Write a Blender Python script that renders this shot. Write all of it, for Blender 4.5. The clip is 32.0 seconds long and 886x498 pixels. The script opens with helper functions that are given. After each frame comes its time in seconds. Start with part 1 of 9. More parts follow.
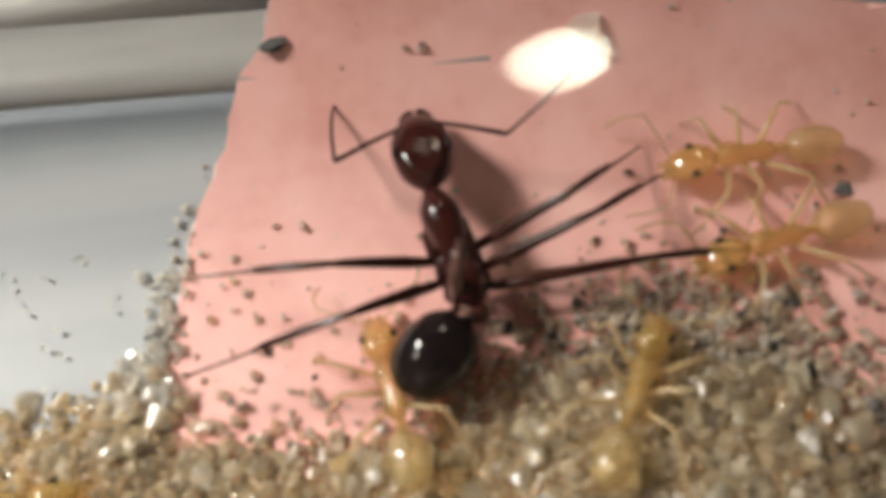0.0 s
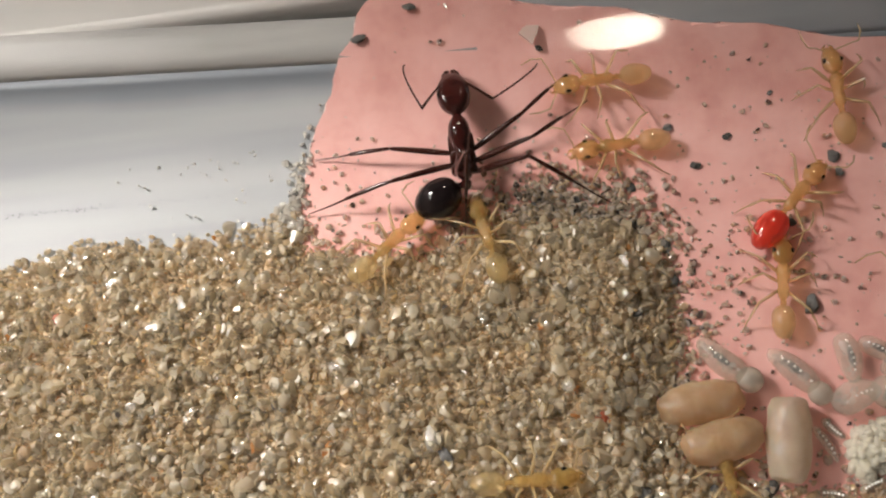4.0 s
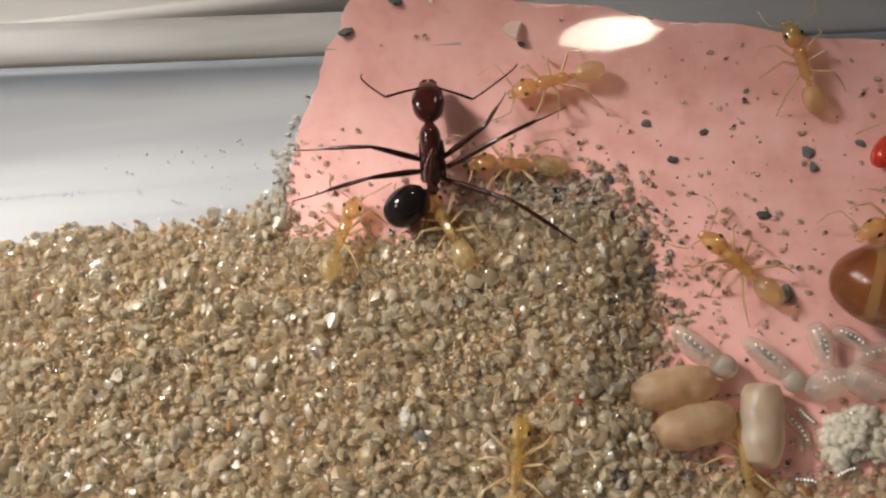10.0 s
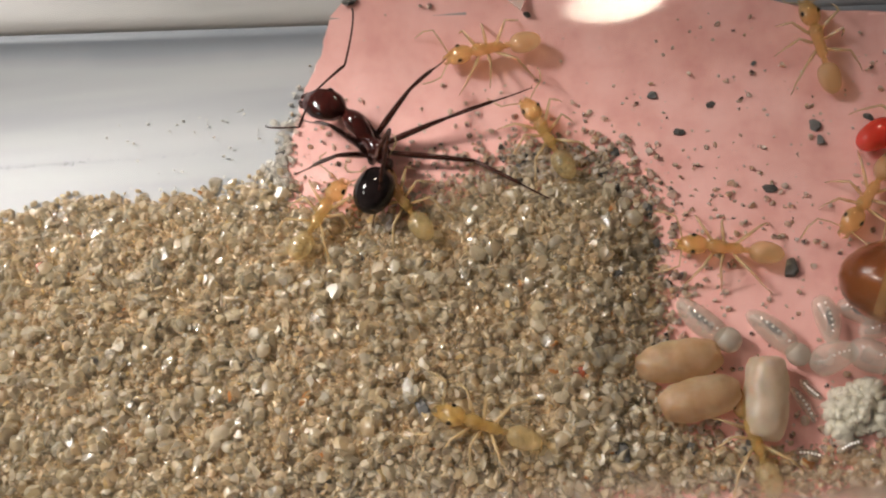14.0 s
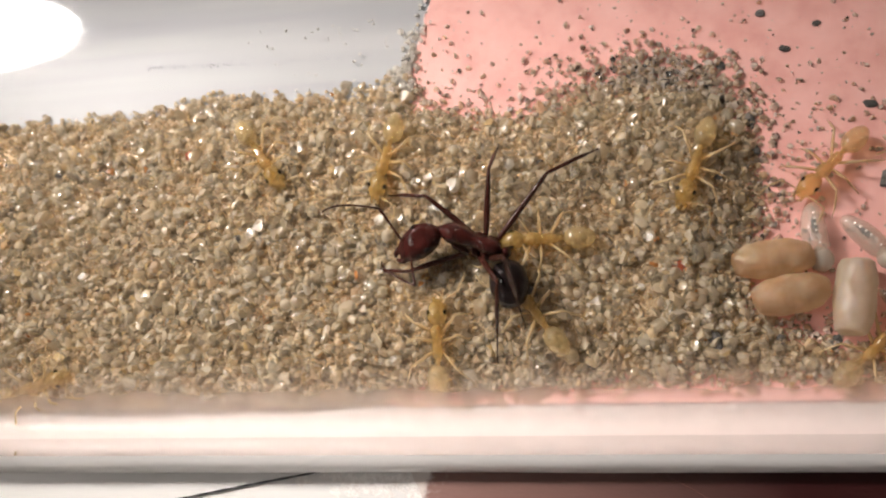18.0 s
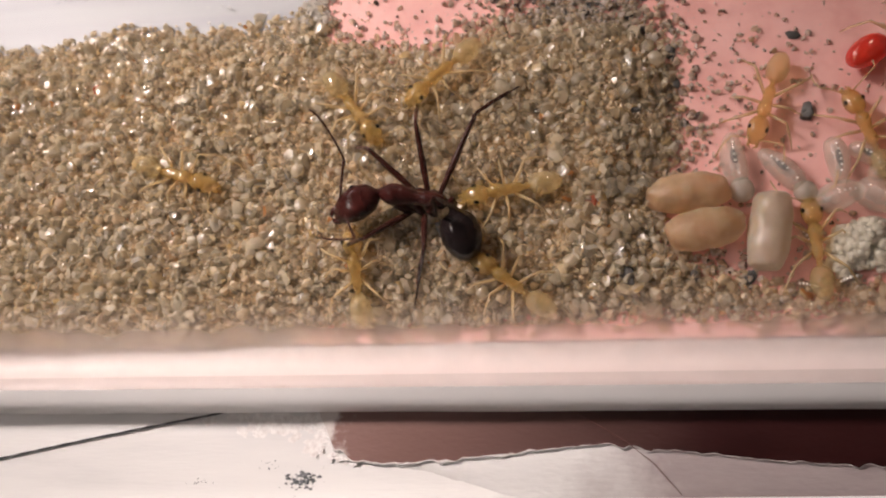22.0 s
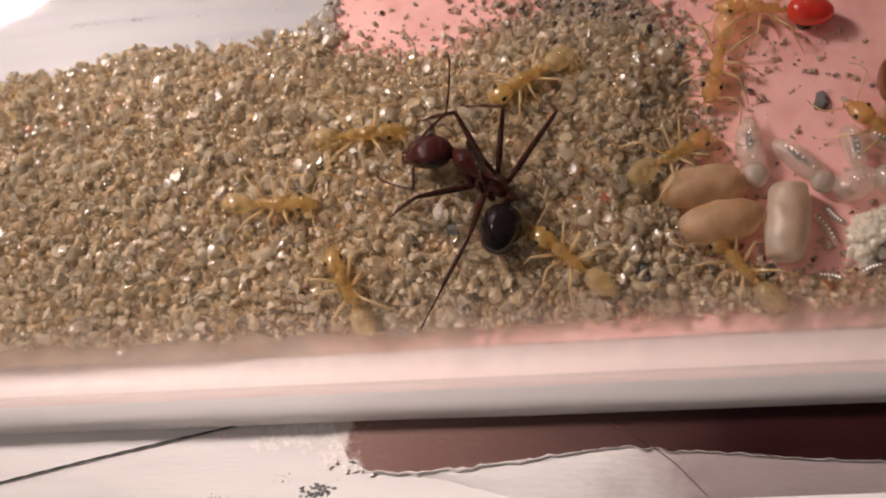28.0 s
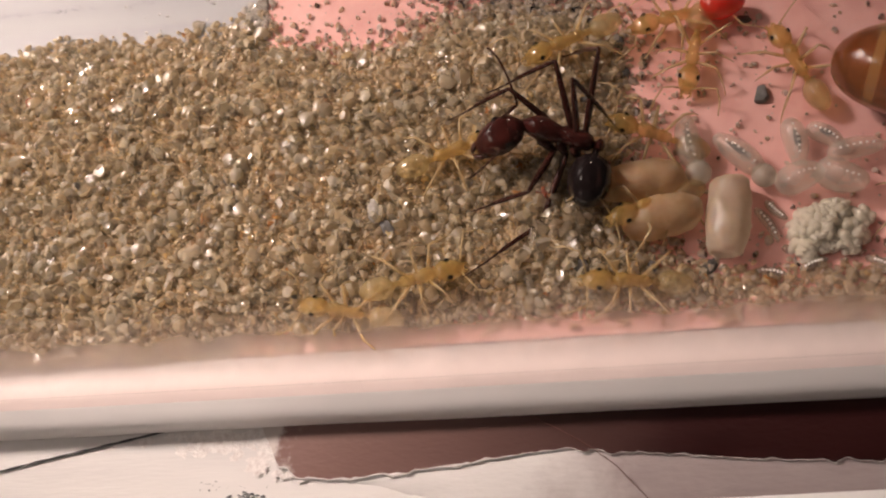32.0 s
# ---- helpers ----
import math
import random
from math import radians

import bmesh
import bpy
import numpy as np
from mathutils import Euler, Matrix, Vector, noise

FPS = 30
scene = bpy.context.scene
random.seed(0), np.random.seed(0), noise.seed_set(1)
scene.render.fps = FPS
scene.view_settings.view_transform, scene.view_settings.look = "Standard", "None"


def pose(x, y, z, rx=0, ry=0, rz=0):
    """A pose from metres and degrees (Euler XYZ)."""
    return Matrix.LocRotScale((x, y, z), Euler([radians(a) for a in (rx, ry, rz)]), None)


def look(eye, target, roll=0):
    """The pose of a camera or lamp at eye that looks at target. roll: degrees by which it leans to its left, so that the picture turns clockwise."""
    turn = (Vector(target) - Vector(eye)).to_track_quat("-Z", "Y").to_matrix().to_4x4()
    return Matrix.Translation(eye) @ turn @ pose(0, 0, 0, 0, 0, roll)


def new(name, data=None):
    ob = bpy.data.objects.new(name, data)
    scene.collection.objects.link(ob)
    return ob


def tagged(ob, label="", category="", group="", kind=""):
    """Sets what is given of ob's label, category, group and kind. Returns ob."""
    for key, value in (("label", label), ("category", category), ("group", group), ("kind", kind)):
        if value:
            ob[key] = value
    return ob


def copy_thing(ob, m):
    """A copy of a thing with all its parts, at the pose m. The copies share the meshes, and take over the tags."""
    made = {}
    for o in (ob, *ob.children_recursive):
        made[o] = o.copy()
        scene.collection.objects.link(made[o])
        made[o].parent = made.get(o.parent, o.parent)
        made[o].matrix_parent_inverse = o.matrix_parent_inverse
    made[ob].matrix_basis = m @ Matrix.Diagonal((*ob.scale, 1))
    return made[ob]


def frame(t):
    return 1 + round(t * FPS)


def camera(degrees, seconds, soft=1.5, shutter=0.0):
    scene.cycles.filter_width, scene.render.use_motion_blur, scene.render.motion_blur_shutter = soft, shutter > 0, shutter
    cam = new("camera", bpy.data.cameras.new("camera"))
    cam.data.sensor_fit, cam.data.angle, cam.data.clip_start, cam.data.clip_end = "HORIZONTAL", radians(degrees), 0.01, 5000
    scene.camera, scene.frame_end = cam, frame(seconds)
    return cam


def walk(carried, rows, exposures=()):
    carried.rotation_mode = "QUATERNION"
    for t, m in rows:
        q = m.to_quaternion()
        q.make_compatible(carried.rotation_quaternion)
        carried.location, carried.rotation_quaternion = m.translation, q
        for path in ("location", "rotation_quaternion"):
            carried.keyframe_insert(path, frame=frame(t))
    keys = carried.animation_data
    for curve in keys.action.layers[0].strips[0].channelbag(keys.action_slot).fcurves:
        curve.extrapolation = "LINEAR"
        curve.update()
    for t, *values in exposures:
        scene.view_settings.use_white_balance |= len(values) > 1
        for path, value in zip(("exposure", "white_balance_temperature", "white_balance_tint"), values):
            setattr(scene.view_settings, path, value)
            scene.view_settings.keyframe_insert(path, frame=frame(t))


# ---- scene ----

cam = camera(50, 32.0, soft=2.1)
PATH = [
    (0.0, (-0.00011, -0.00288, 0.02360), (0.00001, 0.01229, -0.01341), -8.00),
    (0.5, (0.00091, -0.00454, 0.02619), (0.00053, 0.01002, -0.01106), -9.33),
    (1.0, (0.00106, -0.00557, 0.03020), (-0.00021, 0.00746, -0.00760), -12.68),
    (1.5, (0.00128, -0.00519, 0.03509), (-0.00082, 0.00589, -0.00329), -16.28),
    (2.0, (0.00141, -0.00680, 0.04001), (-0.00094, 0.00342, 0.00140), -17.94),
    (2.5, (0.00207, -0.00939, 0.04445), (-0.00058, 0.00120, 0.00597), -19.11),
    (3.0, (0.00269, -0.01055, 0.04416), (-0.00029, 0.00014, 0.00573), -20.49),
    (3.5, (0.00301, -0.01029, 0.04402), (-0.00010, 0.00053, 0.00563), -21.66),
    (5.5, (0.00219, -0.01235, 0.04372), (-0.00075, -0.00117, 0.00543), -19.70),
    (6.0, (0.00222, -0.01227, 0.04365), (-0.00074, -0.00120, 0.00533), -19.88),
    (6.5, (0.00220, -0.01258, 0.04358), (-0.00089, -0.00141, 0.00529), -20.24),
    (7.0, (0.00235, -0.01251, 0.04399), (-0.00058, -0.00086, 0.00584), -19.31),
    (7.5, (0.00307, -0.01221, 0.04362), (0.00048, -0.00018, 0.00555), -17.67),
    (8.0, (0.00494, -0.01379, 0.04384), (0.00271, -0.00105, 0.00599), -15.33),
    (8.5, (0.00423, -0.01373, 0.04372), (0.00177, -0.00008, 0.00621), -15.23),
    (9.0, (0.00373, -0.01344, 0.04360), (0.00109, -0.00023, 0.00594), -16.07),
    (9.5, (0.00356, -0.01367, 0.04351), (0.00089, -0.00060, 0.00581), -16.17),
    (10.0, (0.00347, -0.01396, 0.04346), (0.00070, -0.00081, 0.00579), -16.45),
    (10.5, (0.00342, -0.01400, 0.04330), (0.00062, -0.00099, 0.00558), -16.62),
    (11.0, (0.00346, -0.01406, 0.04322), (0.00057, -0.00117, 0.00546), -17.08),
    (11.5, (0.00332, -0.01412, 0.04317), (0.00048, -0.00132, 0.00538), -16.93),
    (12.0, (0.00329, -0.01421, 0.04317), (0.00043, -0.00143, 0.00537), -16.94),
    (12.5, (0.00323, -0.01430, 0.04303), (0.00041, -0.00156, 0.00522), -16.80),
    (13.0, (0.00316, -0.01429, 0.04304), (0.00038, -0.00172, 0.00517), -16.69),
    (13.5, (0.00316, -0.01427, 0.04302), (0.00040, -0.00179, 0.00512), -16.71),
    (14.0, (0.00322, -0.01440, 0.04301), (0.00040, -0.00190, 0.00512), -16.83),
    (14.5, (0.00309, -0.01440, 0.04301), (0.00034, -0.00200, 0.00508), -16.59),
    (16.5, (0.00320, -0.01472, 0.04312), (0.00021, -0.00234, 0.00520), -17.45),
    (17.0, (0.00317, -0.01537, 0.04366), (-0.00043, -0.00311, 0.00575), -19.40),
    (17.5, (0.00253, -0.01698, 0.04503), (-0.00249, -0.00540, 0.00708), -24.97),
    (18.0, (0.00185, -0.01844, 0.04607), (-0.00441, -0.00754, 0.00809), -30.73),
    (18.5, (0.00225, -0.01863, 0.04614), (-0.00444, -0.00819, 0.00811), -33.55),
    (19.0, (0.00367, -0.01883, 0.04557), (-0.00296, -0.00848, 0.00750), -33.63),
    (19.5, (0.00517, -0.01899, 0.04450), (-0.00109, -0.00840, 0.00644), -31.82),
    (20.0, (0.00598, -0.01932, 0.04404), (0.00005, -0.00866, 0.00595), -30.47),
    (20.5, (0.00580, -0.01953, 0.04382), (-0.00004, -0.00911, 0.00564), -30.30),
    (21.0, (0.00588, -0.01953, 0.04391), (-0.00003, -0.00935, 0.00568), -31.05),
    (21.5, (0.00559, -0.01979, 0.04393), (-0.00039, -0.00982, 0.00566), -31.83),
    (22.0, (0.00539, -0.01980, 0.04379), (-0.00049, -0.01002, 0.00545), -31.73),
    (22.5, (0.00537, -0.01985, 0.04380), (-0.00049, -0.01017, 0.00543), -31.80),
    (23.0, (0.00531, -0.01986, 0.04387), (-0.00065, -0.01031, 0.00548), -32.48),
    (23.5, (0.00542, -0.01975, 0.04392), (-0.00071, -0.01032, 0.00553), -33.51),
    (24.0, (0.00555, -0.01979, 0.04380), (-0.00083, -0.01031, 0.00546), -34.45),
    (24.5, (0.00530, -0.01981, 0.04384), (-0.00097, -0.01044, 0.00546), -34.29),
    (25.0, (0.00522, -0.01986, 0.04376), (-0.00103, -0.01053, 0.00537), -34.20),
    (25.5, (0.00532, -0.01981, 0.04372), (-0.00091, -0.01032, 0.00536), -33.89),
    (27.5, (0.00518, -0.02186, 0.04267), (-0.00165, -0.01094, 0.00480), -32.81),
    (28.0, (0.00613, -0.02167, 0.04247), (-0.00095, -0.00992, 0.00490), -33.42),
    (28.5, (0.00605, -0.02180, 0.04227), (-0.00088, -0.01008, 0.00466), -32.78),
    (29.0, (0.00592, -0.02184, 0.04224), (-0.00076, -0.01010, 0.00459), -31.81),
    (29.5, (0.00649, -0.02179, 0.04089), (0.00024, -0.00936, 0.00338), -29.50),
    (30.0, (0.00693, -0.02170, 0.04085), (0.00129, -0.00945, 0.00319), -27.70),
    (30.5, (0.00688, -0.02171, 0.04077), (0.00149, -0.00954, 0.00305), -26.81),
    (31.0, (0.00688, -0.02207, 0.04062), (0.00154, -0.00961, 0.00299), -26.12),
    (31.5, (0.00688, -0.02196, 0.04064), (0.00148, -0.00968, 0.00296), -26.54),
    (32.0, (0.00693, -0.02217, 0.04058), (0.00156, -0.00971, 0.00295), -26.24),
]
cam.data.dof.use_dof = True
cam.data.dof.focus_distance = 0.044
cam.data.dof.aperture_fstop = 100.0
walk(cam, [(t, look(eye, target, roll)) for t, eye, target, roll in PATH],
     exposures=[(0.0, 0.0, 6080, 5), (2.0, 0.0, 6080, 10), (14.5, 0.0, 6080, 10), (18.0, 0.1, 6200, 14), (21.0, -0.1, 6340, 20), (25.0, -0.22, 6380, 25), (32.0, -0.3, 6900, 26)])

# ---- light: a desk lamp, a small bulb whose image lies on the clear cover, and an added, unseen overhead fill ----
world = bpy.data.worlds.new("room_light")
scene.world = world
world.use_nodes = True
world.node_tree.nodes["Background"].inputs[0].default_value = (1.0, 0.95, 0.88, 1)
world.node_tree.nodes["Background"].inputs[1].default_value = 0.1


def area_lamp(name, at, target, size, watts, color, shape="DISK", spread=180):
    data = bpy.data.lights.new(name, "AREA")
    data.shape, data.size, data.energy, data.color, data.spread = shape, size, watts, color, radians(spread)
    ob = new(name, data)
    ob.matrix_world = look(at, target)
    return ob


area_lamp("desk_lamp_light", (-0.080, 0.047, 0.081), (-0.0095, -0.0055, 0), 0.026, 0.0135, (1.0, 0.91, 0.8), spread=38)
area_lamp("small_bulb_light", (0.0325, 0.140, 0.165), (-0.02, -0.004, 0), 0.023, 0.0022, (1.0, 0.84, 0.62), spread=30)
area_lamp("overhead_fill_light", (-1.68, 0.1, 1.85), (-1.68, 0.1, 0), 0.45, 11.5, (1.0, 0.92, 0.8), "SQUARE")

# ---- materials ----
MM = 0.001


def mat(name, color, rough=0.5, metal=0.0, spec=0.5, trans=0.0, sss=0.0, ior=1.45, coat=0.0, alpha=1.0):
    m = bpy.data.materials.new(name)
    m.use_nodes = True
    b = m.node_tree.nodes["Principled BSDF"]
    b.inputs["Base Color"].default_value = (*color, 1)
    b.inputs["Roughness"].default_value = rough
    b.inputs["Metallic"].default_value = metal
    b.inputs["Specular IOR Level"].default_value = spec
    b.inputs["Transmission Weight"].default_value = trans
    b.inputs["IOR"].default_value = ior
    b.inputs["Coat Weight"].default_value = coat
    b.inputs["Alpha"].default_value = alpha
    if sss:
        b.inputs["Subsurface Weight"].default_value = sss
        b.inputs["Subsurface Scale"].default_value = 0.0006
        b.inputs["Subsurface Radius"].default_value = (1.0, 0.6, 0.35)
    return m


def node(m, kind, **values):
    n = m.node_tree.nodes.new(kind)
    for key, value in values.items():
        n.inputs[key.replace("_", " ")].default_value = value
    return n


def link(m, a, out, b, into):
    m.node_tree.links.new(a.outputs[out], b.inputs[into])


def coords(m, stretch=(1, 1, 1)):
    c = m.node_tree.nodes.new("ShaderNodeTexCoord")
    k = m.node_tree.nodes.new("ShaderNodeMapping")
    k.inputs["Scale"].default_value = stretch
    link(m, c, "Object", k, "Vector")
    return k


def ramp(m, stops):
    r = m.node_tree.nodes.new("ShaderNodeValToRGB")
    el = r.color_ramp.elements
    while len(el) < len(stops):
        el.new(0.5)
    for e, (at, col) in zip(el, stops):
        e.position, e.color = at, (*col, 1)
    return r


def clear_skin(m, see, soft, gloss=0.06, glaze=0.5, dents=0.0, bend=0.0, sheen=0.06, tinge=0.5):
    """A translucent body: part of the light goes straight through, part is scattered inside, and a clear glaze lies on top."""
    nt = m.node_tree
    b = nt.nodes["Principled BSDF"]
    b.inputs["Transmission Weight"].default_value = 0.0
    b.inputs["Coat Weight"].default_value = 0.0
    b.inputs["Specular IOR Level"].default_value = 0.2
    out = next(x for x in nt.nodes if x.type == "OUTPUT_MATERIAL")
    tl, tp, gl = nt.nodes.new("ShaderNodeBsdfTranslucent"), nt.nodes.new("ShaderNodeBsdfTransparent"), nt.nodes.new("ShaderNodeBsdfGlossy")
    lw = node(m, "ShaderNodeLayerWeight", Blend=0.25)
    fr = node(m, "ShaderNodeMapRange", To_Min=sheen, To_Max=glaze)
    link(m, lw, "Facing", fr, "Value")
    if dents:
        dn = node(m, "ShaderNodeTexNoise", Scale=19000.0, Detail=2.0)
        du = node(m, "ShaderNodeBump", Strength=dents, Distance=0.000025)
        link(m, coords(m), "Vector", dn, "Vector")
        link(m, dn, "Fac", du, "Height")
        link(m, du, "Normal", gl, "Normal")
    gl.inputs["Roughness"].default_value = gloss
    m1, m2, m3 = (nt.nodes.new("ShaderNodeMixShader") for _ in range(3))
    m1.inputs[0].default_value, m2.inputs[0].default_value = soft, see
    tint = nt.nodes.new("ShaderNodeMixRGB")
    tint.inputs[0].default_value = tinge
    tint.inputs[1].default_value = (1, 1, 1, 1)
    if b.inputs["Base Color"].links:
        c = b.inputs["Base Color"].links[0].from_socket
        nt.links.new(c, tl.inputs["Color"])
        nt.links.new(c, tint.inputs[2])
    else:
        tl.inputs["Color"].default_value = b.inputs["Base Color"].default_value
        tint.inputs[2].default_value = b.inputs["Base Color"].default_value
    link(m, tint, "Color", tp, "Color")
    link(m, b, "BSDF", m1, 1)
    link(m, tl, "BSDF", m1, 2)
    link(m, m1, "Shader", m2, 1)
    through_ = tp
    if bend:
        rf = nt.nodes.new("ShaderNodeBsdfRefraction")
        rf.inputs["Roughness"].default_value, rf.inputs["IOR"].default_value = 0.03, 1.4
        m4 = nt.nodes.new("ShaderNodeMixShader")
        m4.inputs[0].default_value = bend
        link(m, tint, "Color", rf, "Color")
        link(m, tp, "BSDF", m4, 1)
        link(m, rf, "BSDF", m4, 2)
        through_ = m4
    nt.links.new(through_.outputs[0], m2.inputs[2])
    link(m, fr, "Result", m3, "Fac")
    link(m, m2, "Shader", m3, 1)
    link(m, gl, "BSDF", m3, 2)
    link(m, m3, "Shader", out, "Surface")
    return m


def mottled(m, stops, scale, detail=6, stretch=(1, 1, 1), bump=0.0, bump_scale=None, rough=None):
    """Grain of two scales over the base colour, with relief."""
    b = m.node_tree.nodes["Principled BSDF"]
    k = coords(m, stretch)
    n = node(m, "ShaderNodeTexNoise", Scale=scale, Detail=detail, Roughness=0.62)
    link(m, k, "Vector", n, "Vector")
    r = ramp(m, stops)
    link(m, n, "Fac", r, "Fac")
    link(m, r, "Color", b, "Base Color")
    if rough:
        q = ramp(m, [(0.3, (rough[0],) * 3), (0.7, (rough[1],) * 3)])
        link(m, n, "Fac", q, "Fac")
        link(m, q, "Color", b, "Roughness")
    if bump:
        f = node(m, "ShaderNodeTexNoise", Scale=bump_scale or scale * 4, Detail=4)
        link(m, k, "Vector", f, "Vector")
        u = node(m, "ShaderNodeBump", Strength=bump, Distance=0.0001)
        link(m, f, "Fac", u, "Height")
        link(m, u, "Normal", b, "Normal")
    return m

# ---- helpers for meshes (built in millimetres) ----
def part(name, bm, material, parent=None, label="", smooth=True):
    me = bpy.data.meshes.new(name)
    for v in bm.verts:
        v.co *= MM
    bm.to_mesh(me)
    bm.free()
    for mt in material if isinstance(material, (list, tuple)) else [material]:
        me.materials.append(mt)
    if smooth:
        me.polygons.foreach_set("use_smooth", [True] * len(me.polygons))
    ob = new(name, me)
    ob.parent = parent
    if label:
        ob["label"] = label
    return ob


def thing(name, label, category, group="", kind="", m=None):
    ob = new(name)
    ob.empty_display_size = 0.001
    tagged(ob, label, category, group, kind)
    if m is not None:
        ob.matrix_world = m
    return ob


def sheet(bm, xs, ys, zf):
    grid = [[bm.verts.new((x, y, zf(x, y))) for x in xs] for y in ys]
    for a, b in zip(grid, grid[1:]):
        for i in range(len(xs) - 1):
            bm.faces.new((a[i], a[i + 1], b[i + 1], b[i]))


def steps(a, b, n):
    return [a + (b - a) * i / n for i in range(n + 1)]


def rise(y):
    """The nest's floor: flat, curving up towards the back wall."""
    return 0.0 if y < 6 else 0.05 * (y - 6) ** 2


def inside(x, y, poly):
    hit, n = False, len(poly)
    for i in range(n):
        (x0, y0), (x1, y1) = poly[i], poly[i - 1]
        if (y0 > y) != (y1 > y) and x < (x1 - x0) * (y - y0) / (y1 - y0) + x0:
            hit = not hit
    return hit


def edge_distance(x, y, poly):
    best = 1e9
    for i in range(len(poly)):
        (x0, y0), (x1, y1) = poly[i - 1], poly[i]
        dx, dy = x1 - x0, y1 - y0
        k = max(0, min(1, ((x - x0) * dx + (y - y0) * dy) / (dx * dx + dy * dy + 1e-9)))
        best = min(best, math.hypot(x - x0 - k * dx, y - y0 - k * dy))
    return best


# ---- table, floor and walls of the room ----
table_mat = mat("white_table", (0.8, 0.8, 0.78), 0.35)
mottled(table_mat, [(0.25, (0.52, 0.52, 0.52)), (0.45, (0.68, 0.67, 0.66)), (0.7, (0.76, 0.75, 0.73))], 260, 8, (0.12, 1, 1), 0.15, 9000, (0.25, 0.5))
bm = bmesh.new()
bmesh.ops.create_cube(bm, size=1, matrix=Matrix.Translation((0, 60, -10.7)) @ Matrix.Diagonal((700, 500, 20, 1)))
bmesh.ops.bevel(bm, geom=bm.edges[:], offset=1.5, segments=2)
table = tagged(part("table", bm, table_mat, smooth=False), "white table top with grey streaks and smudges", "table", kind="structure")

wall_mat = mat("room_wall", (0.55, 0.54, 0.52), 0.8)
mottled(wall_mat, [(0.3, (0.5, 0.49, 0.47)), (0.7, (0.58, 0.57, 0.55))], 3, 4)
for nm, at, size in (("wall_north", (0, 1500, 600), (4000, 60, 2600)), ("wall_south", (0, -1700, 600), (4000, 60, 2600)),
                     ("wall_east", (2000, -100, 600), (60, 3260, 2600)), ("wall_west", (-2000, -100, 600), (60, 3260, 2600)),
                     ("floor", (0, -100, -730), (4200, 3400, 60)), ("ceiling", (0, -100, 1930), (4200, 3400, 60))):
    bm = bmesh.new()
    bmesh.ops.create_cube(bm, size=1, matrix=Matrix.Translation(at) @ Matrix.Diagonal((*size, 1)))
    tagged(part(nm, bm, wall_mat, smooth=False), "plain pale grey room surface", "room", kind="structure")

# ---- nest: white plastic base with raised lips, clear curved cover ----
# floor copy of the tray's white plastic, dimmer light put into its colour
base_mat = mat("dimmed_white_plastic", (0.82, 0.82, 0.81), 0.22, spec=0.5)
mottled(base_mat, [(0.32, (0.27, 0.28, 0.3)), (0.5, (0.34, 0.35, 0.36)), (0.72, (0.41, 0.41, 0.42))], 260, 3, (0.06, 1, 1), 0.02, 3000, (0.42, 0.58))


def lengthwise(bm, profile, x0, x1, n=40, wave=0.0):
    """A closed or open profile of (y, z) swept along x."""
    rings = []
    for i in range(n + 1):
        x = x0 + (x1 - x0) * i / n
        rings.append([bm.verts.new((x, y + wave * noise.noise((x * 0.15, k * 0.7, 1)), z + wave * noise.noise((x * 0.15, k * 0.7, 9)))) for k, (y, z) in enumerate(profile)])
    for a, b in zip(rings, rings[1:]):
        for i in range(len(profile) - 1):
            bm.faces.new((a[i], b[i], b[i + 1], a[i + 1]))
    return rings


# lip copy of the same plastic, its brighter light put into the colour
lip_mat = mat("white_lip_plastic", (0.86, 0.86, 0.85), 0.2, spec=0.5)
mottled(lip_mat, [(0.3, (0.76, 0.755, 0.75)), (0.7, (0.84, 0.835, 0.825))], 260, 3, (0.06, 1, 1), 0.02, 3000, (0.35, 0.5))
clear_skin(lip_mat, 0.0, 0.35, 0.4, 0.1)
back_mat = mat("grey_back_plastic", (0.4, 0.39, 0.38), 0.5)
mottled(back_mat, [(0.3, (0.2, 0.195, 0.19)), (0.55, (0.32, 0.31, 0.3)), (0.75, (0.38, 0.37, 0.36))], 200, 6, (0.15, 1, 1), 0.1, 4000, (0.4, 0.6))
nest = thing("nest_base", "white plastic nest tray with a rounded front lip, half full of sand", "tray", kind="structure")


def skew(y, x):
    """The back edge runs a little askew to the front."""
    return y - 0.055 * (x + 13) * max(0.0, min(1.0, (y - 6) / 5))


def swept(name, profile, material, x0, x1, label="", n=40):
    """A strip of the tray: rows of (y, height over the curved floor), closed below."""
    bm = bmesh.new()
    rings = []
    for x in steps(x0, x1, n):
        ring = [bm.verts.new((x, skew(y, x), rise(skew(y, x)) + h + 0.02 * noise.noise((x * 0.2, y, 1)))) for y, h in profile]
        ring += [bm.verts.new((x, skew(profile[-1][0], x), -0.68)), bm.verts.new((x, skew(profile[0][0], x), -0.68))]
        rings.append(ring)
    for a, b in zip(rings, rings[1:]):
        for q in range(len(a)):
            bm.faces.new((a[q], b[q], b[(q + 1) % len(a)], a[(q + 1) % len(a)]))
    return part(name, bm, material, nest, label)


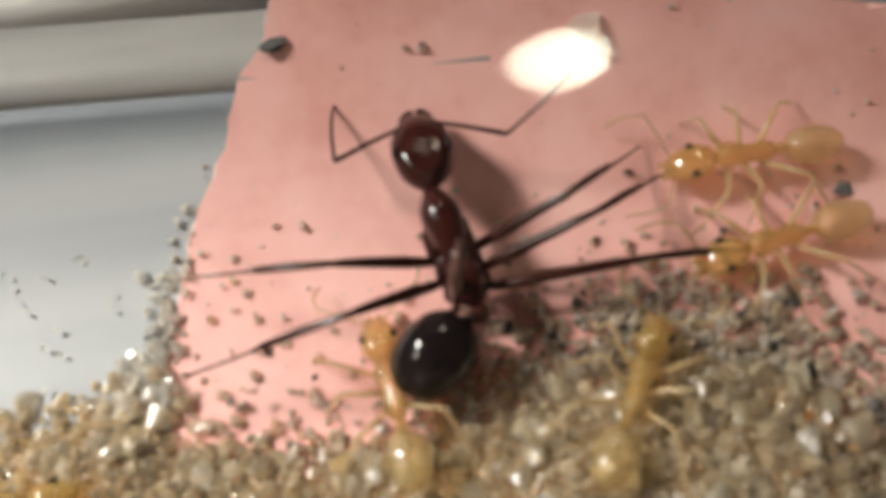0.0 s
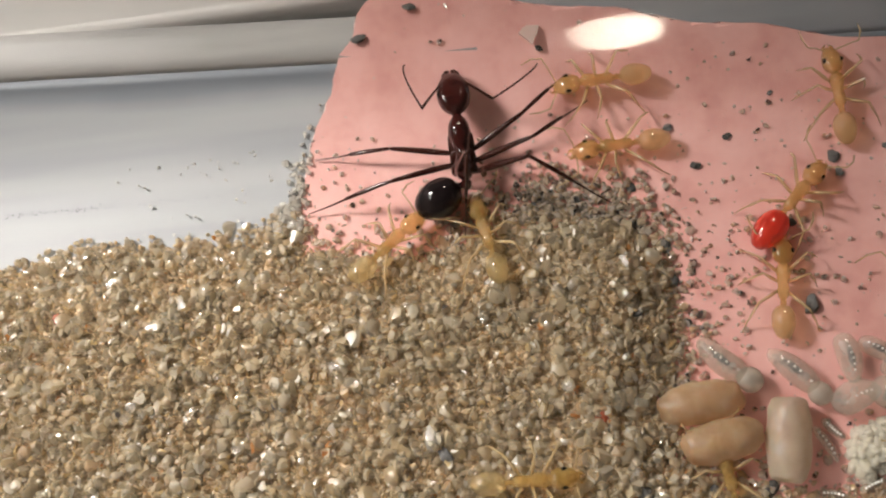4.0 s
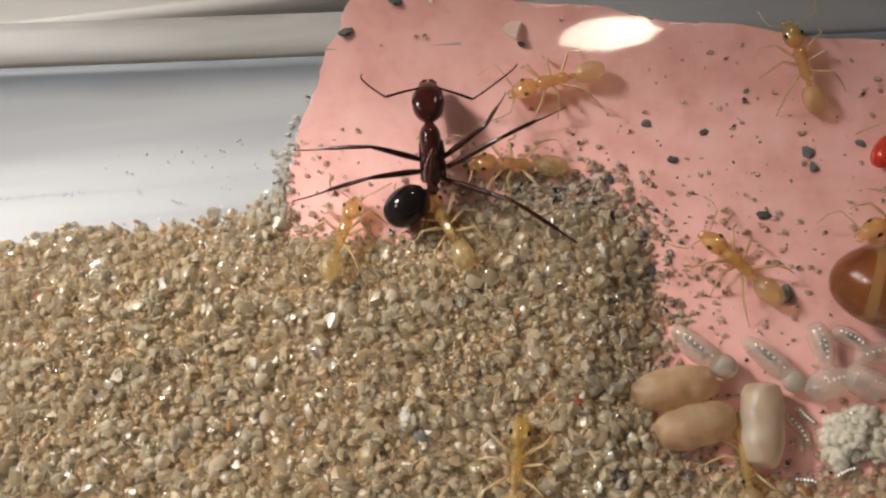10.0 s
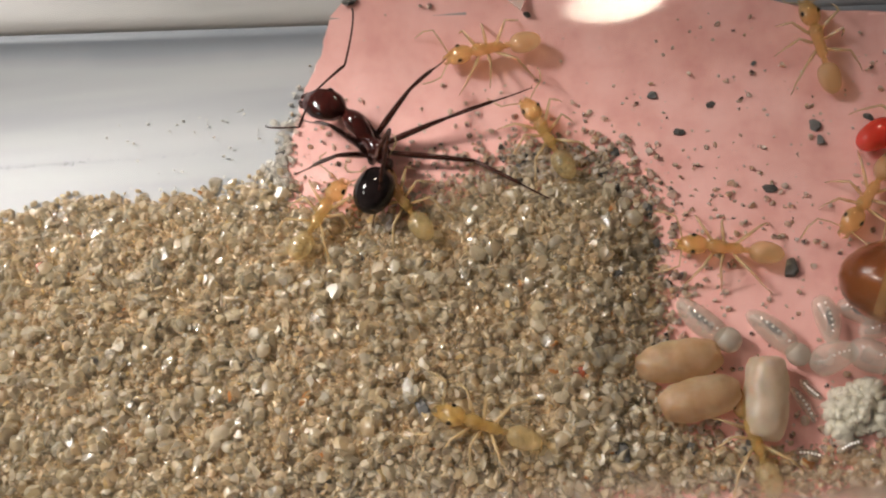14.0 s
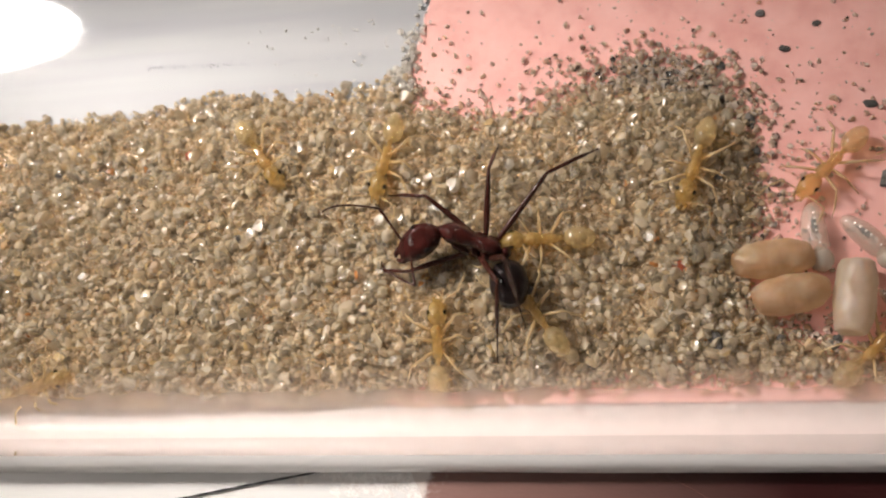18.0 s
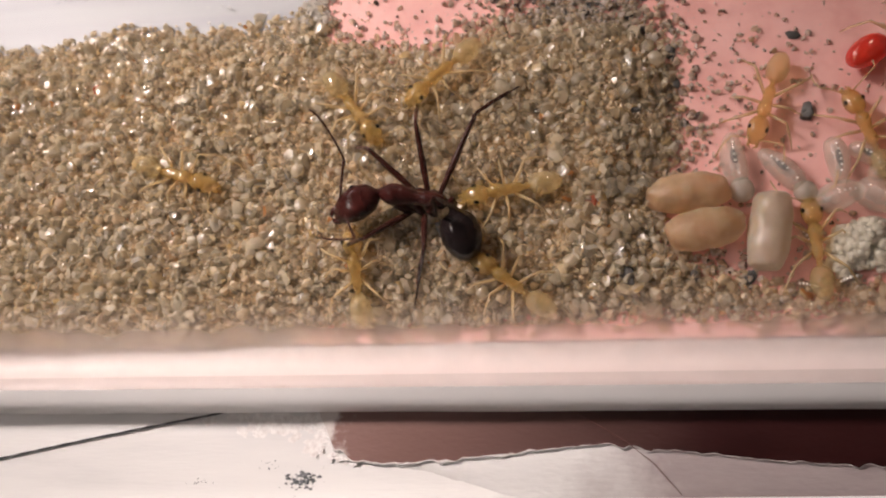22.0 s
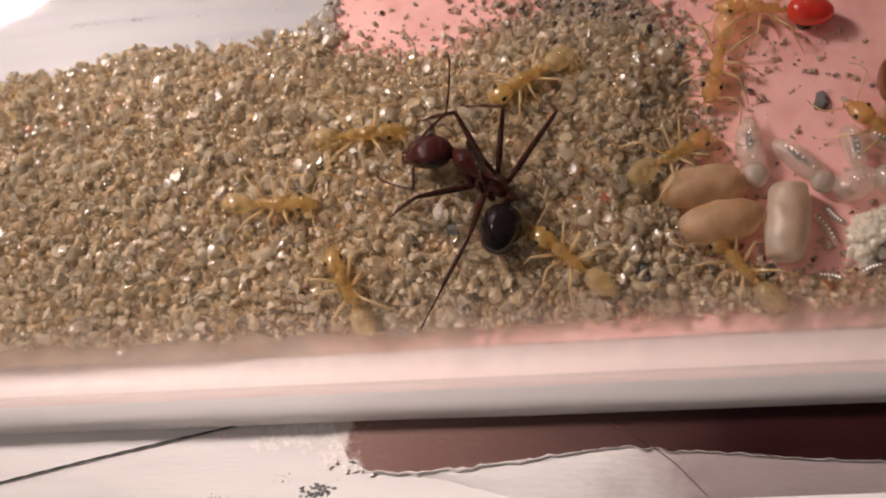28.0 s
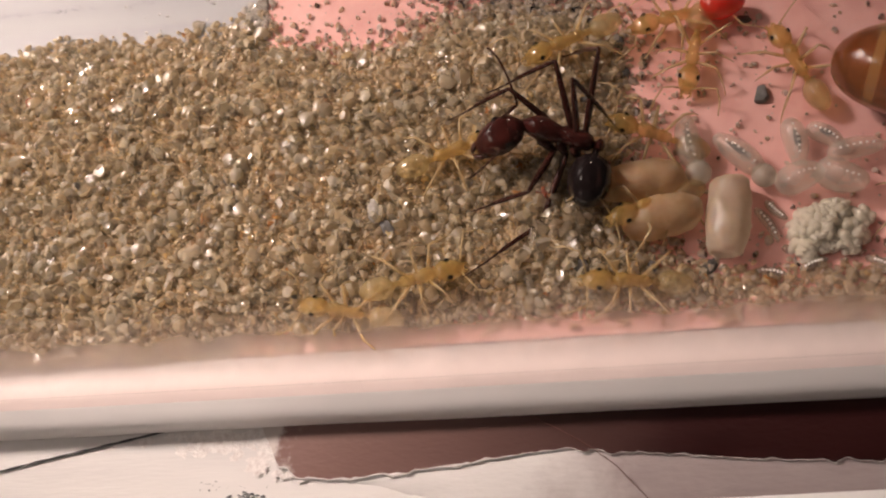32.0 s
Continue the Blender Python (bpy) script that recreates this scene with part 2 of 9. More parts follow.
# blurred blue-grey reflection band along the back, painted into the floor's colour
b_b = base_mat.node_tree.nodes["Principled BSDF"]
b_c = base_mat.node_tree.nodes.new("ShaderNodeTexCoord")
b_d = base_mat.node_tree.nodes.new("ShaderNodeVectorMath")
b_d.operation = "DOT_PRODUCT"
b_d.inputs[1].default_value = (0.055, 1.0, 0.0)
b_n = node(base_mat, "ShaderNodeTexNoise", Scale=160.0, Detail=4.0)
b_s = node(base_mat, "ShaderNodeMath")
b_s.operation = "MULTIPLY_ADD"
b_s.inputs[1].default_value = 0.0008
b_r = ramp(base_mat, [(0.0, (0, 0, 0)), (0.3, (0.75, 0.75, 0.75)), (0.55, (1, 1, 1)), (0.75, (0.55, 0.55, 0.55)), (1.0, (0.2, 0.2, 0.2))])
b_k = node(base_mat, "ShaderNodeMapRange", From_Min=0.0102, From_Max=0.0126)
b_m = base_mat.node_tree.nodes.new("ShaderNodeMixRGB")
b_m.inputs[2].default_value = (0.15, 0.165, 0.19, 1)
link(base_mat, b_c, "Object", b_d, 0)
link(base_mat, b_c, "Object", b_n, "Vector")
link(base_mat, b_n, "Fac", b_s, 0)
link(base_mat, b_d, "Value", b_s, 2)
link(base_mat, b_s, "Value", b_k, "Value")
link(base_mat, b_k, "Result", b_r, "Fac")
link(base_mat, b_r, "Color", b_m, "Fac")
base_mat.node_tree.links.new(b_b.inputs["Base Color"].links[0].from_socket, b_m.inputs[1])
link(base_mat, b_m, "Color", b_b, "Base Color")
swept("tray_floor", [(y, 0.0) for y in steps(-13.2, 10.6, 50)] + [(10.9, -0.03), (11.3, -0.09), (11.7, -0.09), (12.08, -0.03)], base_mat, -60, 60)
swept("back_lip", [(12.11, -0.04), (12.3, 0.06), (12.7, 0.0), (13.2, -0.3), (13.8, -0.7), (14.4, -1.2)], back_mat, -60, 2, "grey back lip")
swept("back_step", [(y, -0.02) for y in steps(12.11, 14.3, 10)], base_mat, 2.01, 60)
# front lip: two rounded ridges with a groove between them
lip = [(-13.2, -0.68), (-13.2, 0.0), (-13.45, 0.35), (-13.8, 0.62), (-14.2, 0.78), (-14.6, 0.8), (-14.95, 0.72), (-15.2, 0.68), (-15.5, 0.63), (-15.8, 0.57), (-16.02, 0.48), (-16.17, 0.32), (-16.26, 0.08),
       (-16.3, -0.3), (-16.32, -0.68)]
bm = bmesh.new()
lengthwise(bm, lip + [lip[0]], -60, 60, 60, 0.05)
part("front_lip", bm, lip_mat, nest, "glossy white rounded front lip")
# clear cover: a shallow arch over the whole nest
glass = bpy.data.materials.new("clear_plastic")
glass.use_nodes = True
gn = glass.node_tree.nodes
gn.clear()
g_out, g_mix = gn.new("ShaderNodeOutputMaterial"), gn.new("ShaderNodeMixShader")
g_clear, g_gloss, g_fres = gn.new("ShaderNodeBsdfTransparent"), gn.new("ShaderNodeBsdfGlossy"), gn.new("ShaderNodeFresnel")
g_clear.inputs[0].default_value = (0.985, 0.985, 0.98, 1)
g_gloss.inputs["Roughness"].default_value = 0.055
g_fres.inputs["IOR"].default_value = 1.42
g_scratch = node(glass, "ShaderNodeTexNoise", Scale=2500.0, Detail=3.0)
g_bump = node(glass, "ShaderNodeBump", Strength=0.003, Distance=0.0001)
link(glass, g_scratch, "Fac", g_bump, "Height")
link(glass, g_bump, "Normal", g_gloss, "Normal")
link(glass, g_fres, "Fac", g_mix, "Fac")
link(glass, g_clear, "BSDF", g_mix, 1)
link(glass, g_gloss, "BSDF", g_mix, 2)
link(glass, g_mix, "Shader", g_out, "Surface")
cover = thing("clear_cover", "clear curved plastic cover arched over the nest", "cover", kind="structure")
CR, CY, CZ = 40.16, 1.63, -28.5
bm = bmesh.new()
a0, a1 = math.asin((-16.0 - CY) / CR), math.asin((17.6 - CY) / CR)
lengthwise(bm, [(CY + CR * math.sin(a), CZ + CR * math.cos(a)) for a in steps(a0, a1, 72)], -60, 60, 30)
arch = part("arch", bm, glass, cover)
arch.visible_shadow = False
for nm, yy, end in (("front_foot", -16.0, (-14.7, 0.78)), ("back_foot", 17.6, (17.7, -0.68))):
    zz = CZ + CR * math.cos(math.asin((yy - CY) / CR))
    bm = bmesh.new()
    side = [(yy, zz), ((yy + end[0]) / 2 + 0.02, (zz + end[1]) / 2), end]
    lengthwise(bm, side if yy > 0 else side[::-1], -60, 60, 20)
    foot = part(nm, bm, glass, cover)
    foot.visible_shadow = False

# added strip of painted haze, clouding towards its lower edge, tinted by card glow
haze_mat = bpy.data.materials.new("haze_plastic")
haze_mat.use_nodes = True
fb = haze_mat.node_tree.nodes["Principled BSDF"]
fb.inputs["Base Color"].default_value = (0.8, 0.7, 0.67, 1)
fb.inputs["Roughness"].default_value = 0.35
f_c = haze_mat.node_tree.nodes.new("ShaderNodeTexCoord")
f_s = haze_mat.node_tree.nodes.new("ShaderNodeSeparateXYZ")
f_r = node(haze_mat, "ShaderNodeMapRange", From_Min=-0.0104, From_Max=-0.0146, To_Min=0.0, To_Max=0.92)
f_r.interpolation_type = "SMOOTHSTEP"
f_n = node(haze_mat, "ShaderNodeTexNoise", Scale=500.0, Detail=4.0)
f_m = haze_mat.node_tree.nodes.new("ShaderNodeMath")
f_m.operation = "MULTIPLY_ADD"
f_m.inputs[1].default_value = 0.0012
link(haze_mat, f_c, "Object", f_s, "Vector")
link(haze_mat, f_c, "Object", f_n, "Vector")
link(haze_mat, f_n, "Fac", f_m, 0)
link(haze_mat, f_s, "Y", f_m, 2)
link(haze_mat, f_m, "Value", f_r, "Value")
f_out = next(x for x in haze_mat.node_tree.nodes if x.type == "OUTPUT_MATERIAL")
f_t, f_p = haze_mat.node_tree.nodes.new("ShaderNodeBsdfTranslucent"), haze_mat.node_tree.nodes.new("ShaderNodeBsdfTransparent")
f_t.inputs["Color"].default_value = (0.84, 0.74, 0.71, 1)
f_x, f_y = (haze_mat.node_tree.nodes.new("ShaderNodeMixShader") for _ in range(2))
f_x.inputs[0].default_value = 0.6
link(haze_mat, fb, "BSDF", f_x, 1)
link(haze_mat, f_t, "BSDF", f_x, 2)
link(haze_mat, f_r, "Result", f_y, "Fac")
link(haze_mat, f_p, "BSDF", f_y, 1)
link(haze_mat, f_x, "Shader", f_y, 2)
link(haze_mat, f_y, "Shader", f_out, "Surface")
bm = bmesh.new()
lengthwise(bm, [(-10.6, 2.6), (-11.6, 2.2), (-12.6, 1.7), (-13.4, 1.2), (-13.9, 0.95), (-14.3, 0.89), (-14.6, 0.87), (-14.95, 0.8), (-15.2, 0.735)], -60, 60, 30)
haze_part = part("haze_strip", bm, haze_mat, cover, "added pinkish haze strip clouding towards the front lip")
haze_part.visible_shadow = False

# grey board lying behind the nest
board_mat = mat("grey_board", (0.42, 0.41, 0.4), 0.5)
mottled(board_mat, [(0.3, (0.45, 0.44, 0.42)), (0.6, (0.55, 0.53, 0.51)), (0.8, (0.6, 0.58, 0.56))], 130, 6, (0.15, 1, 1), 0.1, 4000)
bm = bmesh.new()
bmesh.ops.create_cube(bm, size=1, matrix=Matrix.Translation((0, 57.0, 0.65)) @ Matrix.Diagonal((160, 84, 2.7, 1)))
bmesh.ops.bevel(bm, geom=bm.edges[:], offset=0.6, segments=3)
tagged(part("grey_board", bm, board_mat), "flat grey board lying on the table behind the nest", "board")

# ---- pink card on the floor of the nest ----
pink = mat("pink_card", (0.72, 0.36, 0.33), 0.55)
mottled(pink, [(0.28, (0.6, 0.29, 0.255)), (0.5, (0.7, 0.38, 0.34)), (0.75, (0.77, 0.465, 0.425))], 420, 10, (1, 1, 1), 0.25, 12000, (0.45, 0.65))
CARD_LEFT = [(-2.4, 14.3), (-3.7, 13.5), (-4.05, 12.6), (-4.85, 11.9), (-5.5, 10.4), (-6.2, 9.3), (-6.7, 8.2), (-7.2, 6.6), (-7.5, 5.1), (-8.0, 1.9), (-8.4, -6.0), (-8.6, -13.2)]


def along(y, line):
    for (x0, y0), (x1, y1) in zip(line, line[1:]):
        if y1 <= y <= y0:
            return x0 + (x1 - x0) * (y0 - y) / (y0 - y1)
    return line[-1][0] if y < line[-1][1] else line[0][0]


def card_top(x):
    return 14.3 - 0.2 * max(0, x + 1) + 0.12 * math.sin(x * 0.9)


bm = bmesh.new()
rows_ = []
for y in steps(-13.15, 14.3, 130):
    x0 = along(y, CARD_LEFT) + 0.22 * noise.noise((y * 1.3, 3, 0)) + 0.14 * noise.noise((y * 4.5, 8, 0))
    row = []
    for k in range(81):
        x = x0 + (42 - x0) * (k / 80) ** 1.25
        yy = min(y, card_top(x) + 0.1 * noise.noise((x * 3, 1, 5)))
        row.append(bm.verts.new((x, yy, rise(yy) + 0.06 + 0.03 * noise.noise((x * 0.3, yy * 0.3, 2)))))
    rows_.append(row)
for a, b in zip(rows_, rows_[1:]):
    for i in range(80):
        if (a[i].co - b[i].co).length > 1e-4 or (a[i + 1].co - b[i + 1].co).length > 1e-4:
            bm.faces.new((a[i], a[i + 1], b[i + 1], b[i]))
bmesh.ops.remove_doubles(bm, verts=bm.verts[:], dist=0.002)
edge_line = [(v.co.x, v.co.y, v.co.z) for v in (r[0] for r in rows_)]
card = tagged(part("pink_card", bm, pink), "pink card with rough cut edge under the sand", "card", kind="structure")

frayed = mat("frayed_card_edge", (0.8, 0.6, 0.55), 0.8)
mottled(frayed, [(0.3, (0.7, 0.45, 0.42)), (0.7, (0.86, 0.72, 0.68))], 5000, 4, (1, 1, 1), 0.5, 9000)


def frayed_edge(pts):
    bm = bmesh.new()
    tube(bm, [(x + 0.02, y, z - 0.03) for x, y, z in pts], [0.015 + 0.07 * abs(noise.noise((y * 2.1, 5, 5))) for x, y, z in pts], 6)
    part("frayed_edge", bm, frayed, card, "pale frayed cut edge")


# ---- on the table in front: dark red torn sheet, white sheet, thread, hair and smudges ----
red_paper = mat("dark_red_paper", (0.1, 0.01, 0.01), 0.3)
mottled(red_paper, [(0.3, (0.014, 0.0009, 0.0009)), (0.7, (0.028, 0.0022, 0.0022))], 500, 6, (0.4, 1, 1), 0.2, 6000, (0.35, 0.5))
# grey sheen at the left and shade at the right, painted in along x
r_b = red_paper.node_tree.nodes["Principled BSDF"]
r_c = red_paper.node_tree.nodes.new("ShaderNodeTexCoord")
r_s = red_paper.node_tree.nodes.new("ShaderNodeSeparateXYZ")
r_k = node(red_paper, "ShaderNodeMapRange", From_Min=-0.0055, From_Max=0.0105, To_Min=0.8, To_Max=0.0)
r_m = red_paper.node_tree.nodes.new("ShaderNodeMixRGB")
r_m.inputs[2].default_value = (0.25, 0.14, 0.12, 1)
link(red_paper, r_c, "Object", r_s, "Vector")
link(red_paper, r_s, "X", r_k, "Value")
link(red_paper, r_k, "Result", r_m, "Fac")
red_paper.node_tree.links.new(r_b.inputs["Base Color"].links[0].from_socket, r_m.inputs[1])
# white scuffed fibre at the torn left end
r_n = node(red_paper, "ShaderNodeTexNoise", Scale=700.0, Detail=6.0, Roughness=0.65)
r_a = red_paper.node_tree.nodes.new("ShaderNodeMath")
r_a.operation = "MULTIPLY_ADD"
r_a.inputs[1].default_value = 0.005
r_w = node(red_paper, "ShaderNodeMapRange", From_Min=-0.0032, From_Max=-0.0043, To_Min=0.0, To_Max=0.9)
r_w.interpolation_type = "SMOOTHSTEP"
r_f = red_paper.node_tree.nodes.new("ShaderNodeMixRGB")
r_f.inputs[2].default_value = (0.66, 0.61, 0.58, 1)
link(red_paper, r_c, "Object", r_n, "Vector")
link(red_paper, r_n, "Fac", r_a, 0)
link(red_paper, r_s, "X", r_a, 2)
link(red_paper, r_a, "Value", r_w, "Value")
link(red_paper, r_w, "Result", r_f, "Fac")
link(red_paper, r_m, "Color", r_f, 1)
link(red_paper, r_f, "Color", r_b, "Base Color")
torn_white = mat("torn_paper_fibre", (0.8, 0.78, 0.75), 0.9)
mottled(torn_white, [(0.3, (0.62, 0.58, 0.56)), (0.6, (0.82, 0.8, 0.78))], 4000, 4, (1, 1, 1), 0.6, 9000)
TEAR = [(-7.3, -16.4), (-6.9, -17.2), (-6.5, -18.1), (-5.4, -18.6), (-4.0, -18.75), (-1, -18.55), (1.6, -18.3), (4.0, -18.0), (6.0, -17.8), (8, -18.05), (10.3, -18.2), (14, -18.6), (18.2, -18.8), (40, -19.4)]
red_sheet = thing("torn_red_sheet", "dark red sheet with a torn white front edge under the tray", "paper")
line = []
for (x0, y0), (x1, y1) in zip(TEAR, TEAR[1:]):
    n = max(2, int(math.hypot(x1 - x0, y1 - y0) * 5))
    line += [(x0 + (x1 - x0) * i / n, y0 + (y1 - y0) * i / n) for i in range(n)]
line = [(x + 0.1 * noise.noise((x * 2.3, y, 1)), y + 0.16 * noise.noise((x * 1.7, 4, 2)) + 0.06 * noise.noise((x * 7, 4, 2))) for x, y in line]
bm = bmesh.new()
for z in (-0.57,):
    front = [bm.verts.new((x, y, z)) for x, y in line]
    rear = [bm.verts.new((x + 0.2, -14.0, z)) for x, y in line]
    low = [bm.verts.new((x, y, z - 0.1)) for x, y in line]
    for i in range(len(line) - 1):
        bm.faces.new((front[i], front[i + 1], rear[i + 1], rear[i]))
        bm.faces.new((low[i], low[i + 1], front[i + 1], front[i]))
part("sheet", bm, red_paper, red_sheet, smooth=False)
bm = bmesh.new()
prev = None
for i, (x, y) in enumerate(line):
    w = (0.015 + 0.3 * max(0, noise.noise((x * 1.1, 2, 7)))) * (1.0 if x < 4 else 0.2)
    cur = [bm.verts.new((x, y + (0.06 if x < 4 else 0.02), -0.54)), bm.verts.new((x, y - w * 0.5, -0.53)), bm.verts.new((x, y - w, -0.60))]
    if prev:
        bm.faces.new((prev[0], cur[0], cur[1], prev[1]))
        bm.faces.new((prev[1], cur[1], cur[2], prev[2]))
    prev = cur
part("torn_edge", bm, torn_white, red_sheet, "frayed white paper fibre")

ply_mat = mat("bared_paper_ply", (0.4, 0.34, 0.34), 0.7)
mottled(ply_mat, [(0.3, (0.3, 0.25, 0.25)), (0.55, (0.38, 0.325, 0.32)), (0.75, (0.48, 0.43, 0.42))], 300, 8, (0.35, 1, 1), 0.3, 5000)
p_b = ply_mat.node_tree.nodes["Principled BSDF"]
p_c = ply_mat.node_tree.nodes.new("ShaderNodeTexCoord")
p_s = ply_mat.node_tree.nodes.new("ShaderNodeSeparateXYZ")
p_n = node(ply_mat, "ShaderNodeTexNoise", Scale=350.0, Detail=6.0, Roughness=0.65)
p_a = ply_mat.node_tree.nodes.new("ShaderNodeMath")
p_a.operation = "MULTIPLY_ADD"
p_a.inputs[1].default_value = 0.009
p_k = node(ply_mat, "ShaderNodeMapRange", From_Min=0.0142, From_Max=0.0085, To_Min=0.0, To_Max=1.0)
p_m = ply_mat.node_tree.nodes.new("ShaderNodeMixRGB")
p_m.inputs[2].default_value = (0.75, 0.74, 0.725, 1)
link(ply_mat, p_c, "Object", p_s, "Vector")
link(ply_mat, p_c, "Object", p_n, "Vector")
link(ply_mat, p_n, "Fac", p_a, 0)
link(ply_mat, p_s, "X", p_a, 2)
link(ply_mat, p_a, "Value", p_k, "Value")
link(ply_mat, p_k, "Result", p_m, "Fac")
ply_mat.node_tree.links.new(p_b.inputs["Base Color"].links[0].from_socket, p_m.inputs[1])
link(ply_mat, p_m, "Color", p_b, "Base Color")
bm = bmesh.new()
inner, outer, under_ = [], [], []
for i, (x, y) in enumerate(line):
    k = max(0.0, min(1.0, (x + 4.5) / 8.0))
    far = y - 0.05 - (y + 20.3) * k * k * (3 - 2 * k) - 0.25 * k * (1 - k) * noise.noise((x * 1.3, 2, 4))
    inner.append(bm.verts.new((x, y + 0.1, -0.66)))
    outer.append(bm.verts.new((x, min(far, y - 0.05), -0.665)))
    under_.append(bm.verts.new((x, min(far, y - 0.05) - 0.02, -0.698)))
for i in range(len(line) - 1):
    bm.faces.new((outer[i], outer[i + 1], inner[i + 1], inner[i]))
    bm.faces.new((under_[i], under_[i + 1], outer[i + 1], outer[i]))
part("bared_ply", bm, ply_mat, red_sheet, "grey-mauve inner ply bared along the tear")

white_paper = mat("white_paper", (0.85, 0.85, 0.84), 0.6)
mottled(white_paper, [(0.3, (0.8, 0.8, 0.79)), (0.7, (0.87, 0.87, 0.86))], 800, 5, (1, 1, 1), 0.2, 9000)
bm = bmesh.new()
bmesh.ops.create_cube(bm, size=1, matrix=Matrix.Translation((0, -45.3, -0.40)) @ Matrix.Rotation(radians(1.0), 4, "Z") @ Matrix.Diagonal((160, 50, 0.6, 1)))
bmesh.ops.bevel(bm, geom=bm.edges[:], offset=0.15, segments=2)
tagged(part("white_sheet", bm, white_paper), "clean white sheet edge on the table", "paper")


def tube(bm, pts, radii, seg=8, cap=True):
    """A round tube through the points, with a radius for each."""
    pts = [Vector(p) for p in pts]
    rings = []
    for i, p in enumerate(pts):
        d = (pts[min(i + 1, len(pts) - 1)] - pts[max(i - 1, 0)]).normalized()
        s = d.cross(Vector((0, 0, 1)) if abs(d.z) < 0.9 else Vector((0, 1, 0))).normalized()
        u = s.cross(d)
        rings.append([bm.verts.new(p + radii[i] * (math.cos(k * math.tau / seg) * s + math.sin(k * math.tau / seg) * u)) for k in range(seg)])
    for a, b in zip(rings, rings[1:]):
        for k in range(seg):
            bm.faces.new((a[k], a[(k + 1) % seg], b[(k + 1) % seg], b[k]))
    if cap:
        bm.faces.new(rings[0][::-1])
        bm.faces.new(rings[-1])


frayed_edge([tuple(c / MM for c in p) if max(abs(c) for c in p) < 0.1 else p for p in edge_line])
thread_mat = mat("black_thread", (0.05, 0.05, 0.055), 0.6)
bm = bmesh.new()
for ph in (0, math.pi):
    pts = []
    for i in range(61):
        k = i / 60
        a = i * 0.9 + ph
        pts.append((-30 + 18.6 * k, -19.9 + 3.7 * k + 0.15 * math.sin(k * 3) + 0.028 * math.cos(a), -0.6 + 0.028 * math.sin(a)))
    tube(bm, pts, [0.032] * 61, 6)
tagged(part("black_thread", bm, thread_mat), "thin twisted black thread lying on the table", "thread")
hair_mat = mat("brown_hair", (0.12, 0.05, 0.04), 0.4)
bm = bmesh.new()
tube(bm, [(4.3, -15.9, -0.40), (4.9, -16.5, -0.45), (6.0, -17.1, -0.45), (7.1, -17.8, -0.45), (8.1, -18.6, -0.48), (8.7, -19.3, -0.50), (9.3, -20.0, -0.45)], [0.018] * 7, 6)
tagged(part("hair", bm, hair_mat), "thin brown hair across the red sheet", "hair")


def flakes(bm, n, at, spread, size, z, squash=0.3):
    for _ in range(n):
        x, y = at[0] + random.gauss(0, spread[0]), at[1] + random.gauss(0, spread[1])
        s = size * random.uniform(0.4, 1.3)
        bmesh.ops.create_icosphere(bm, subdivisions=1, radius=s, matrix=Matrix.Translation((x, y, z)) @ Matrix.Rotation(random.random() * 6, 4, "Z") @ Matrix.Diagonal((1, random.uniform(0.4, 1), squash, 1)))


def scraps(bm, n, at, spread, size, z):
    """Thin flat scraps with ragged outlines."""
    for _ in range(n):
        x, y = at[0] + random.gauss(0, spread[0]), at[1] + random.gauss(0, spread[1])
        s, a0 = size * random.uniform(0.3, 1.2), random.random() * 6
        rim = [(x + s * random.uniform(0.4, 1.2) * math.cos(a0 + q * 0.7), y + 0.6 * s * random.uniform(0.4, 1.2) * math.sin(a0 + q * 0.7)) for q in range(9)]
        h = random.uniform(0.004, 0.012)
        top, low = [bm.verts.new((*p, z + h)) for p in rim], [bm.verts.new((*p, z)) for p in rim]
        bm.faces.new(top)
        for q in range(9):
            bm.faces.new((low[q], low[(q + 1) % 9], top[(q + 1) % 9], top[q]))


random.seed(11)
smudge_mat = mat("grey_smudge", (0.16, 0.17, 0.18), 0.8)
bm = bmesh.new()
scraps(bm, 40, (-8.3, -19.35), (0.42, 0.24), 0.13, -0.69)
scraps(bm, 26, (-7.7, -19.45), (0.22, 0.16), 0.12, -0.69)
scraps(bm, 30, (-8.2, -19.3), (0.8, 0.3), 0.04, -0.69)
scraps(bm, 12, (-9.8, -18.8), (0.4, 0.2), 0.06, -0.69)
scraps(bm, 10, (-13, -19.5), (0.3, 0.2), 0.06, -0.69)
for _ in range(220):
    k = random.random()
    flakes(bm, 1, (-23 + 13.5 * k, 6.15 - 0.3 * k + random.gauss(0, 0.05)), (0.1, 0.05), 0.022 + 0.02 * (k < 0.4), 0.02, 0.12)
tagged(part("smudges", bm, smudge_mat), "dark grey crumbly smudges on the white table", "smudge", kind="stuff")

bm = bmesh.new()
scraps(bm, 40, (-9.3, -16.8), (1.1, 0.25), 0.55, -0.69)
scraps(bm, 30, (-7.4, -17.6), (0.5, 0.4), 0.34, -0.69)
scraps(bm, 16, (-6.3, -18.4), (0.5, 0.15), 0.3, -0.6)
tagged(part("paper_shreds", bm, torn_white, smooth=False), "white shreds of torn paper stuck to the table", "paper", kind="stuff")

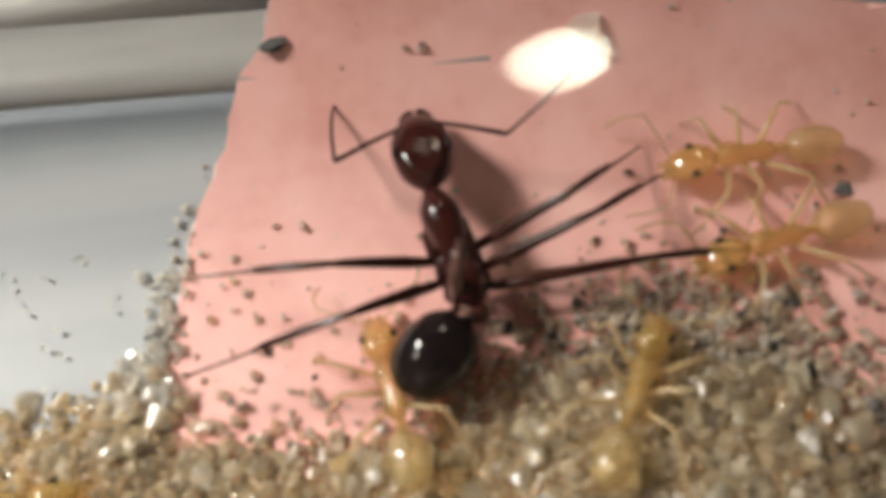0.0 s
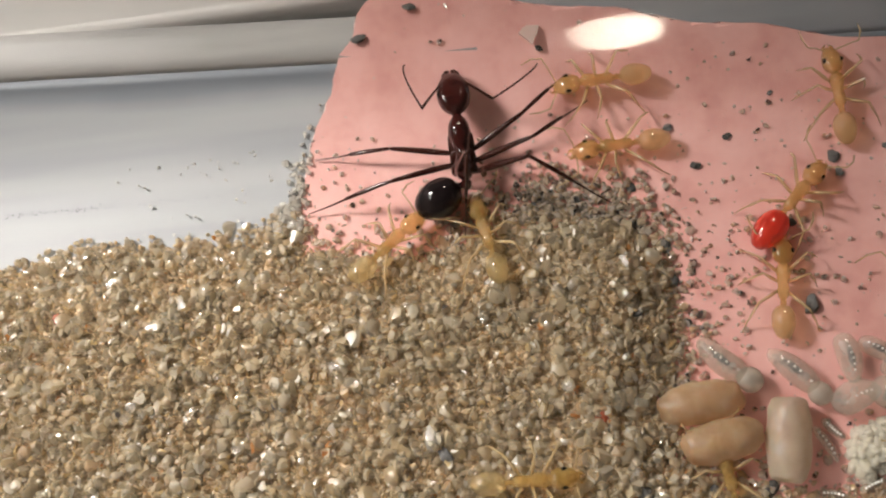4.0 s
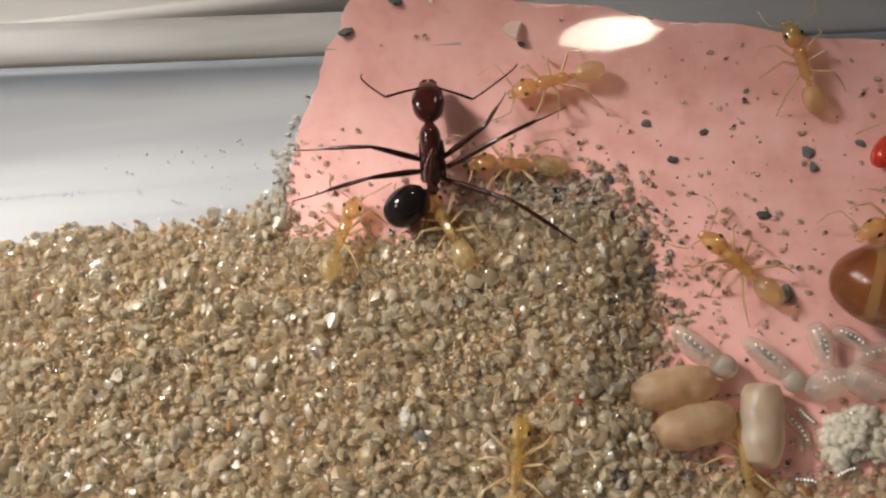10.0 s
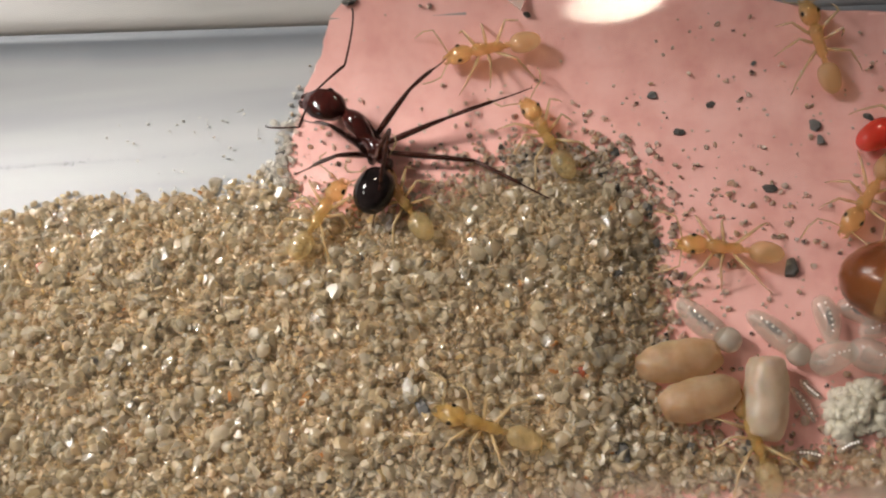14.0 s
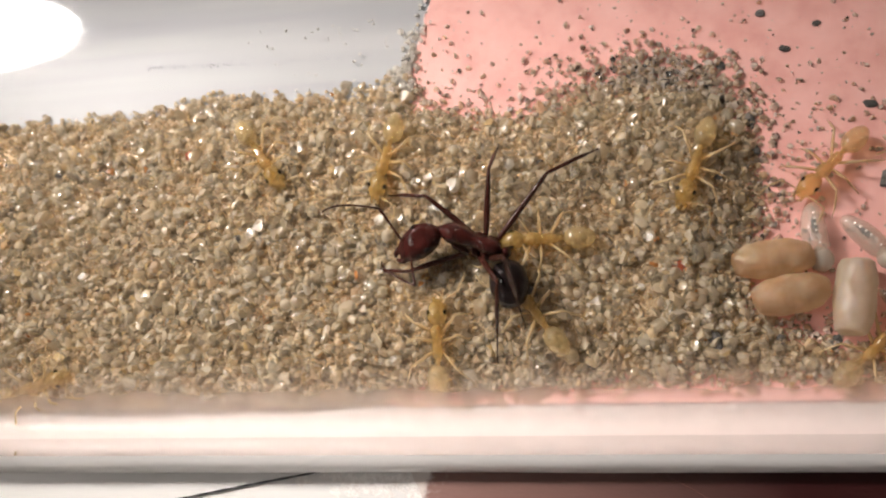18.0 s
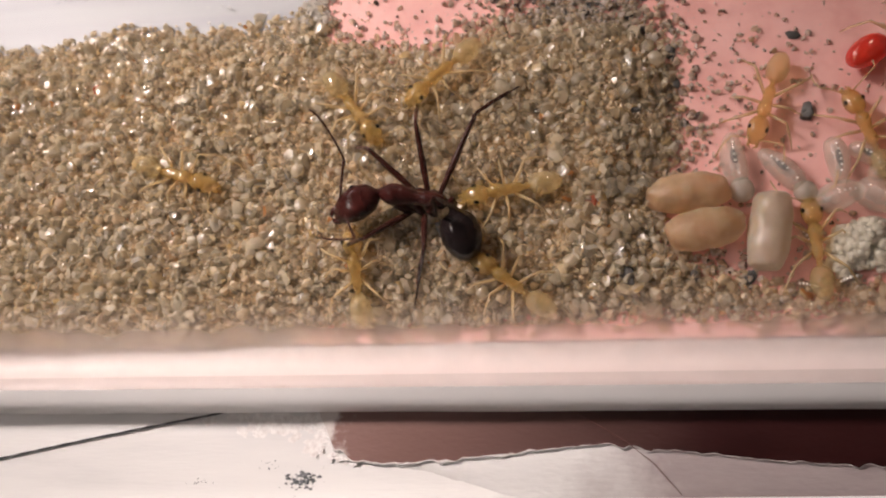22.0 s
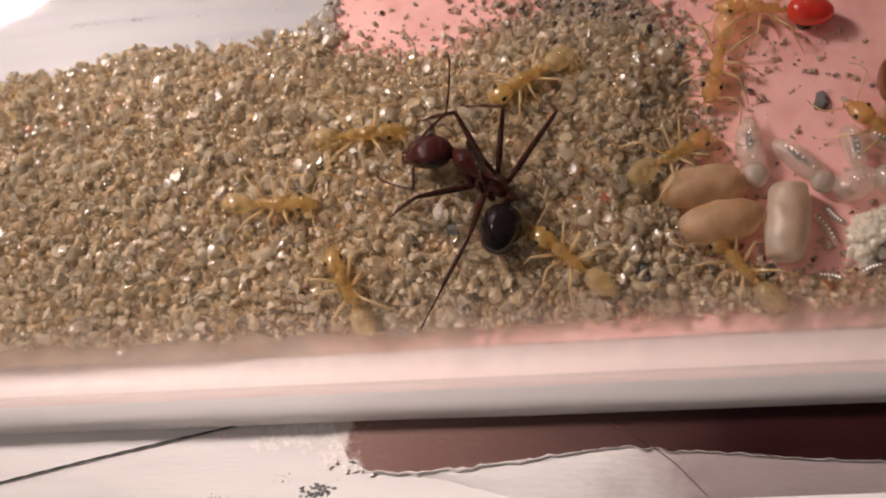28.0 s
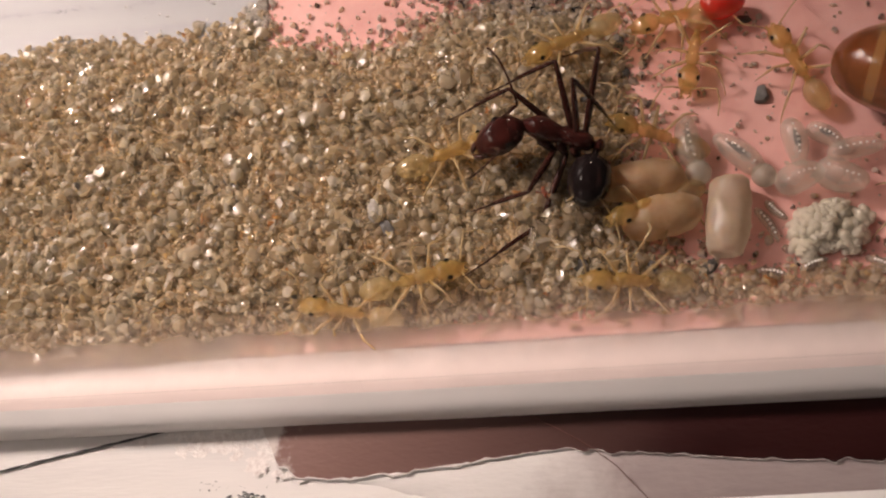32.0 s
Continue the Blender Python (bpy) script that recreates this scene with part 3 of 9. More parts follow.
# ---- sand ----
SAND = [(-40, -15.2), (-40, 2.6), (-26, 2.7), (-22.5, 2.8), (-20.6, 3.3), (-18.5, 3.7), (-15.6, 3.4), (-12.7, 3.2), (-9.8, 3.4), (-8.4, 4.1), (-7.2, 2.4), (-5.0, 1.8),
        (-2.8, 1.4), (0.0, 1.8), (2.3, 2.7), (5.1, 2.9), (7.7, 2.2), (9.6, 0.8), (9.7, -1.7), (9.7, -4.1), (8.8, -6.1), (9.2, -8.7),
        (10.6, -9.9), (13.0, -11.2), (19, -11.3), (30, -11.4), (30, -12.9), (18, -12.6), (9.5, -11.9), (0, -12.3), (-9.1, -12.7), (-10.5, -13.4), (-13, -15.2)]


def bed(x, y):
    d = edge_distance(x, y, SAND)
    if not inside(x, y, SAND):
        return -0.1 - 0.25 * d
    return min(0.85, 0.3 * d) + 0.3 * noise.noise((x * 0.16, y * 0.16, 4)) * min(1, d / 2)


def island_tint(m, stops, rough=(0.1, 0.4), translucent=0.0, bend=0.0, gloss=0.06, sheen=0.07):
    """A colour of its own for each piece of one mesh."""
    b = m.node_tree.nodes["Principled BSDF"]
    g = m.node_tree.nodes.new("ShaderNodeNewGeometry")
    r = ramp(m, stops)
    r.color_ramp.interpolation = "CONSTANT" if len(stops) > 6 else "LINEAR"
    link(m, g, "Random Per Island", r, "Fac")
    n = node(m, "ShaderNodeTexNoise", Scale=6000.0, Detail=3.0)
    mx = m.node_tree.nodes.new("ShaderNodeMixRGB")
    mx.blend_type = "MULTIPLY"
    mx.inputs[0].default_value = 0.18
    link(m, coords(m), "Vector", n, "Vector")
    link(m, r, "Color", mx, 1)
    link(m, n, "Fac", mx, 2)
    link(m, mx, "Color", b, "Base Color")
    q = ramp(m, [(0.3, (rough[0],) * 3), (0.7, (rough[1],) * 3)])
    link(m, n, "Fac", q, "Fac")
    link(m, q, "Color", b, "Roughness")
    if translucent:
        see = translucent if isinstance(translucent, tuple) else (translucent, translucent)
        clear_skin(m, see[1], 0.7, gloss, 0.25, 0.6, bend, sheen, 0.35)
        if see[0] != see[1]:
            k = m.node_tree.nodes.new("ShaderNodeMath")
            k.operation = "PINGPONG"
            k.inputs[1].default_value = 0.071
            s = node(m, "ShaderNodeMapRange", From_Max=0.071, To_Min=see[0], To_Max=see[1])
            link(m, g, "Random Per Island", k, 0)
            link(m, k, "Value", s, "Value")
            # some grains are frosted, some clear
            w = node(m, "ShaderNodeTexWhiteNoise")
            w.noise_dimensions = "1D"
            f = node(m, "ShaderNodeMapRange", To_Min=gloss * 0.35, To_Max=gloss * 1.7)
            link(m, g, "Random Per Island", w, "W")
            link(m, w, "Value", f, "Value")
            for x in m.node_tree.nodes:
                if x.type == "BSDF_GLOSSY":
                    link(m, f, "Result", x, "Roughness")
            for x in m.node_tree.nodes:
                if x.type == "MIX_SHADER" and abs(x.inputs[0].default_value - see[1]) < 1e-5 and not x.inputs[0].links:
                    link(m, s, "Result", x, "Fac")
    return m


bed_mat = mat("sand_bed", (0.4, 0.3, 0.18), 0.7)
mottled(bed_mat, [(0.3, (0.72, 0.58, 0.4)), (0.7, (0.86, 0.74, 0.55))], 2500, 4, (1, 1, 1), 1.0, 8000)
bm = bmesh.new()
sheet(bm, steps(-40, 30, 360), steps(-13.15, 4.6, 110), lambda x, y: bed(x, y) - 0.05 + 0.06 * noise.noise((x * 3, y * 3, 1)))
part("sand_bed", bm, bed_mat)
tagged(bpy.data.objects["sand_bed"], "packed damp tan sand bed inside the nest", "sand", kind="stuff")

quartz = mat("quartz_sand", (0.5, 0.4, 0.28), 0.2, spec=0.8, trans=0.35, ior=1.5, coat=0.5)
island_tint(quartz, [(0.0, (0.97, 0.827, 0.605)), (0.18, (0.98, 0.877, 0.688)), (0.4, (0.95, 0.768, 0.521)), (0.52, (0.98, 0.857, 0.642)), (0.76, (0.92, 0.709, 0.446)), (0.83, (0.96, 0.768, 0.419)), (0.87, (0.98, 0.896, 0.725)), (0.985, (0.7, 0.335, 0.112)), (0.996, (0.16, 0.148, 0.13))], (0.2, 0.4), translucent=(0.2, 0.85), bend=0.5, gloss=0.17, sheen=0.1)

splinters = mat("quartz_splinters", (0.9, 0.8, 0.65), 0.2)
island_tint(splinters, [(0.0, (0.96, 0.808, 0.577)), (0.4, (0.98, 0.886, 0.707)), (0.7, (0.92, 0.729, 0.484)), (0.9, (0.95, 0.808, 0.558))], (0.2, 0.4), translucent=0.4, bend=0.3, gloss=0.12, sheen=0.16)


def grains(name, spots, material, fine=True):
    """Worn, rounded grains with a few broken faces, all in one mesh: spots are (x, y, z, radius)."""
    ico = bmesh.new()
    bmesh.ops.create_icosphere(ico, subdivisions=2 if fine else 1, radius=1)
    base = np.array([v.co[:] for v in ico.verts])
    tri = np.array([[v.index for v in f.verts] for f in ico.faces])
    ico.free()
    rng = np.random.default_rng(5)
    n, k = len(spots), len(base)
    s = np.array(spots)
    lumps = rng.normal(size=(n, 6, 3))
    lumps /= np.linalg.norm(lumps, axis=2)[:, :, None]
    swell = np.einsum("nlj,kj->nlk", lumps, base)
    shape = 1 + (rng.uniform(-0.2, 0.25, (n, 6, 1)) * np.maximum(swell, 0) ** 3).sum(1) + rng.uniform(-0.06, 0.06, (n, k))
    squash = rng.uniform(0.62, 1.2, (n, 1, 3))
    v = base[None] * shape[:, :, None]
    for _ in range(8):
        # broken faces
        d = rng.normal(size=(n, 1, 3))
        d /= np.linalg.norm(d, axis=2)[:, :, None]
        over = (v * d).sum(2) - rng.uniform(0.45, 0.95, (n, 1))
        v = v - d * np.maximum(over, 0)[:, :, None]
    v = v * squash * 1.2
    q = rng.normal(size=(n, 4))
    q /= np.linalg.norm(q, axis=1)[:, None]
    w, x, y, z = q.T
    rot = np.stack([np.stack([1 - 2 * (y * y + z * z), 2 * (x * y - z * w), 2 * (x * z + y * w)], 1),
                    np.stack([2 * (x * y + z * w), 1 - 2 * (x * x + z * z), 2 * (y * z - x * w)], 1),
                    np.stack([2 * (x * z - y * w), 2 * (y * z + x * w), 1 - 2 * (x * x + y * y)], 1)], 1)
    v = np.einsum("nij,nkj->nki", rot, v) * s[:, 3, None, None] + s[:, None, :3]
    faces = (tri[None] + (np.arange(n) * k)[:, None, None]).reshape(-1, 3)
    me = bpy.data.meshes.new(name)
    me.from_pydata((v.reshape(-1, 3) * MM).tolist(), [], faces.tolist())
    me.polygons.foreach_set("use_smooth", [fine] * len(me.polygons))
    if fine:
        me.set_sharp_from_angle(angle=radians(26))
    me.materials.append(material)
    return new(name, me)


random.seed(3)
under, spots = [], []
gap = 0.275
for layer in range(2):
    for iy in range(int(18 / gap)):
        for ix in range(int(58 / gap)):
            x, y = -34.0 + (ix + random.uniform(-0.5, 0.5)) * gap, -13.3 + (iy + random.uniform(-0.5, 0.5)) * gap
            d = edge_distance(x, y, SAND)
            if y < -13.2 or not inside(x, y, SAND) and (d > 0.9 or random.random() < d * 1.1):
                continue
            if layer == 1 and random.random() < 0.2:
                continue
            r = min(0.44, 0.152 * math.exp(random.gauss(0, 0.32)))
            z = max(0.12, bed(x, y) + (0.0 if layer == 0 else 0.17) + random.uniform(-0.1, 0.1))
            (spots if layer else under).append((x, y, z, r))
for _ in range(9000):
    x, y = random.uniform(-30, 11), random.uniform(-13.2, 4.2)
    if inside(x, y, SAND):
        under.append((x, y, bed(x, y) + random.uniform(0.1, 0.32), random.uniform(0.04, 0.11)))
tagged(grains("sand_grains", spots, quartz), "loose glassy tan and white quartz sand grains", "sand", kind="stuff")
tagged(grains("fine_sand", under, splinters, False), "finer tan quartz sand between the larger grains", "sand", kind="stuff")

# larger clear grains lying on top
random.seed(4)
spots = []
while len(spots) < 3600:
    x, y = random.uniform(-30, 12), random.uniform(-13, 4)
    if inside(x, y, SAND):
        spots.append((x, y, bed(x, y) + 0.22, random.choice((0.15, 0.18, 0.22, 0.26, 0.33)) * random.uniform(0.85, 1.2)))
crystal = mat("clear_quartz", (0.95, 0.9, 0.8), 0.3)
island_tint(crystal, [(0.0, (0.97, 0.857, 0.632)), (0.4, (0.98, 0.896, 0.707)), (0.7, (0.95, 0.788, 0.521)), (0.9, (0.98, 0.926, 0.781))], (0.2, 0.4), translucent=(0.2, 0.8), bend=0.6, gloss=0.15, sheen=0.12)
tagged(grains("clear_quartz_grains", spots, crystal), "larger clear quartz grains on top of the sand", "sand", kind="stuff")

# grit scattered over the card
random.seed(8)
grit_mat = mat("mixed_grit", (0.4, 0.3, 0.2), 0.3, trans=0.3)
island_tint(grit_mat, [(0.0, (0.06, 0.06, 0.065)), (0.05, (0.18, 0.17, 0.17)), (0.09, (0.25, 0.13, 0.09)), (0.12, (0.92, 0.82, 0.66)), (0.5, (0.96, 0.87, 0.76)), (0.74, (0.85, 0.64, 0.42)), (0.84, (0.97, 0.92, 0.86))], (0.1, 0.5), translucent=(0.2, 0.6), bend=0.5, gloss=0.12, sheen=0.09)
spots = []
while len(spots) < 1700:
    x, y = random.uniform(-9.5, 24), random.uniform(-11.5, 16)
    if x < along(y, CARD_LEFT) - 0.5 or inside(x, y, SAND) or y > card_top(x):
        continue
    d = edge_distance(x, y, SAND)
    clump = 0.5 + 0.9 * noise.noise((x * 0.35, y * 0.35, 3))
    if random.random() > math.exp(-d / 1.5) * 0.95 + 0.04 * clump + (0.13 * clump if -7 < y < 8 and x > 9 else 0):
        continue
    r = random.choice((0.03, 0.04, 0.06, 0.08, 0.13)) * (1.4 if d < 1.8 else 1)
    spots.append((x, y, rise(y) + 0.05 + r * 0.5, r))
while len(spots) < 2250:
    x, y = random.gauss(5.2, 3.2), random.gauss(3.6, 1.5)
    d = edge_distance(x, y, SAND)
    if x > along(y, CARD_LEFT) and not inside(x, y, SAND) and random.random() < 1.1 - 0.3 * d:
        r = random.uniform(0.07, 0.2)
        spots.append((x, y, rise(y) + 0.06 + r * 0.5 + 0.1 * random.random(), r))
for _ in range(60):
    x, y = random.gauss(12.5, 2.2), random.gauss(-1.2, 1.4)
    if not inside(x, y, SAND):
        spots.append((x, y, 0.14, random.uniform(0.05, 0.16)))
tagged(grains("scattered_grit", spots, grit_mat), "dark and clear grit scattered over the pink card", "grit", kind="stuff")

# a line of clear grains piled along the card's edge
random.seed(9)
spots = []
for _ in range(240):
    y = 2.5 + abs(random.gauss(0, 2.2))
    if y < 13:
        r = random.uniform(0.1, 0.24) * (1.2 - y / 14)
        spots.append((along(y, CARD_LEFT) - 0.25 + random.gauss(0, 0.3) - (0.8 * random.random() if y < 5 else 0), y, rise(y) + 0.05 + r * 0.6, r))
for _ in range(60):
    r = random.uniform(0.04, 0.09)
    spots.append((random.gauss(-11, 4), random.uniform(4, 9), 0.2, r))
clear_mat = mat("clear_grains", (0.97, 0.94, 0.88), 0.3)
clear_skin(clear_mat, 0.45, 0.7, 0.08, 0.4, 0.4, 0.4, 0.1)
tagged(grains("edge_grains", spots, clear_mat), "clear quartz grains along the card edge", "sand", kind="stuff")

# single stones that stand out
pebble_mats = {"white": mat("white_stone", (0.75, 0.72, 0.66), 0.4, trans=0.2), "red": mat("red_stone", (0.42, 0.09, 0.03), 0.35, trans=0.2),
               "black": mat("black_stone", (0.07, 0.064, 0.058), 0.65), "tan": mat("tan_stone", (0.66, 0.48, 0.3), 0.35, trans=0.25), "grey": mat("slate_stone", (0.13, 0.125, 0.12), 0.75)}
for key_, m_ in pebble_mats.items():
    c = m_.node_tree.nodes["Principled BSDF"].inputs["Base Color"].default_value[:3]
    mottled(m_, [(0.3, tuple(v * 0.7 for v in c)), (0.7, tuple(min(1, v * 1.15) for v in c))], 3000, 5, (1, 1, 1), 0.5, 9000)


def pebble(kind, x, y, size, seed, long=1.3):
    random.seed(seed)
    bm = bmesh.new()
    bmesh.ops.create_icosphere(bm, subdivisions=3, radius=size)
    for v in bm.verts:
        v.co *= 1 + 0.4 * noise.noise(v.co * 1.3 / size + Vector((seed, 0, 0))) + 0.25 * noise.noise(v.co * 3.0 / size + Vector((seed, 5, 0))) + 0.08 * noise.noise(v.co * 8.0 / size)
    if kind in ("white", "tan", "grey"):
        # flat broken faces
        for _ in range(9):
            d = Vector((random.gauss(0, 1), random.gauss(0, 1), random.gauss(0, 0.6))).normalized()
            lim = size * random.uniform(0.55, 0.85)
            for v in bm.verts:
                v.co -= d * max(0.0, v.co.dot(d) - lim)
    for v in bm.verts:
        v.co.x *= long
        v.co.z *= 0.45
    ob = part("pebble", bm, pebble_mats[kind], smooth=False)
    z = bed(x, y) + 0.18 if inside(x, y, SAND) else rise(y) + 0.05
    ob.matrix_world = pose(x * MM, y * MM, (z + size * (0.2 if kind in ("white", "tan") else 0.3)) * MM, 0, 0, random.uniform(0, 180))
    names = {"white": "pale angular quartz pebble on the sand", "red": "rust red grain lying on the sand", "black": "small black mineral grain on the ground",
             "tan": "translucent tan grain lying on the sand", "grey": "dark slate grey chip lying on the pink card"}
    tagged(ob, names[kind], "pebble", "stones in the nest")


for key_, see_ in (("white", 0.45), ("tan", 0.35), ("red", 0.2)):
    clear_skin(pebble_mats[key_], see_, 0.5, 0.12, 0.4, 0.3)
PALE_STONES = [("white", -1.8, -7.1, 0.5, 1), ("red", -19.3, 0.2, 0.28, 2), ("red", 5.9, -6.8, 0.3, 3), ("white", -14.5, -1.9, 0.3, 6), ("tan", -10.0, -7.7, 0.4, 7),
    ("tan", -9.5, -8.1, 0.36, 27), ("tan", -10.5, -8.1, 0.34, 28), ("tan", -6.7, -4.7, 0.34, 8)]
BLACK_STONES = [("black", -9.0, -4.9, 0.16, 5), ("black", -15.9, -8.6, 0.2, 9), ("black", 7.3, -10.3, 0.3, 10), ("black", 10.3, -10.4, 0.2, 12), ("black", 12.7, -10.5, 0.28, 13),
    ("black", -3.75, 12.5, 0.24, 14), ("black", -1.07, 13.5, 0.2, 15), ("black", -7.8, 5.4, 0.24, 16), ("black", 13.5, 6.0, 0.15, 21), ("black", 11.8, 4.7, 0.18, 22),
    ("black", 15.6, 1.4, 0.2, 23), ("black", 8.6, 4.0, 0.2, 24), ("black", 5.0, 11.2, 0.13, 26), ("black", 9.8, 0.9, 0.26, 29), ("black", 9.9, -0.8, 0.24, 30),
    ("black", 4.2, 3.7, 0.22, 31), ("black", 8.0, -2.3, 0.17, 32)]
SLATE_CHIPS = [("grey", -1.2, -7.9, 0.35, 4), ("grey", 15.9, -2.6, 0.42, 33), ("grey", 18.2, 4.4, 0.28, 17), ("grey", 18.3, 3.6, 0.24, 18), ("grey", 20.7, 4.6, 0.22, 19),
    ("grey", 10.8, 6.8, 0.24, 20), ("grey", 15.8, 7.9, 0.13, 25)]
for kind_, x_, y_, size_, seed_ in PALE_STONES + BLACK_STONES + SLATE_CHIPS:
    pebble(kind_, x_, y_, size_, seed_, 1.6 if kind_ == "black" else 1.25)
# broken clear flake standing on the card
bm = bmesh.new()
tri_ = [bm.verts.new(p) for p in ((-0.5, 0.1, 0.0), (0.5, 0.25, 0.0), (0.1, -0.6, 0.1), (-0.5, 0.1, 0.14), (0.5, 0.3, 0.34), (0.1, -0.62, 0.25), (-0.2, 0.45, 0.2))]
for f in ((0, 2, 1), (3, 6, 4), (3, 4, 5), (0, 1, 4, 3), (1, 2, 5, 4), (2, 0, 3, 5)):
    bm.faces.new([tri_[i] for i in f])
flake = part("clear_flake", bm, clear_mat, smooth=False)
flake.matrix_world = pose(4.6 * MM, 11.8 * MM, (rise(11.8) + 0.07) * MM)
tagged(flake, "thin clear broken flake on the pink card", "flake")

# ---- ants ----
def loft(bm, profile, seg=20, caps=True):
    """A body along x: rows of (x, z, half width, half height)."""
    rings = []
    for x, z, ry, rz in profile:
        rings.append([bm.verts.new((x, ry * math.cos(k * math.tau / seg), z + rz * math.sin(k * math.tau / seg))) for k in range(seg)])
    for a, b in zip(rings, rings[1:]):
        for k in range(seg):
            bm.faces.new((a[k], b[k], b[(k + 1) % seg], a[(k + 1) % seg]))
    if caps:
        bm.faces.new(rings[0])
        bm.faces.new(rings[-1][::-1])
    bmesh.ops.recalc_face_normals(bm, faces=bm.faces[:])


def egg(bm, c, r, seg=16, m=None):
    bmesh.ops.create_uvsphere(bm, u_segments=seg, v_segments=max(6, seg // 2), radius=1,
                              matrix=(m or Matrix()) @ Matrix.Translation(c) @ Matrix.Diagonal((*r, 1)))


def oval(x0, x1, ry, rz, z=0.0, n=14, skew=0.0):
    """Rows for loft() of an egg-shaped body from x0 to x1."""
    out = []
    for i in range(n + 1):
        a = math.pi * i / n
        k = (1 - math.cos(a)) / 2
        s = max(0.02, math.sin(a)) ** 0.85 * (1 + skew * (k - 0.5))
        out.append((x0 + (x1 - x0) * k, z, ry * s, rz * s))
    return out


def shell(name, dark, light, rough, scale=1800, trans=0.0, sss=0.0, coat=0.3, relief=0.12):
    m = mat(name, light, rough[0], trans=trans, sss=sss, coat=coat)
    m.node_tree.nodes["Principled BSDF"].inputs["Specular IOR Level"].default_value = 0.35
    return mottled(m, [(0.3, dark), (0.7, light)], scale, 5, (1, 1, 1), relief, 9000, rough)


brown = shell("dark_brown_cuticle", (0.019, 0.004, 0.0034), (0.046, 0.0096, 0.0075), (0.05, 0.13), coat=0.3, relief=0.12)
black = shell("black_cuticle", (0.006, 0.004, 0.0045), (0.013, 0.008, 0.008), (0.06, 0.1), coat=0.2, relief=0.0)
limb_mat = shell("brown_limb", (0.02, 0.006, 0.0045), (0.048, 0.0135, 0.009), (0.14, 0.28), coat=0.3)
eye_mat = mat("black_eye", (0.004, 0.004, 0.004), 0.15)

dark = {}
ant = thing("dark_ant", "large dark red-brown ant with glossy black abdomen and long legs", "ant")
dark["body"] = ant
bm = bmesh.new()
loft(bm, [(-1.62, -0.1, 0.16, 0.2), (-1.5, -0.02, 0.34, 0.4), (-1.2, 0.04, 0.4, 0.5), (-0.8, 0.03, 0.42, 0.52), (-0.45, -0.03, 0.36, 0.44), (-0.2, -0.06, 0.34, 0.4), (0.02, 0.0, 0.4, 0.46),
          (0.35, 0.06, 0.48, 0.52), (0.75, 0.1, 0.54, 0.56), (1.08, 0.1, 0.5, 0.52), (1.34, 0.08, 0.38, 0.4), (1.54, 0.08, 0.22, 0.25), (1.66, 0.1, 0.16, 0.18)], 22)
part("mesosoma", bm, brown, ant)
bm = bmesh.new()
loft(bm, [(-2.1, -0.05, 0.12, 0.12), (-1.98, 0.05, 0.24, 0.32), (-1.84, 0.1, 0.28, 0.42), (-1.72, 0.02, 0.22, 0.3), (-1.58, -0.1, 0.13, 0.14)], 14)
part("petiole", bm, brown, ant)
for sx, bx in ((-0.02, 0.9), (-0.58, -0.1), (-1.1, -0.8)):
    for sy in (1, -1):
        bm = bmesh.new()
        tube(bm, [(bx, 0.2 * sy, -0.1), (bx * 0.7 + sx * 0.3, 0.4 * sy, -0.3), (bx * 0.25 + sx * 0.75, 0.46 * sy, -0.56), (sx, 0.46 * sy, -0.72), (sx - 0.06, 0.47 * sy, -0.78)], [0.15, 0.23, 0.2, 0.14, 0.08], 10)
        part("coxa", bm, limb_mat, ant)
# head, with its origin at the neck
bm = bmesh.new()
loft(bm, [(-0.05, 0, 0.14, 0.14), (0.1, 0.01, 0.25, 0.24), (0.24, 0.04, 0.46, 0.42), (0.46, 0.06, 0.66, 0.56), (0.8, 0.07, 0.78, 0.64), (1.15, 0.06, 0.82, 0.64), (1.5, 0.02, 0.79, 0.58), (1.82, -0.05, 0.7, 0.48), (2.08, -0.11, 0.56, 0.37), (2.26, -0.16, 0.4, 0.27), (2.34, -0.18, 0.26, 0.2)], 28)
for v in bm.verts:
    # flat brow, cheeks with a faint keel
    v.co.z = min(v.co.z, 0.6 - 0.05 * v.co.x)
    v.co *= 1 + 0.03 * noise.noise(v.co * 3.0)
head = part("head", bm, brown, ant)
dark["head"] = head
for sy in (1, -1):
    bm = bmesh.new()
    egg(bm, (1.05, 0.68 * sy, 0.36), (0.18, 0.11, 0.16))
    part("eye", bm, eye_mat, head, "small glossy black eye")
    bm = bmesh.new()
    tube(bm, [(2.1, 0.3 * sy, -0.2), (2.36, 0.3 * sy, -0.25), (2.54, 0.18 * sy, -0.27), (2.6, 0.04 * sy, -0.27)], [0.17, 0.16, 0.12, 0.05], 8)
    part("mandible", bm, limb_mat, head)
# gaster, with its origin at the waist
bm = bmesh.new()
loft(bm, [(0.0, 0, 0.1, 0.1), (0.2, 0, 0.13, 0.13), (0.36, 0, 0.16, 0.16)] + oval(0.4, 2.75, 0.96, 0.9, 0.0, 20, -0.12)[1:], 28)
for v in bm.verts:
    band = (v.co.x - 0.4) / 2.6
    for b in (0.33, 0.56, 0.74, 0.88):
        if abs(band - b) < 0.022:
            v.co.y *= 0.975
            v.co.z *= 0.975
gaster = part("gaster", bm, black, ant, "glossy black rounded abdomen")
dark["gaster"] = gaster
LEG_SPANS = {"L1": (3.1, 3.9), "L2": (3.3, 4.6), "L3": (3.9, 4.9), "R1": (3.1, 3.7), "R2": (3.4, 4.3), "R3": (4.2, 4.7)}
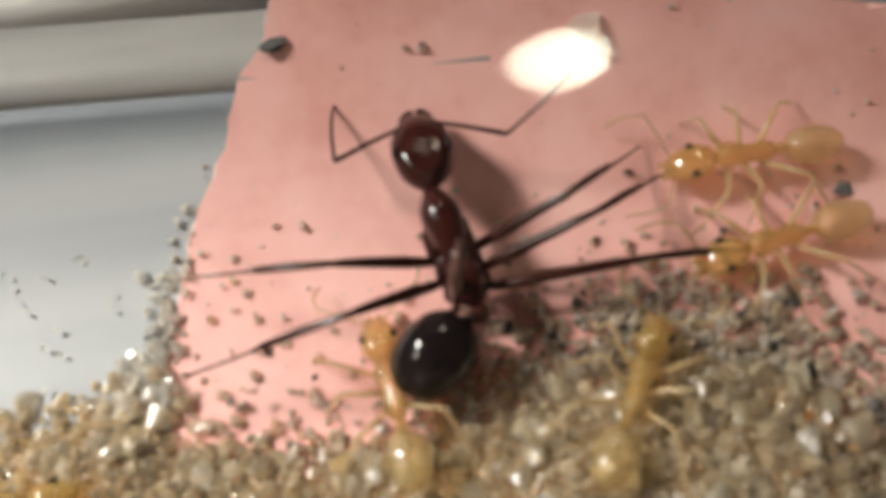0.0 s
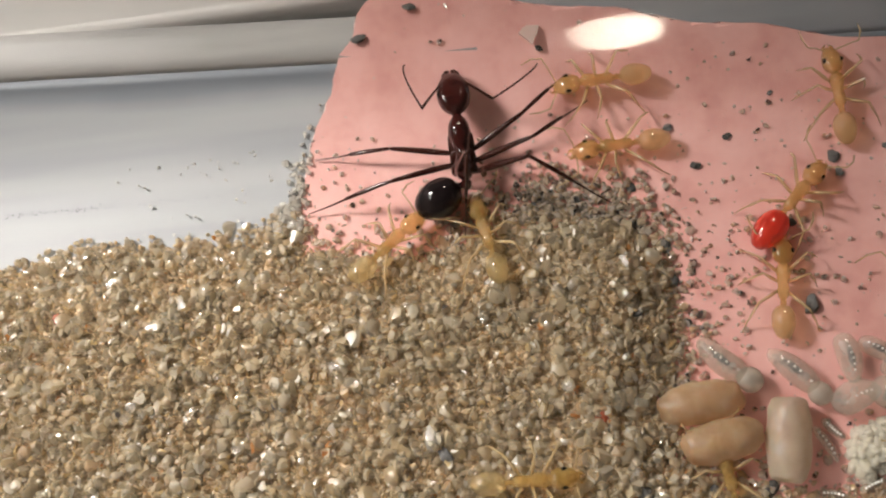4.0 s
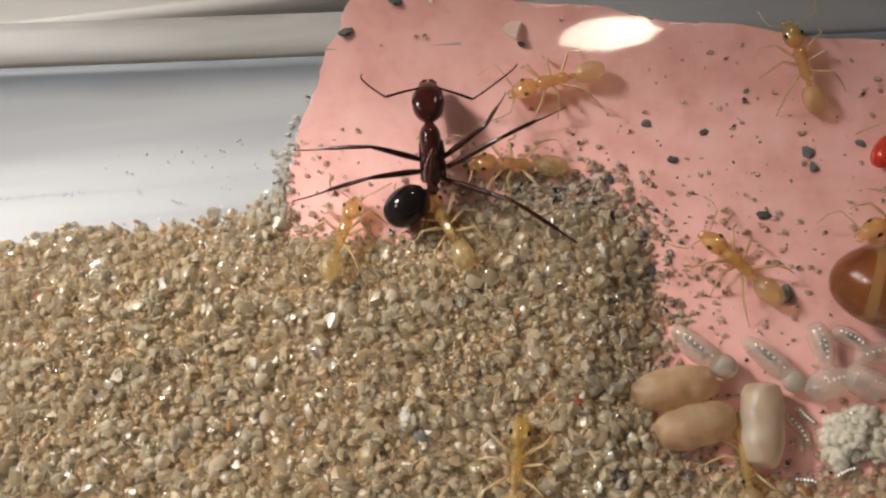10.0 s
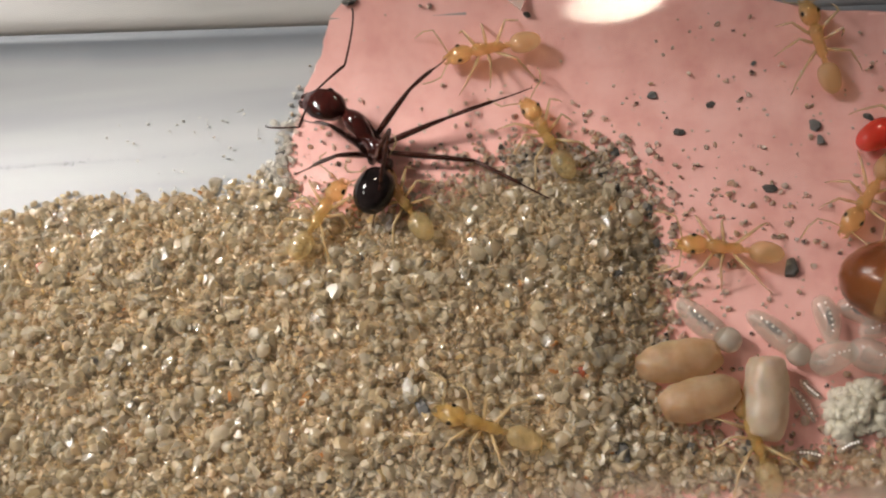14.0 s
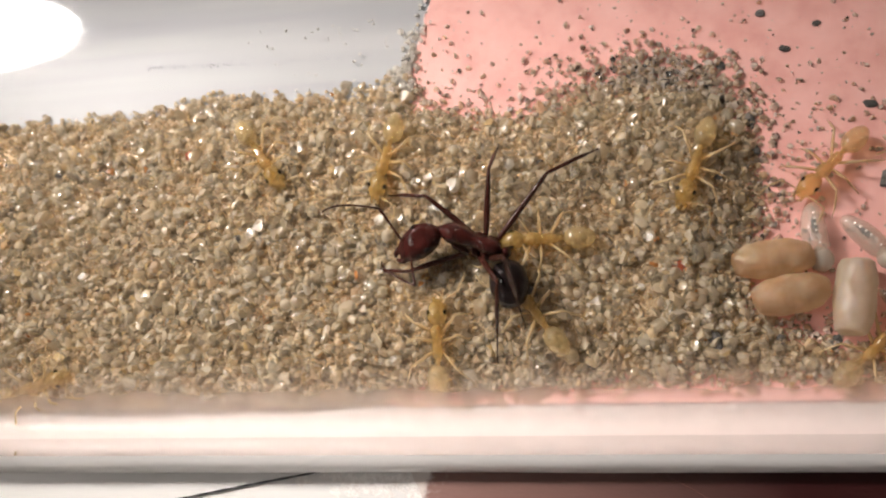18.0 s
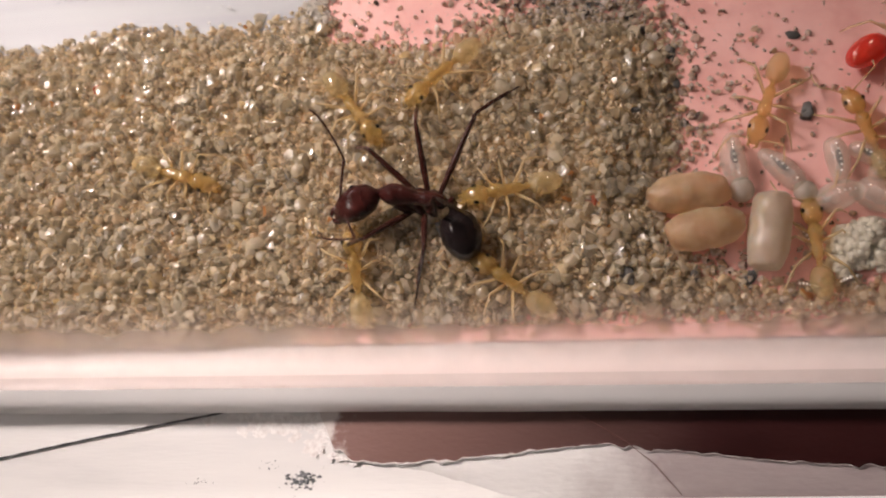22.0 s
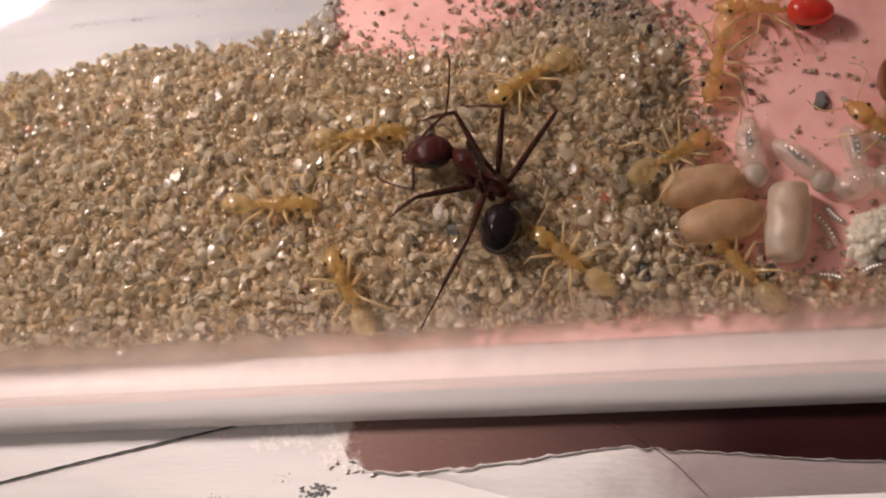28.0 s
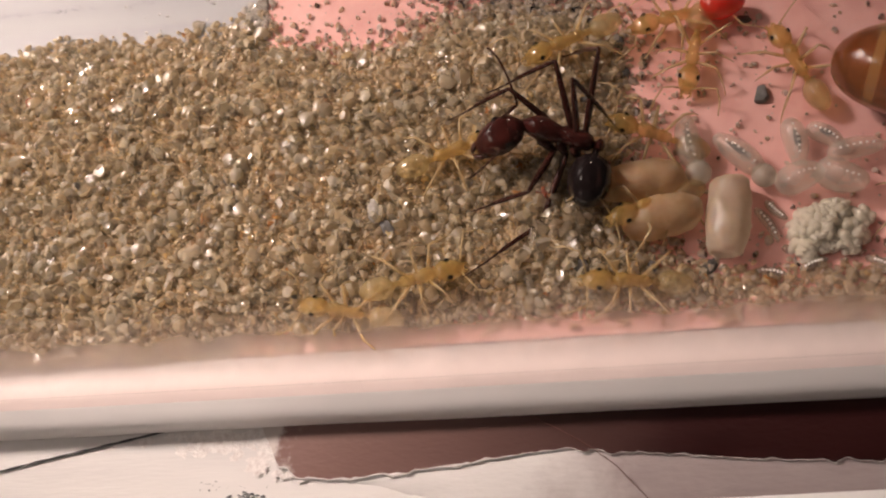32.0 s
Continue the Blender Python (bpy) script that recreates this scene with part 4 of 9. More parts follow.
for key_, (la, lb) in LEG_SPANS.items():
    bm = bmesh.new()
    tube(bm, [(0, 0, 0), (0.25, 0, 0), (la * 0.35, 0, 0.03), (la * 0.75, 0, 0.03), (la * 0.96, 0, 0), (la, 0, 0)], [0.08, 0.13, 0.165, 0.13, 0.1, 0.075], 10)
    dark[key_ + "_a"] = part("femur", bm, limb_mat, ant)
    bm = bmesh.new()
    tl = lb * 0.56
    tube(bm, [(0, 0, 0), (0.12, 0, 0.0), (tl * 0.5, 0, 0.04), (tl * 0.92, 0, 0.02), (tl, 0, 0)], [0.07, 0.09, 0.11, 0.095, 0.06], 10)
    tibia = part("tibia", bm, limb_mat, ant)
    dark[key_ + "_b"] = tibia
    bm = bmesh.new()
    pts, rad = [], []
    for i in range(11):
        k = i / 10
        pts.append((tl + (lb - tl) * k, 0, -0.02 - 0.05 * math.sin(k * 3)))
        rad.append((0.058 if i % 2 else 0.044) * (1 - 0.45 * k))
    tube(bm, pts, rad, 8)
    for sy in (1, -1):
        tube(bm, [(lb, 0, -0.02), (lb + 0.08, 0.06 * sy, 0.0), (lb + 0.12, 0.1 * sy, -0.06)], [0.02, 0.015, 0.006], 5)
    part("tarsus", bm, limb_mat, tibia)
for key_, bend in (("AL", -1), ("AR", 1)):
    bm = bmesh.new()
    tube(bm, [(0, 0, 0), (0.1, 0, 0), (1.0, 0, 0.06), (1.9, 0, 0.02), (2.0, 0, 0)], [0.06, 0.055, 0.06, 0.075, 0.05], 8)
    dark[key_ + "_a"] = part("scape", bm, limb_mat, ant)
    bm = bmesh.new()
    pts, rad = [], []
    for i in range(23):
        k = i / 22
        pts.append((2.7 * math.sin(k * 1.35) / math.sin(1.35), bend * 0.55 * k * k, 0.25 * math.sin(k * 3.0)))
        rad.append((0.06 if i % 2 else 0.046) * (1 - 0.25 * k))
    tube(bm, pts, rad, 8)
    dark[key_ + "_b"] = part("funiculus", bm, limb_mat, ant)

# pale ants, standing on z = 0, head towards +x
amber = shell("amber_cuticle", (0.76, 0.48, 0.1), (0.95, 0.77, 0.31), (0.12, 0.3), 1300, trans=0.7, sss=0.0)
straw = shell("straw_cuticle", (0.85, 0.66, 0.28), (0.95, 0.82, 0.5), (0.12, 0.25), 2500, trans=0.75, sss=0.0, coat=0.6)
leg_pale = shell("pale_limb", (0.86, 0.66, 0.34), (0.95, 0.82, 0.56), (0.2, 0.35), 2500, trans=0.65)
red_fluid = shell("red_fed_cuticle", (0.75, 0.04, 0.02), (0.92, 0.1, 0.05), (0.08, 0.16), 1500, trans=0.4, sss=0.0, coat=0.7)
for skin_, see_ in ((amber, 0.7), (straw, 0.74), (leg_pale, 0.55), (red_fluid, 0.25)):
    clear_skin(skin_, see_, 0.5, 0.1, 0.4, 0.0, 0.15, 0.08)
honey = shell("honey_cuticle", (0.2, 0.05, 0.015), (0.42, 0.15, 0.04), (0.08, 0.18), 500, trans=0.55, sss=0.0, coat=0.7)

h_b = honey.node_tree.nodes["Principled BSDF"]
h_w = node(honey, "ShaderNodeTexWave", Scale=120.0, Distortion=3.0, Detail=2.0)
h_r = ramp(honey, [(0.0, (0, 0, 0)), (0.9, (0, 0, 0)), (0.97, (0.6, 0.6, 0.6))])
h_m = honey.node_tree.nodes.new("ShaderNodeMixRGB")
h_m.inputs[2].default_value = (0.62, 0.38, 0.14, 1)
link(honey, coords(honey), "Vector", h_w, "Vector")
link(honey, h_w, "Fac", h_r, "Fac")
link(honey, h_r, "Color", h_m, "Fac")
honey.node_tree.links.new(h_b.inputs["Base Color"].links[0].from_socket, h_m.inputs[1])
link(honey, h_m, "Color", h_b, "Base Color")


def pale_ant(name, label, body, belly, size=1.0, belly_size=1.0, seed=0, belly_label=""):
    random.seed(seed)
    a = thing(name, label, "ant")
    s = size
    bm = bmesh.new()
    loft(bm, [(x * s, z * s, w * s, h * s) for x, z, w, h in [(-0.75, 0.72, 0.1, 0.12), (-0.65, 0.78, 0.22, 0.26), (-0.4, 0.82, 0.27, 0.3), (-0.05, 0.8, 0.24, 0.26), (0.2, 0.84, 0.27, 0.3), (0.5, 0.88, 0.34, 0.36), (0.75, 0.88, 0.28, 0.3), (0.92, 0.86, 0.12, 0.14)]], 14)
    part("mesosoma", bm, body, a)
    bm = bmesh.new()
    loft(bm, [(x * s, z * s, w * s, h * s) for x, z, w, h in [(-1.08, 0.66, 0.07, 0.08), (-0.96, 0.76, 0.14, 0.2), (-0.85, 0.76, 0.14, 0.22), (-0.72, 0.68, 0.08, 0.1)]], 10)
    part("petiole", bm, body, a)
    b = belly_size
    bm = bmesh.new()
    loft(bm, [(x * s, z * s, w * s, h * s) for x, z, w, h in oval(-1.02, -1.02 - 1.55 * b, 0.52 * b, 0.5 * b, 0.2 + 0.5 * b, 14, -0.25)], 18)
    gs = part("gaster", bm, belly, a, belly_label)
    bm = bmesh.new()
    loft(bm, [(x * s, z * s, w * s, h * s) for x, z, w, h in [(0.86, 0.84, 0.12, 0.12), (0.98, 0.84, 0.34, 0.28), (1.25, 0.82, 0.47, 0.36), (1.55, 0.78, 0.48, 0.36), (1.85, 0.72, 0.4, 0.3), (2.08, 0.66, 0.27, 0.2), (2.18, 0.62, 0.14, 0.12)]], 16)
    head_ = part("head", bm, body, a)
    for sy in (1, -1):
        bm = bmesh.new()
        egg(bm, (1.5 * s, 0.4 * s * sy, 0.95 * s), (0.13 * s, 0.09 * s, 0.12 * s), 12)
        part("eye", bm, eye_mat, head_, "small glossy black eye")
        bm = bmesh.new()
        tube(bm, [Vector(p) * s for p in ((2.05, 0.18 * sy, 0.6), (2.25, 0.2 * sy, 0.55), (2.38, 0.06 * sy, 0.52))], [0.08 * s, 0.07 * s, 0.02 * s], 6)
        part("mandible", bm, body, head_)
        e = Vector((2.35 + random.uniform(-0.3, 0.2), (1.15 + random.uniform(-0.2, 0.2)) * sy, 1.35))
        tip = e + Vector((1.0, random.uniform(-0.2, 0.4) * sy, -0.6))
        bm = bmesh.new()
        tube(bm, [Vector((2.0, 0.2 * sy, 0.75)) * s, (Vector((2.0, 0.2 * sy, 0.75)) * 0.5 + e * 0.5 + Vector((0, 0, 0.1))) * s, e * s, (e * 0.6 + tip * 0.4 + Vector((0.1, 0.1 * sy, 0.05))) * s, tip * s], [0.035 * s, 0.035 * s, 0.04 * s, 0.045 * s, 0.03 * s], 6)
        part("antenna", bm, leg_pale, a)
        for x0, kx, fx in ((0.55, 1.15, 1.75), (0.1, 0.15, 0.25), (-0.35, -1.05, -1.95)):
            k = Vector((x0 + (kx - x0) + random.uniform(-0.25, 0.25), (1.1 + random.uniform(-0.15, 0.15)) * sy, 1.25))
            f = Vector((fx + random.uniform(-0.3, 0.3), (1.75 + random.uniform(-0.3, 0.2)) * sy, 0.03))
            hp = Vector((x0, 0.22 * sy, 0.62))
            bm = bmesh.new()
            mid_ = k * 0.35 + f * 0.65 + Vector((0, 0.05 * sy, 0.02))
            tube(bm, [hp * s, (hp * 0.6 + k * 0.4) * s, k * s, (k * 0.5 + mid_ * 0.5) * s, mid_ * s, f * s], [0.07 * s, 0.085 * s, 0.055 * s, 0.06 * s, 0.035 * s, 0.02 * s], 7)
            part("leg", bm, leg_pale, a)
    return a


pale = {}
PALE_LABEL = "small translucent yellow worker ant with dark eyes"
variants = [pale_ant("pale_ant", PALE_LABEL, amber, straw, 1.0, 1.0, s) for s in (1, 2, 3)]
for v in variants:
    tagged(v, group="yellow worker ants")
for i, key_ in enumerate(("YA", "YB", "YC", "YD", "YE", "YF", "YG", "YH", "YI", "YJ", "YK")):
    pale[key_] = variants[i] if i < 3 else copy_thing(variants[i % 3], Matrix())
pale["RED"] = pale_ant("red_fed_ant", "yellow worker ant with swollen bright red abdomen", amber, red_fluid, 1.0, 1.35, 5, "swollen glossy red abdomen")
pale["RED2"] = copy_thing(pale["RED"], Matrix())
pale["QUEEN"] = pale_ant("large_amber_ant", "large amber ant with hugely swollen honey-brown abdomen", amber, honey, 1.5, 2.7, 7, "swollen glossy honey-brown abdomen")

# ---- brood ----
silk = mat("cocoon_silk", (0.66, 0.47, 0.28), 0.6, sss=0.5)
mottled(silk, [(0.25, (0.506, 0.345, 0.19)), (0.5, (0.682, 0.506, 0.314)), (0.75, (0.792, 0.644, 0.437))], 1100, 8, (1, 1, 1), 0.9, 5000, (0.45, 0.7))
# the cocoons' closed tips are stained brown
k_b = silk.node_tree.nodes["Principled BSDF"]
k_c = silk.node_tree.nodes.new("ShaderNodeTexCoord")
k_s = silk.node_tree.nodes.new("ShaderNodeSeparateXYZ")
k_k = node(silk, "ShaderNodeMapRange", From_Min=-0.0013, From_Max=-0.0021, To_Min=0.0, To_Max=0.75)
k_m = silk.node_tree.nodes.new("ShaderNodeMixRGB")
k_m.inputs[2].default_value = (0.3, 0.15, 0.07, 1)
link(silk, k_c, "Object", k_s, "Vector")
link(silk, k_s, "X", k_k, "Value")
link(silk, k_k, "Result", k_m, "Fac")
silk.node_tree.links.new(k_b.inputs["Base Color"].links[0].from_socket, k_m.inputs[1])
link(silk, k_m, "Color", k_b, "Base Color")
pale_silk = mat("pale_cocoon_silk", (0.75, 0.66, 0.5), 0.5, sss=0.3)
mottled(pale_silk, [(0.25, (0.6, 0.5, 0.37)), (0.6, (0.72, 0.63, 0.5)), (0.8, (0.8, 0.73, 0.62))], 1400, 6, (1, 1, 1), 0.4, 9000, (0.4, 0.6))
larva_mat = mat("larva_skin", (0.8, 0.76, 0.66), 0.15, trans=0.62, sss=0.0, ior=1.38, coat=0.4)
mottled(larva_mat, [(0.3, (0.88, 0.84, 0.75)), (0.7, (0.96, 0.94, 0.88))], 1500, 4, (1, 1, 1), 0.15, 6000, (0.1, 0.22))
glint_mat = mat("glint_white", (0.95, 0.94, 0.92), 0.3, spec=1.0, coat=1.0)
blob_mat = mat("milky_skin", (0.74, 0.71, 0.62), 0.2, spec=0.4)
mottled(blob_mat, [(0.3, (0.66, 0.63, 0.54)), (0.7, (0.78, 0.76, 0.68))], 1500, 3, (1, 1, 1), 0.1, 6000, (0.12, 0.25))
gut_mat = mat("larva_gut", (0.04, 0.045, 0.05), 0.4)
clear_skin(silk, 0.25, 0.55, 0.35, 0.12, 0.6, 0.0, 0.03)
clear_skin(pale_silk, 0.3, 0.5, 0.35, 0.1, 0.3, 0.0, 0.025)
egg_mat = mat("egg_skin", (0.86, 0.84, 0.76), 0.35, spec=0.3)

mottled(egg_mat, [(0.3, (0.93, 0.9, 0.81)), (0.7, (0.98, 0.96, 0.89))], 2000, 3, (1, 1, 1), 0.1, 6000, (0.15, 0.3))
clear_skin(egg_mat, 0.4, 0.65, 0.2, 0.1)
clear_skin(blob_mat, 0.45, 0.5, 0.1, 0.3)
clear_skin(larva_mat, 0.72, 0.5, 0.1, 0.3)


def cocoon(x0, y0, x1, y1, r, material, label, seed):
    ln = math.hypot(x1 - x0, y1 - y0) / 2
    blunt = 0.72 if material is silk else 0.42
    bm = bmesh.new()
    loft(bm, [(x, z, w ** blunt * r ** (1 - blunt), h ** blunt * r ** (1 - blunt)) for x, z, w, h in oval(-ln, ln, r, r * 0.95, 0, 26, 0.06)], 28)
    for v in bm.verts:
        v.co *= 1 + 0.09 * noise.noise(v.co * 1.6 + Vector((seed, 0, 0))) + 0.03 * noise.noise(v.co * 5.0 + Vector((seed, 4, 0)))
    c = thing("cocoon", label, "cocoon", "brood pile")
    part("silk_case", bm, material, c)
    if material is pale_silk:
        bm = bmesh.new()
        egg(bm, (-ln * 0.72, 0.05, r * 0.76), (0.14, 0.09, 0.06), 10)
        part("dark_speck", bm, eye_mat, c)
    c.matrix_world = pose((x0 + x1) / 2 * MM, (y0 + y1) / 2 * MM, (r * 0.95 + 0.04) * MM, 0, 0, math.degrees(math.atan2(y1 - y0, x1 - x0)))
    return c


cocoon(8.35, -6.75, 12.05, -6.4, 0.92, silk, "tan silk cocoon lying at the edge of the sand", 1)
cocoon(9.1, -8.6, 12.6, -8.0, 0.94, silk, "tan silk cocoon lying beside another at the sand edge", 2)
cocoon(13.95, -6.7, 13.35, -10.2, 0.95, pale_silk, "pale cream cocoon with a small dark speck", 3)


def larva(x0, y0, x1, y1, r, bend, seed, gut=True, lift=0.0, blob=0.0):
    """A curved grub; its origin lies half way, the x axis runs from tail to head."""
    ln = math.hypot(x1 - x0, y1 - y0)
    n = 26
    pts, rad = [], []
    for i in range(n + 1):
        k = i / n
        pts.append(((k - 0.5) * ln, bend * math.sin(k * math.pi), r))
        ring = 1 + 0.025 * math.cos(k * math.tau * 11)
        rad.append(max(0.04, r * ring * (math.sin(max(0.004, min(0.996, k)) * math.pi) ** 0.32) * (0.8 + 0.3 * (1 - k))))
    g = thing("larva", "glossy translucent white ant grub", "larva", "brood pile")
    bm = bmesh.new()
    tube(bm, pts, rad, 16)
    part("skin", bm, larva_mat, g)
    if blob:
        bm = bmesh.new()
        egg(bm, (pts[0][0] - blob * 0.3, 0, blob * 0.95), (blob, blob * 0.95, blob * 0.9), 22)
        part("head", bm, blob_mat, g, "round milky white end")
    if gut:
        bm = bmesh.new()
        tube(bm, [(p[0], p[1], p[2] + rad[i] * 0.55) for i, p in enumerate(pts) if 7 <= i <= 19], [0.02 + 0.13 * math.sin(j / 12 * math.pi) for j in range(13)], 8)
        part("gut", bm, gut_mat, g, "dark gut line seen through the skin")
    # white beads along the back stand in for glints
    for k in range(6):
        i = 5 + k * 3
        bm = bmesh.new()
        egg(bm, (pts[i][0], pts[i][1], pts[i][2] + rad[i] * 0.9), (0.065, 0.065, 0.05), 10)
        part("glint_bead", bm, glint_mat, g)
    g.matrix_world = pose((x0 + x1) / 2 * MM, (y0 + y1) / 2 * MM, (0.06 + lift) * MM, 0, 0, math.degrees(math.atan2(y1 - y0, x1 - x0)))
    return g


pale["LARVA"] = larva(12.4, -5.3, 10.5, -3.5, 0.62, 0.15, 1, blob=0.6)
larva(15.3, -6.5, 13.5, -4.6, 0.58, -0.1, 2, blob=0.55)
larva(16.7, -4.1, 16.9, -6.3, 0.55, 0.15, 3)
larva(17.5, -4.5, 18.9, -5.5, 0.45, 0.1, 4)
larva(15.9, -7.4, 17.9, -6.7, 0.7, 0.2, 5, False)
larva(17.6, -6.4, 19.6, -7.3, 0.75, -0.2, 6, False)
larva(18.2, -5.9, 20.6, -5.6, 0.5, 0.1, 7, False)
larva(14.9, -8.0, 15.7, -9.6, 0.22, 0.1, 8, False)
larva(15.4, -7.7, 16.2, -8.6, 0.2, -0.08, 9, False)
larva(16.4, -10.9, 17.6, -10.5, 0.2, 0.08, 10, False)
larva(14.6, -10.8, 15.9, -11.1, 0.18, 0.08, 11, False)
larva(19.2, -10.6, 20.2, -11.2, 0.2, 0.08, 12, False)

random.seed(21)
bm = bmesh.new()
for cx, cy, rx, ry, top, n in ((-0.3, 0.1, 1.15, 0.95, 1.0, 110), (0.8, -0.3, 0.85, 0.75, 0.8, 65), (-0.9, -0.7, 0.6, 0.5, 0.5, 30), (0.4, 0.8, 0.75, 0.5, 0.6, 40), (1.5, 0.5, 0.4, 0.4, 0.35, 16)):
    for _ in range(n):
        rr, aa = math.sqrt(random.random()), random.random() * math.tau
        x, y = cx + rr * rx * math.cos(aa), cy + rr * ry * math.sin(aa)
        z = 0.16 + random.uniform(0.55, 1.0) * top * (1 - rr * rr)
        egg(bm, (0, 0, 0), (0.32, 0.19, 0.19), 10, Matrix.Translation((x, y, z)) @ Euler((random.random() * 6, random.gauss(0, 0.5), random.random() * 6)).to_matrix().to_4x4())
heap = part("egg_heap", bm, egg_mat)
heap.matrix_world = pose(17.7 * MM, -9.25 * MM, 0.05 * MM)
tagged(heap, "heap of small white translucent ant eggs", "eggs", kind="stuff")

# ---- what moves ----
def mm(x, y, z, rx, ry, rz):
    return pose(x * MM, y * MM, z * MM, rx, ry, rz)


def motions():
    walk(dark['body'], [
        (0.0, mm(0.22, 6.13, 1.71, 0.0, -3.0, 103.0)), (0.5, mm(0.35, 6.20, 1.73, 0.0, -2.7, 104.7)), (1.0, mm(0.48, 6.27, 1.75, 0.0, -2.5, 106.1)),
        (1.5, mm(0.54, 6.30, 1.75, 0.0, -2.5, 105.5)), (2.0, mm(0.63, 6.35, 1.75, 0.0, -2.5, 104.3)), (2.5, mm(0.68, 6.38, 1.75, 0.0, -2.6, 103.6)),
        (3.0, mm(0.70, 6.38, 1.75, 0.0, -2.6, 101.9)), (3.5, mm(0.73, 6.38, 1.75, 0.0, -2.6, 97.7)), (4.0, mm(0.78, 6.37, 1.75, 0.0, -2.6, 92.1)),
        (4.5, mm(0.83, 6.37, 1.75, 0.0, -2.6, 86.6)), (5.0, mm(0.86, 6.36, 1.75, 0.0, -2.6, 82.3)), (5.5, mm(0.88, 6.36, 1.75, 0.0, -2.6, 80.7)),
        (6.0, mm(0.92, 6.31, 1.75, 0.0, -2.5, 80.2)), (6.5, mm(1.01, 6.22, 1.75, 0.0, -2.4, 79.4)), (7.0, mm(1.05, 6.17, 1.75, 0.0, -2.4, 79.0)),
        (7.5, mm(0.99, 6.06, 1.74, 0.0, -2.4, 80.1)), (8.0, mm(0.87, 5.79, 1.71, 0.0, -2.4, 82.4)), (8.5, mm(0.75, 5.53, 1.69, 0.0, -2.4, 84.7)),
        (9.0, mm(0.69, 5.41, 1.68, 0.0, -2.4, 85.8)), (9.5, mm(0.42, 5.48, 1.69, 0.0, -2.4, 88.0)), (10.0, mm(0.14, 5.55, 1.70, 0.0, -2.4, 90.0)),
        (10.5, mm(-0.23, 5.52, 1.69, 0.0, -2.5, 95.1)), (11.0, mm(-0.60, 5.49, 1.68, 0.0, -2.6, 100.6)), (11.5, mm(-0.82, 5.49, 1.68, 0.0, -2.6, 105.3)),
        (12.0, mm(-1.30, 5.49, 1.67, 0.0, -2.6, 115.8)), (12.5, mm(-1.78, 5.49, 1.67, 0.0, -2.5, 126.0)), (13.0, mm(-1.99, 5.49, 1.67, 0.0, -2.5, 130.4)),
        (13.5, mm(-2.44, 5.42, 1.66, 0.0, -2.5, 128.2)), (14.0, mm(-3.27, 5.29, 1.66, 0.0, -2.6, 123.8)), (14.5, mm(-3.72, 5.22, 1.66, 0.0, -2.7, 121.3)),
        (15.0, mm(-3.61, 4.18, 1.78, 0.0, -2.7, 121.7)), (15.5, mm(-3.36, 1.87, 2.04, 0.0, -2.7, 122.6)), (16.0, mm(-3.11, -0.44, 2.31, 0.0, -2.7, 123.5)),
        (16.5, mm(-3.00, -1.49, 2.43, 0.0, -2.7, 123.9)), (17.0, mm(-3.75, -3.93, 2.45, 0.0, -2.4, 141.2)), (17.3, mm(-4.09, -5.07, 2.47, 0.0, -2.2, 147.7)),
        (17.5, mm(-4.08, -5.16, 2.47, 0.0, -2.3, 149.7)), (18.0, mm(-4.01, -5.52, 2.47, 0.0, -2.6, 158.9)), (18.5, mm(-3.13, -5.35, 2.47, 0.0, -2.5, 159.4)),
        (19.0, mm(-2.26, -5.18, 2.47, 0.0, -2.4, 159.9)), (19.5, mm(-1.86, -5.77, 2.48, 0.0, -2.5, 161.0)), (20.0, mm(-1.47, -6.37, 2.48, 0.0, -2.7, 162.2)),
        (20.5, mm(-1.61, -6.43, 2.48, 0.0, -2.6, 163.7)), (21.0, mm(-1.93, -6.57, 2.48, 0.0, -2.5, 166.5)), (21.5, mm(-2.25, -6.70, 2.49, 0.0, -2.4, 169.1)),
        (22.0, mm(-2.39, -6.77, 2.49, 0.0, -2.3, 170.2)), (22.5, mm(-2.44, -6.78, 2.49, 0.0, -2.3, 171.2)), (23.0, mm(-2.56, -6.82, 2.49, 0.0, -2.3, 173.4)),
        (23.5, mm(-2.67, -6.86, 2.49, 0.0, -2.3, 175.6)), (24.0, mm(-2.72, -6.88, 2.49, 0.0, -2.2, 176.6)), (24.5, mm(-2.74, -6.91, 2.49, 0.0, -2.2, 177.1)),
        (25.0, mm(-2.76, -6.96, 2.49, 0.0, -2.3, 178.1)), (25.5, mm(-2.77, -6.99, 2.49, 0.0, -2.3, 178.6)), (26.0, mm(-2.30, -6.78, 2.49, 0.0, -2.4, 172.5)),
        (26.5, mm(-1.26, -6.31, 2.48, 0.0, -2.5, 157.4)), (27.0, mm(-0.22, -5.85, 2.48, 0.0, -2.4, 141.6)), (27.5, mm(0.25, -5.63, 2.47, 0.0, -2.4, 134.9)),
        (28.0, mm(0.35, -5.63, 2.47, 0.0, -2.3, 136.8)), (28.5, mm(1.06, -5.75, 2.48, 0.0, -2.4, 140.5)), (29.0, mm(2.39, -5.97, 2.48, 0.0, -2.6, 148.5)),
        (29.5, mm(3.11, -6.09, 2.48, 0.0, -2.8, 153.6)), (30.0, mm(3.52, -6.16, 2.48, 0.0, -3.0, 149.5)), (30.5, mm(3.93, -6.23, 2.48, 0.0, -3.1, 144.9)),
        (31.0, mm(3.61, -6.42, 2.48, 0.0, -2.9, 147.4)), (31.5, mm(4.25, -6.07, 2.48, 0.0, -3.5, 150.2)), (32.0, mm(6.69, -4.67, 2.46, 0.0, -4.0, 158.8)),
    ])
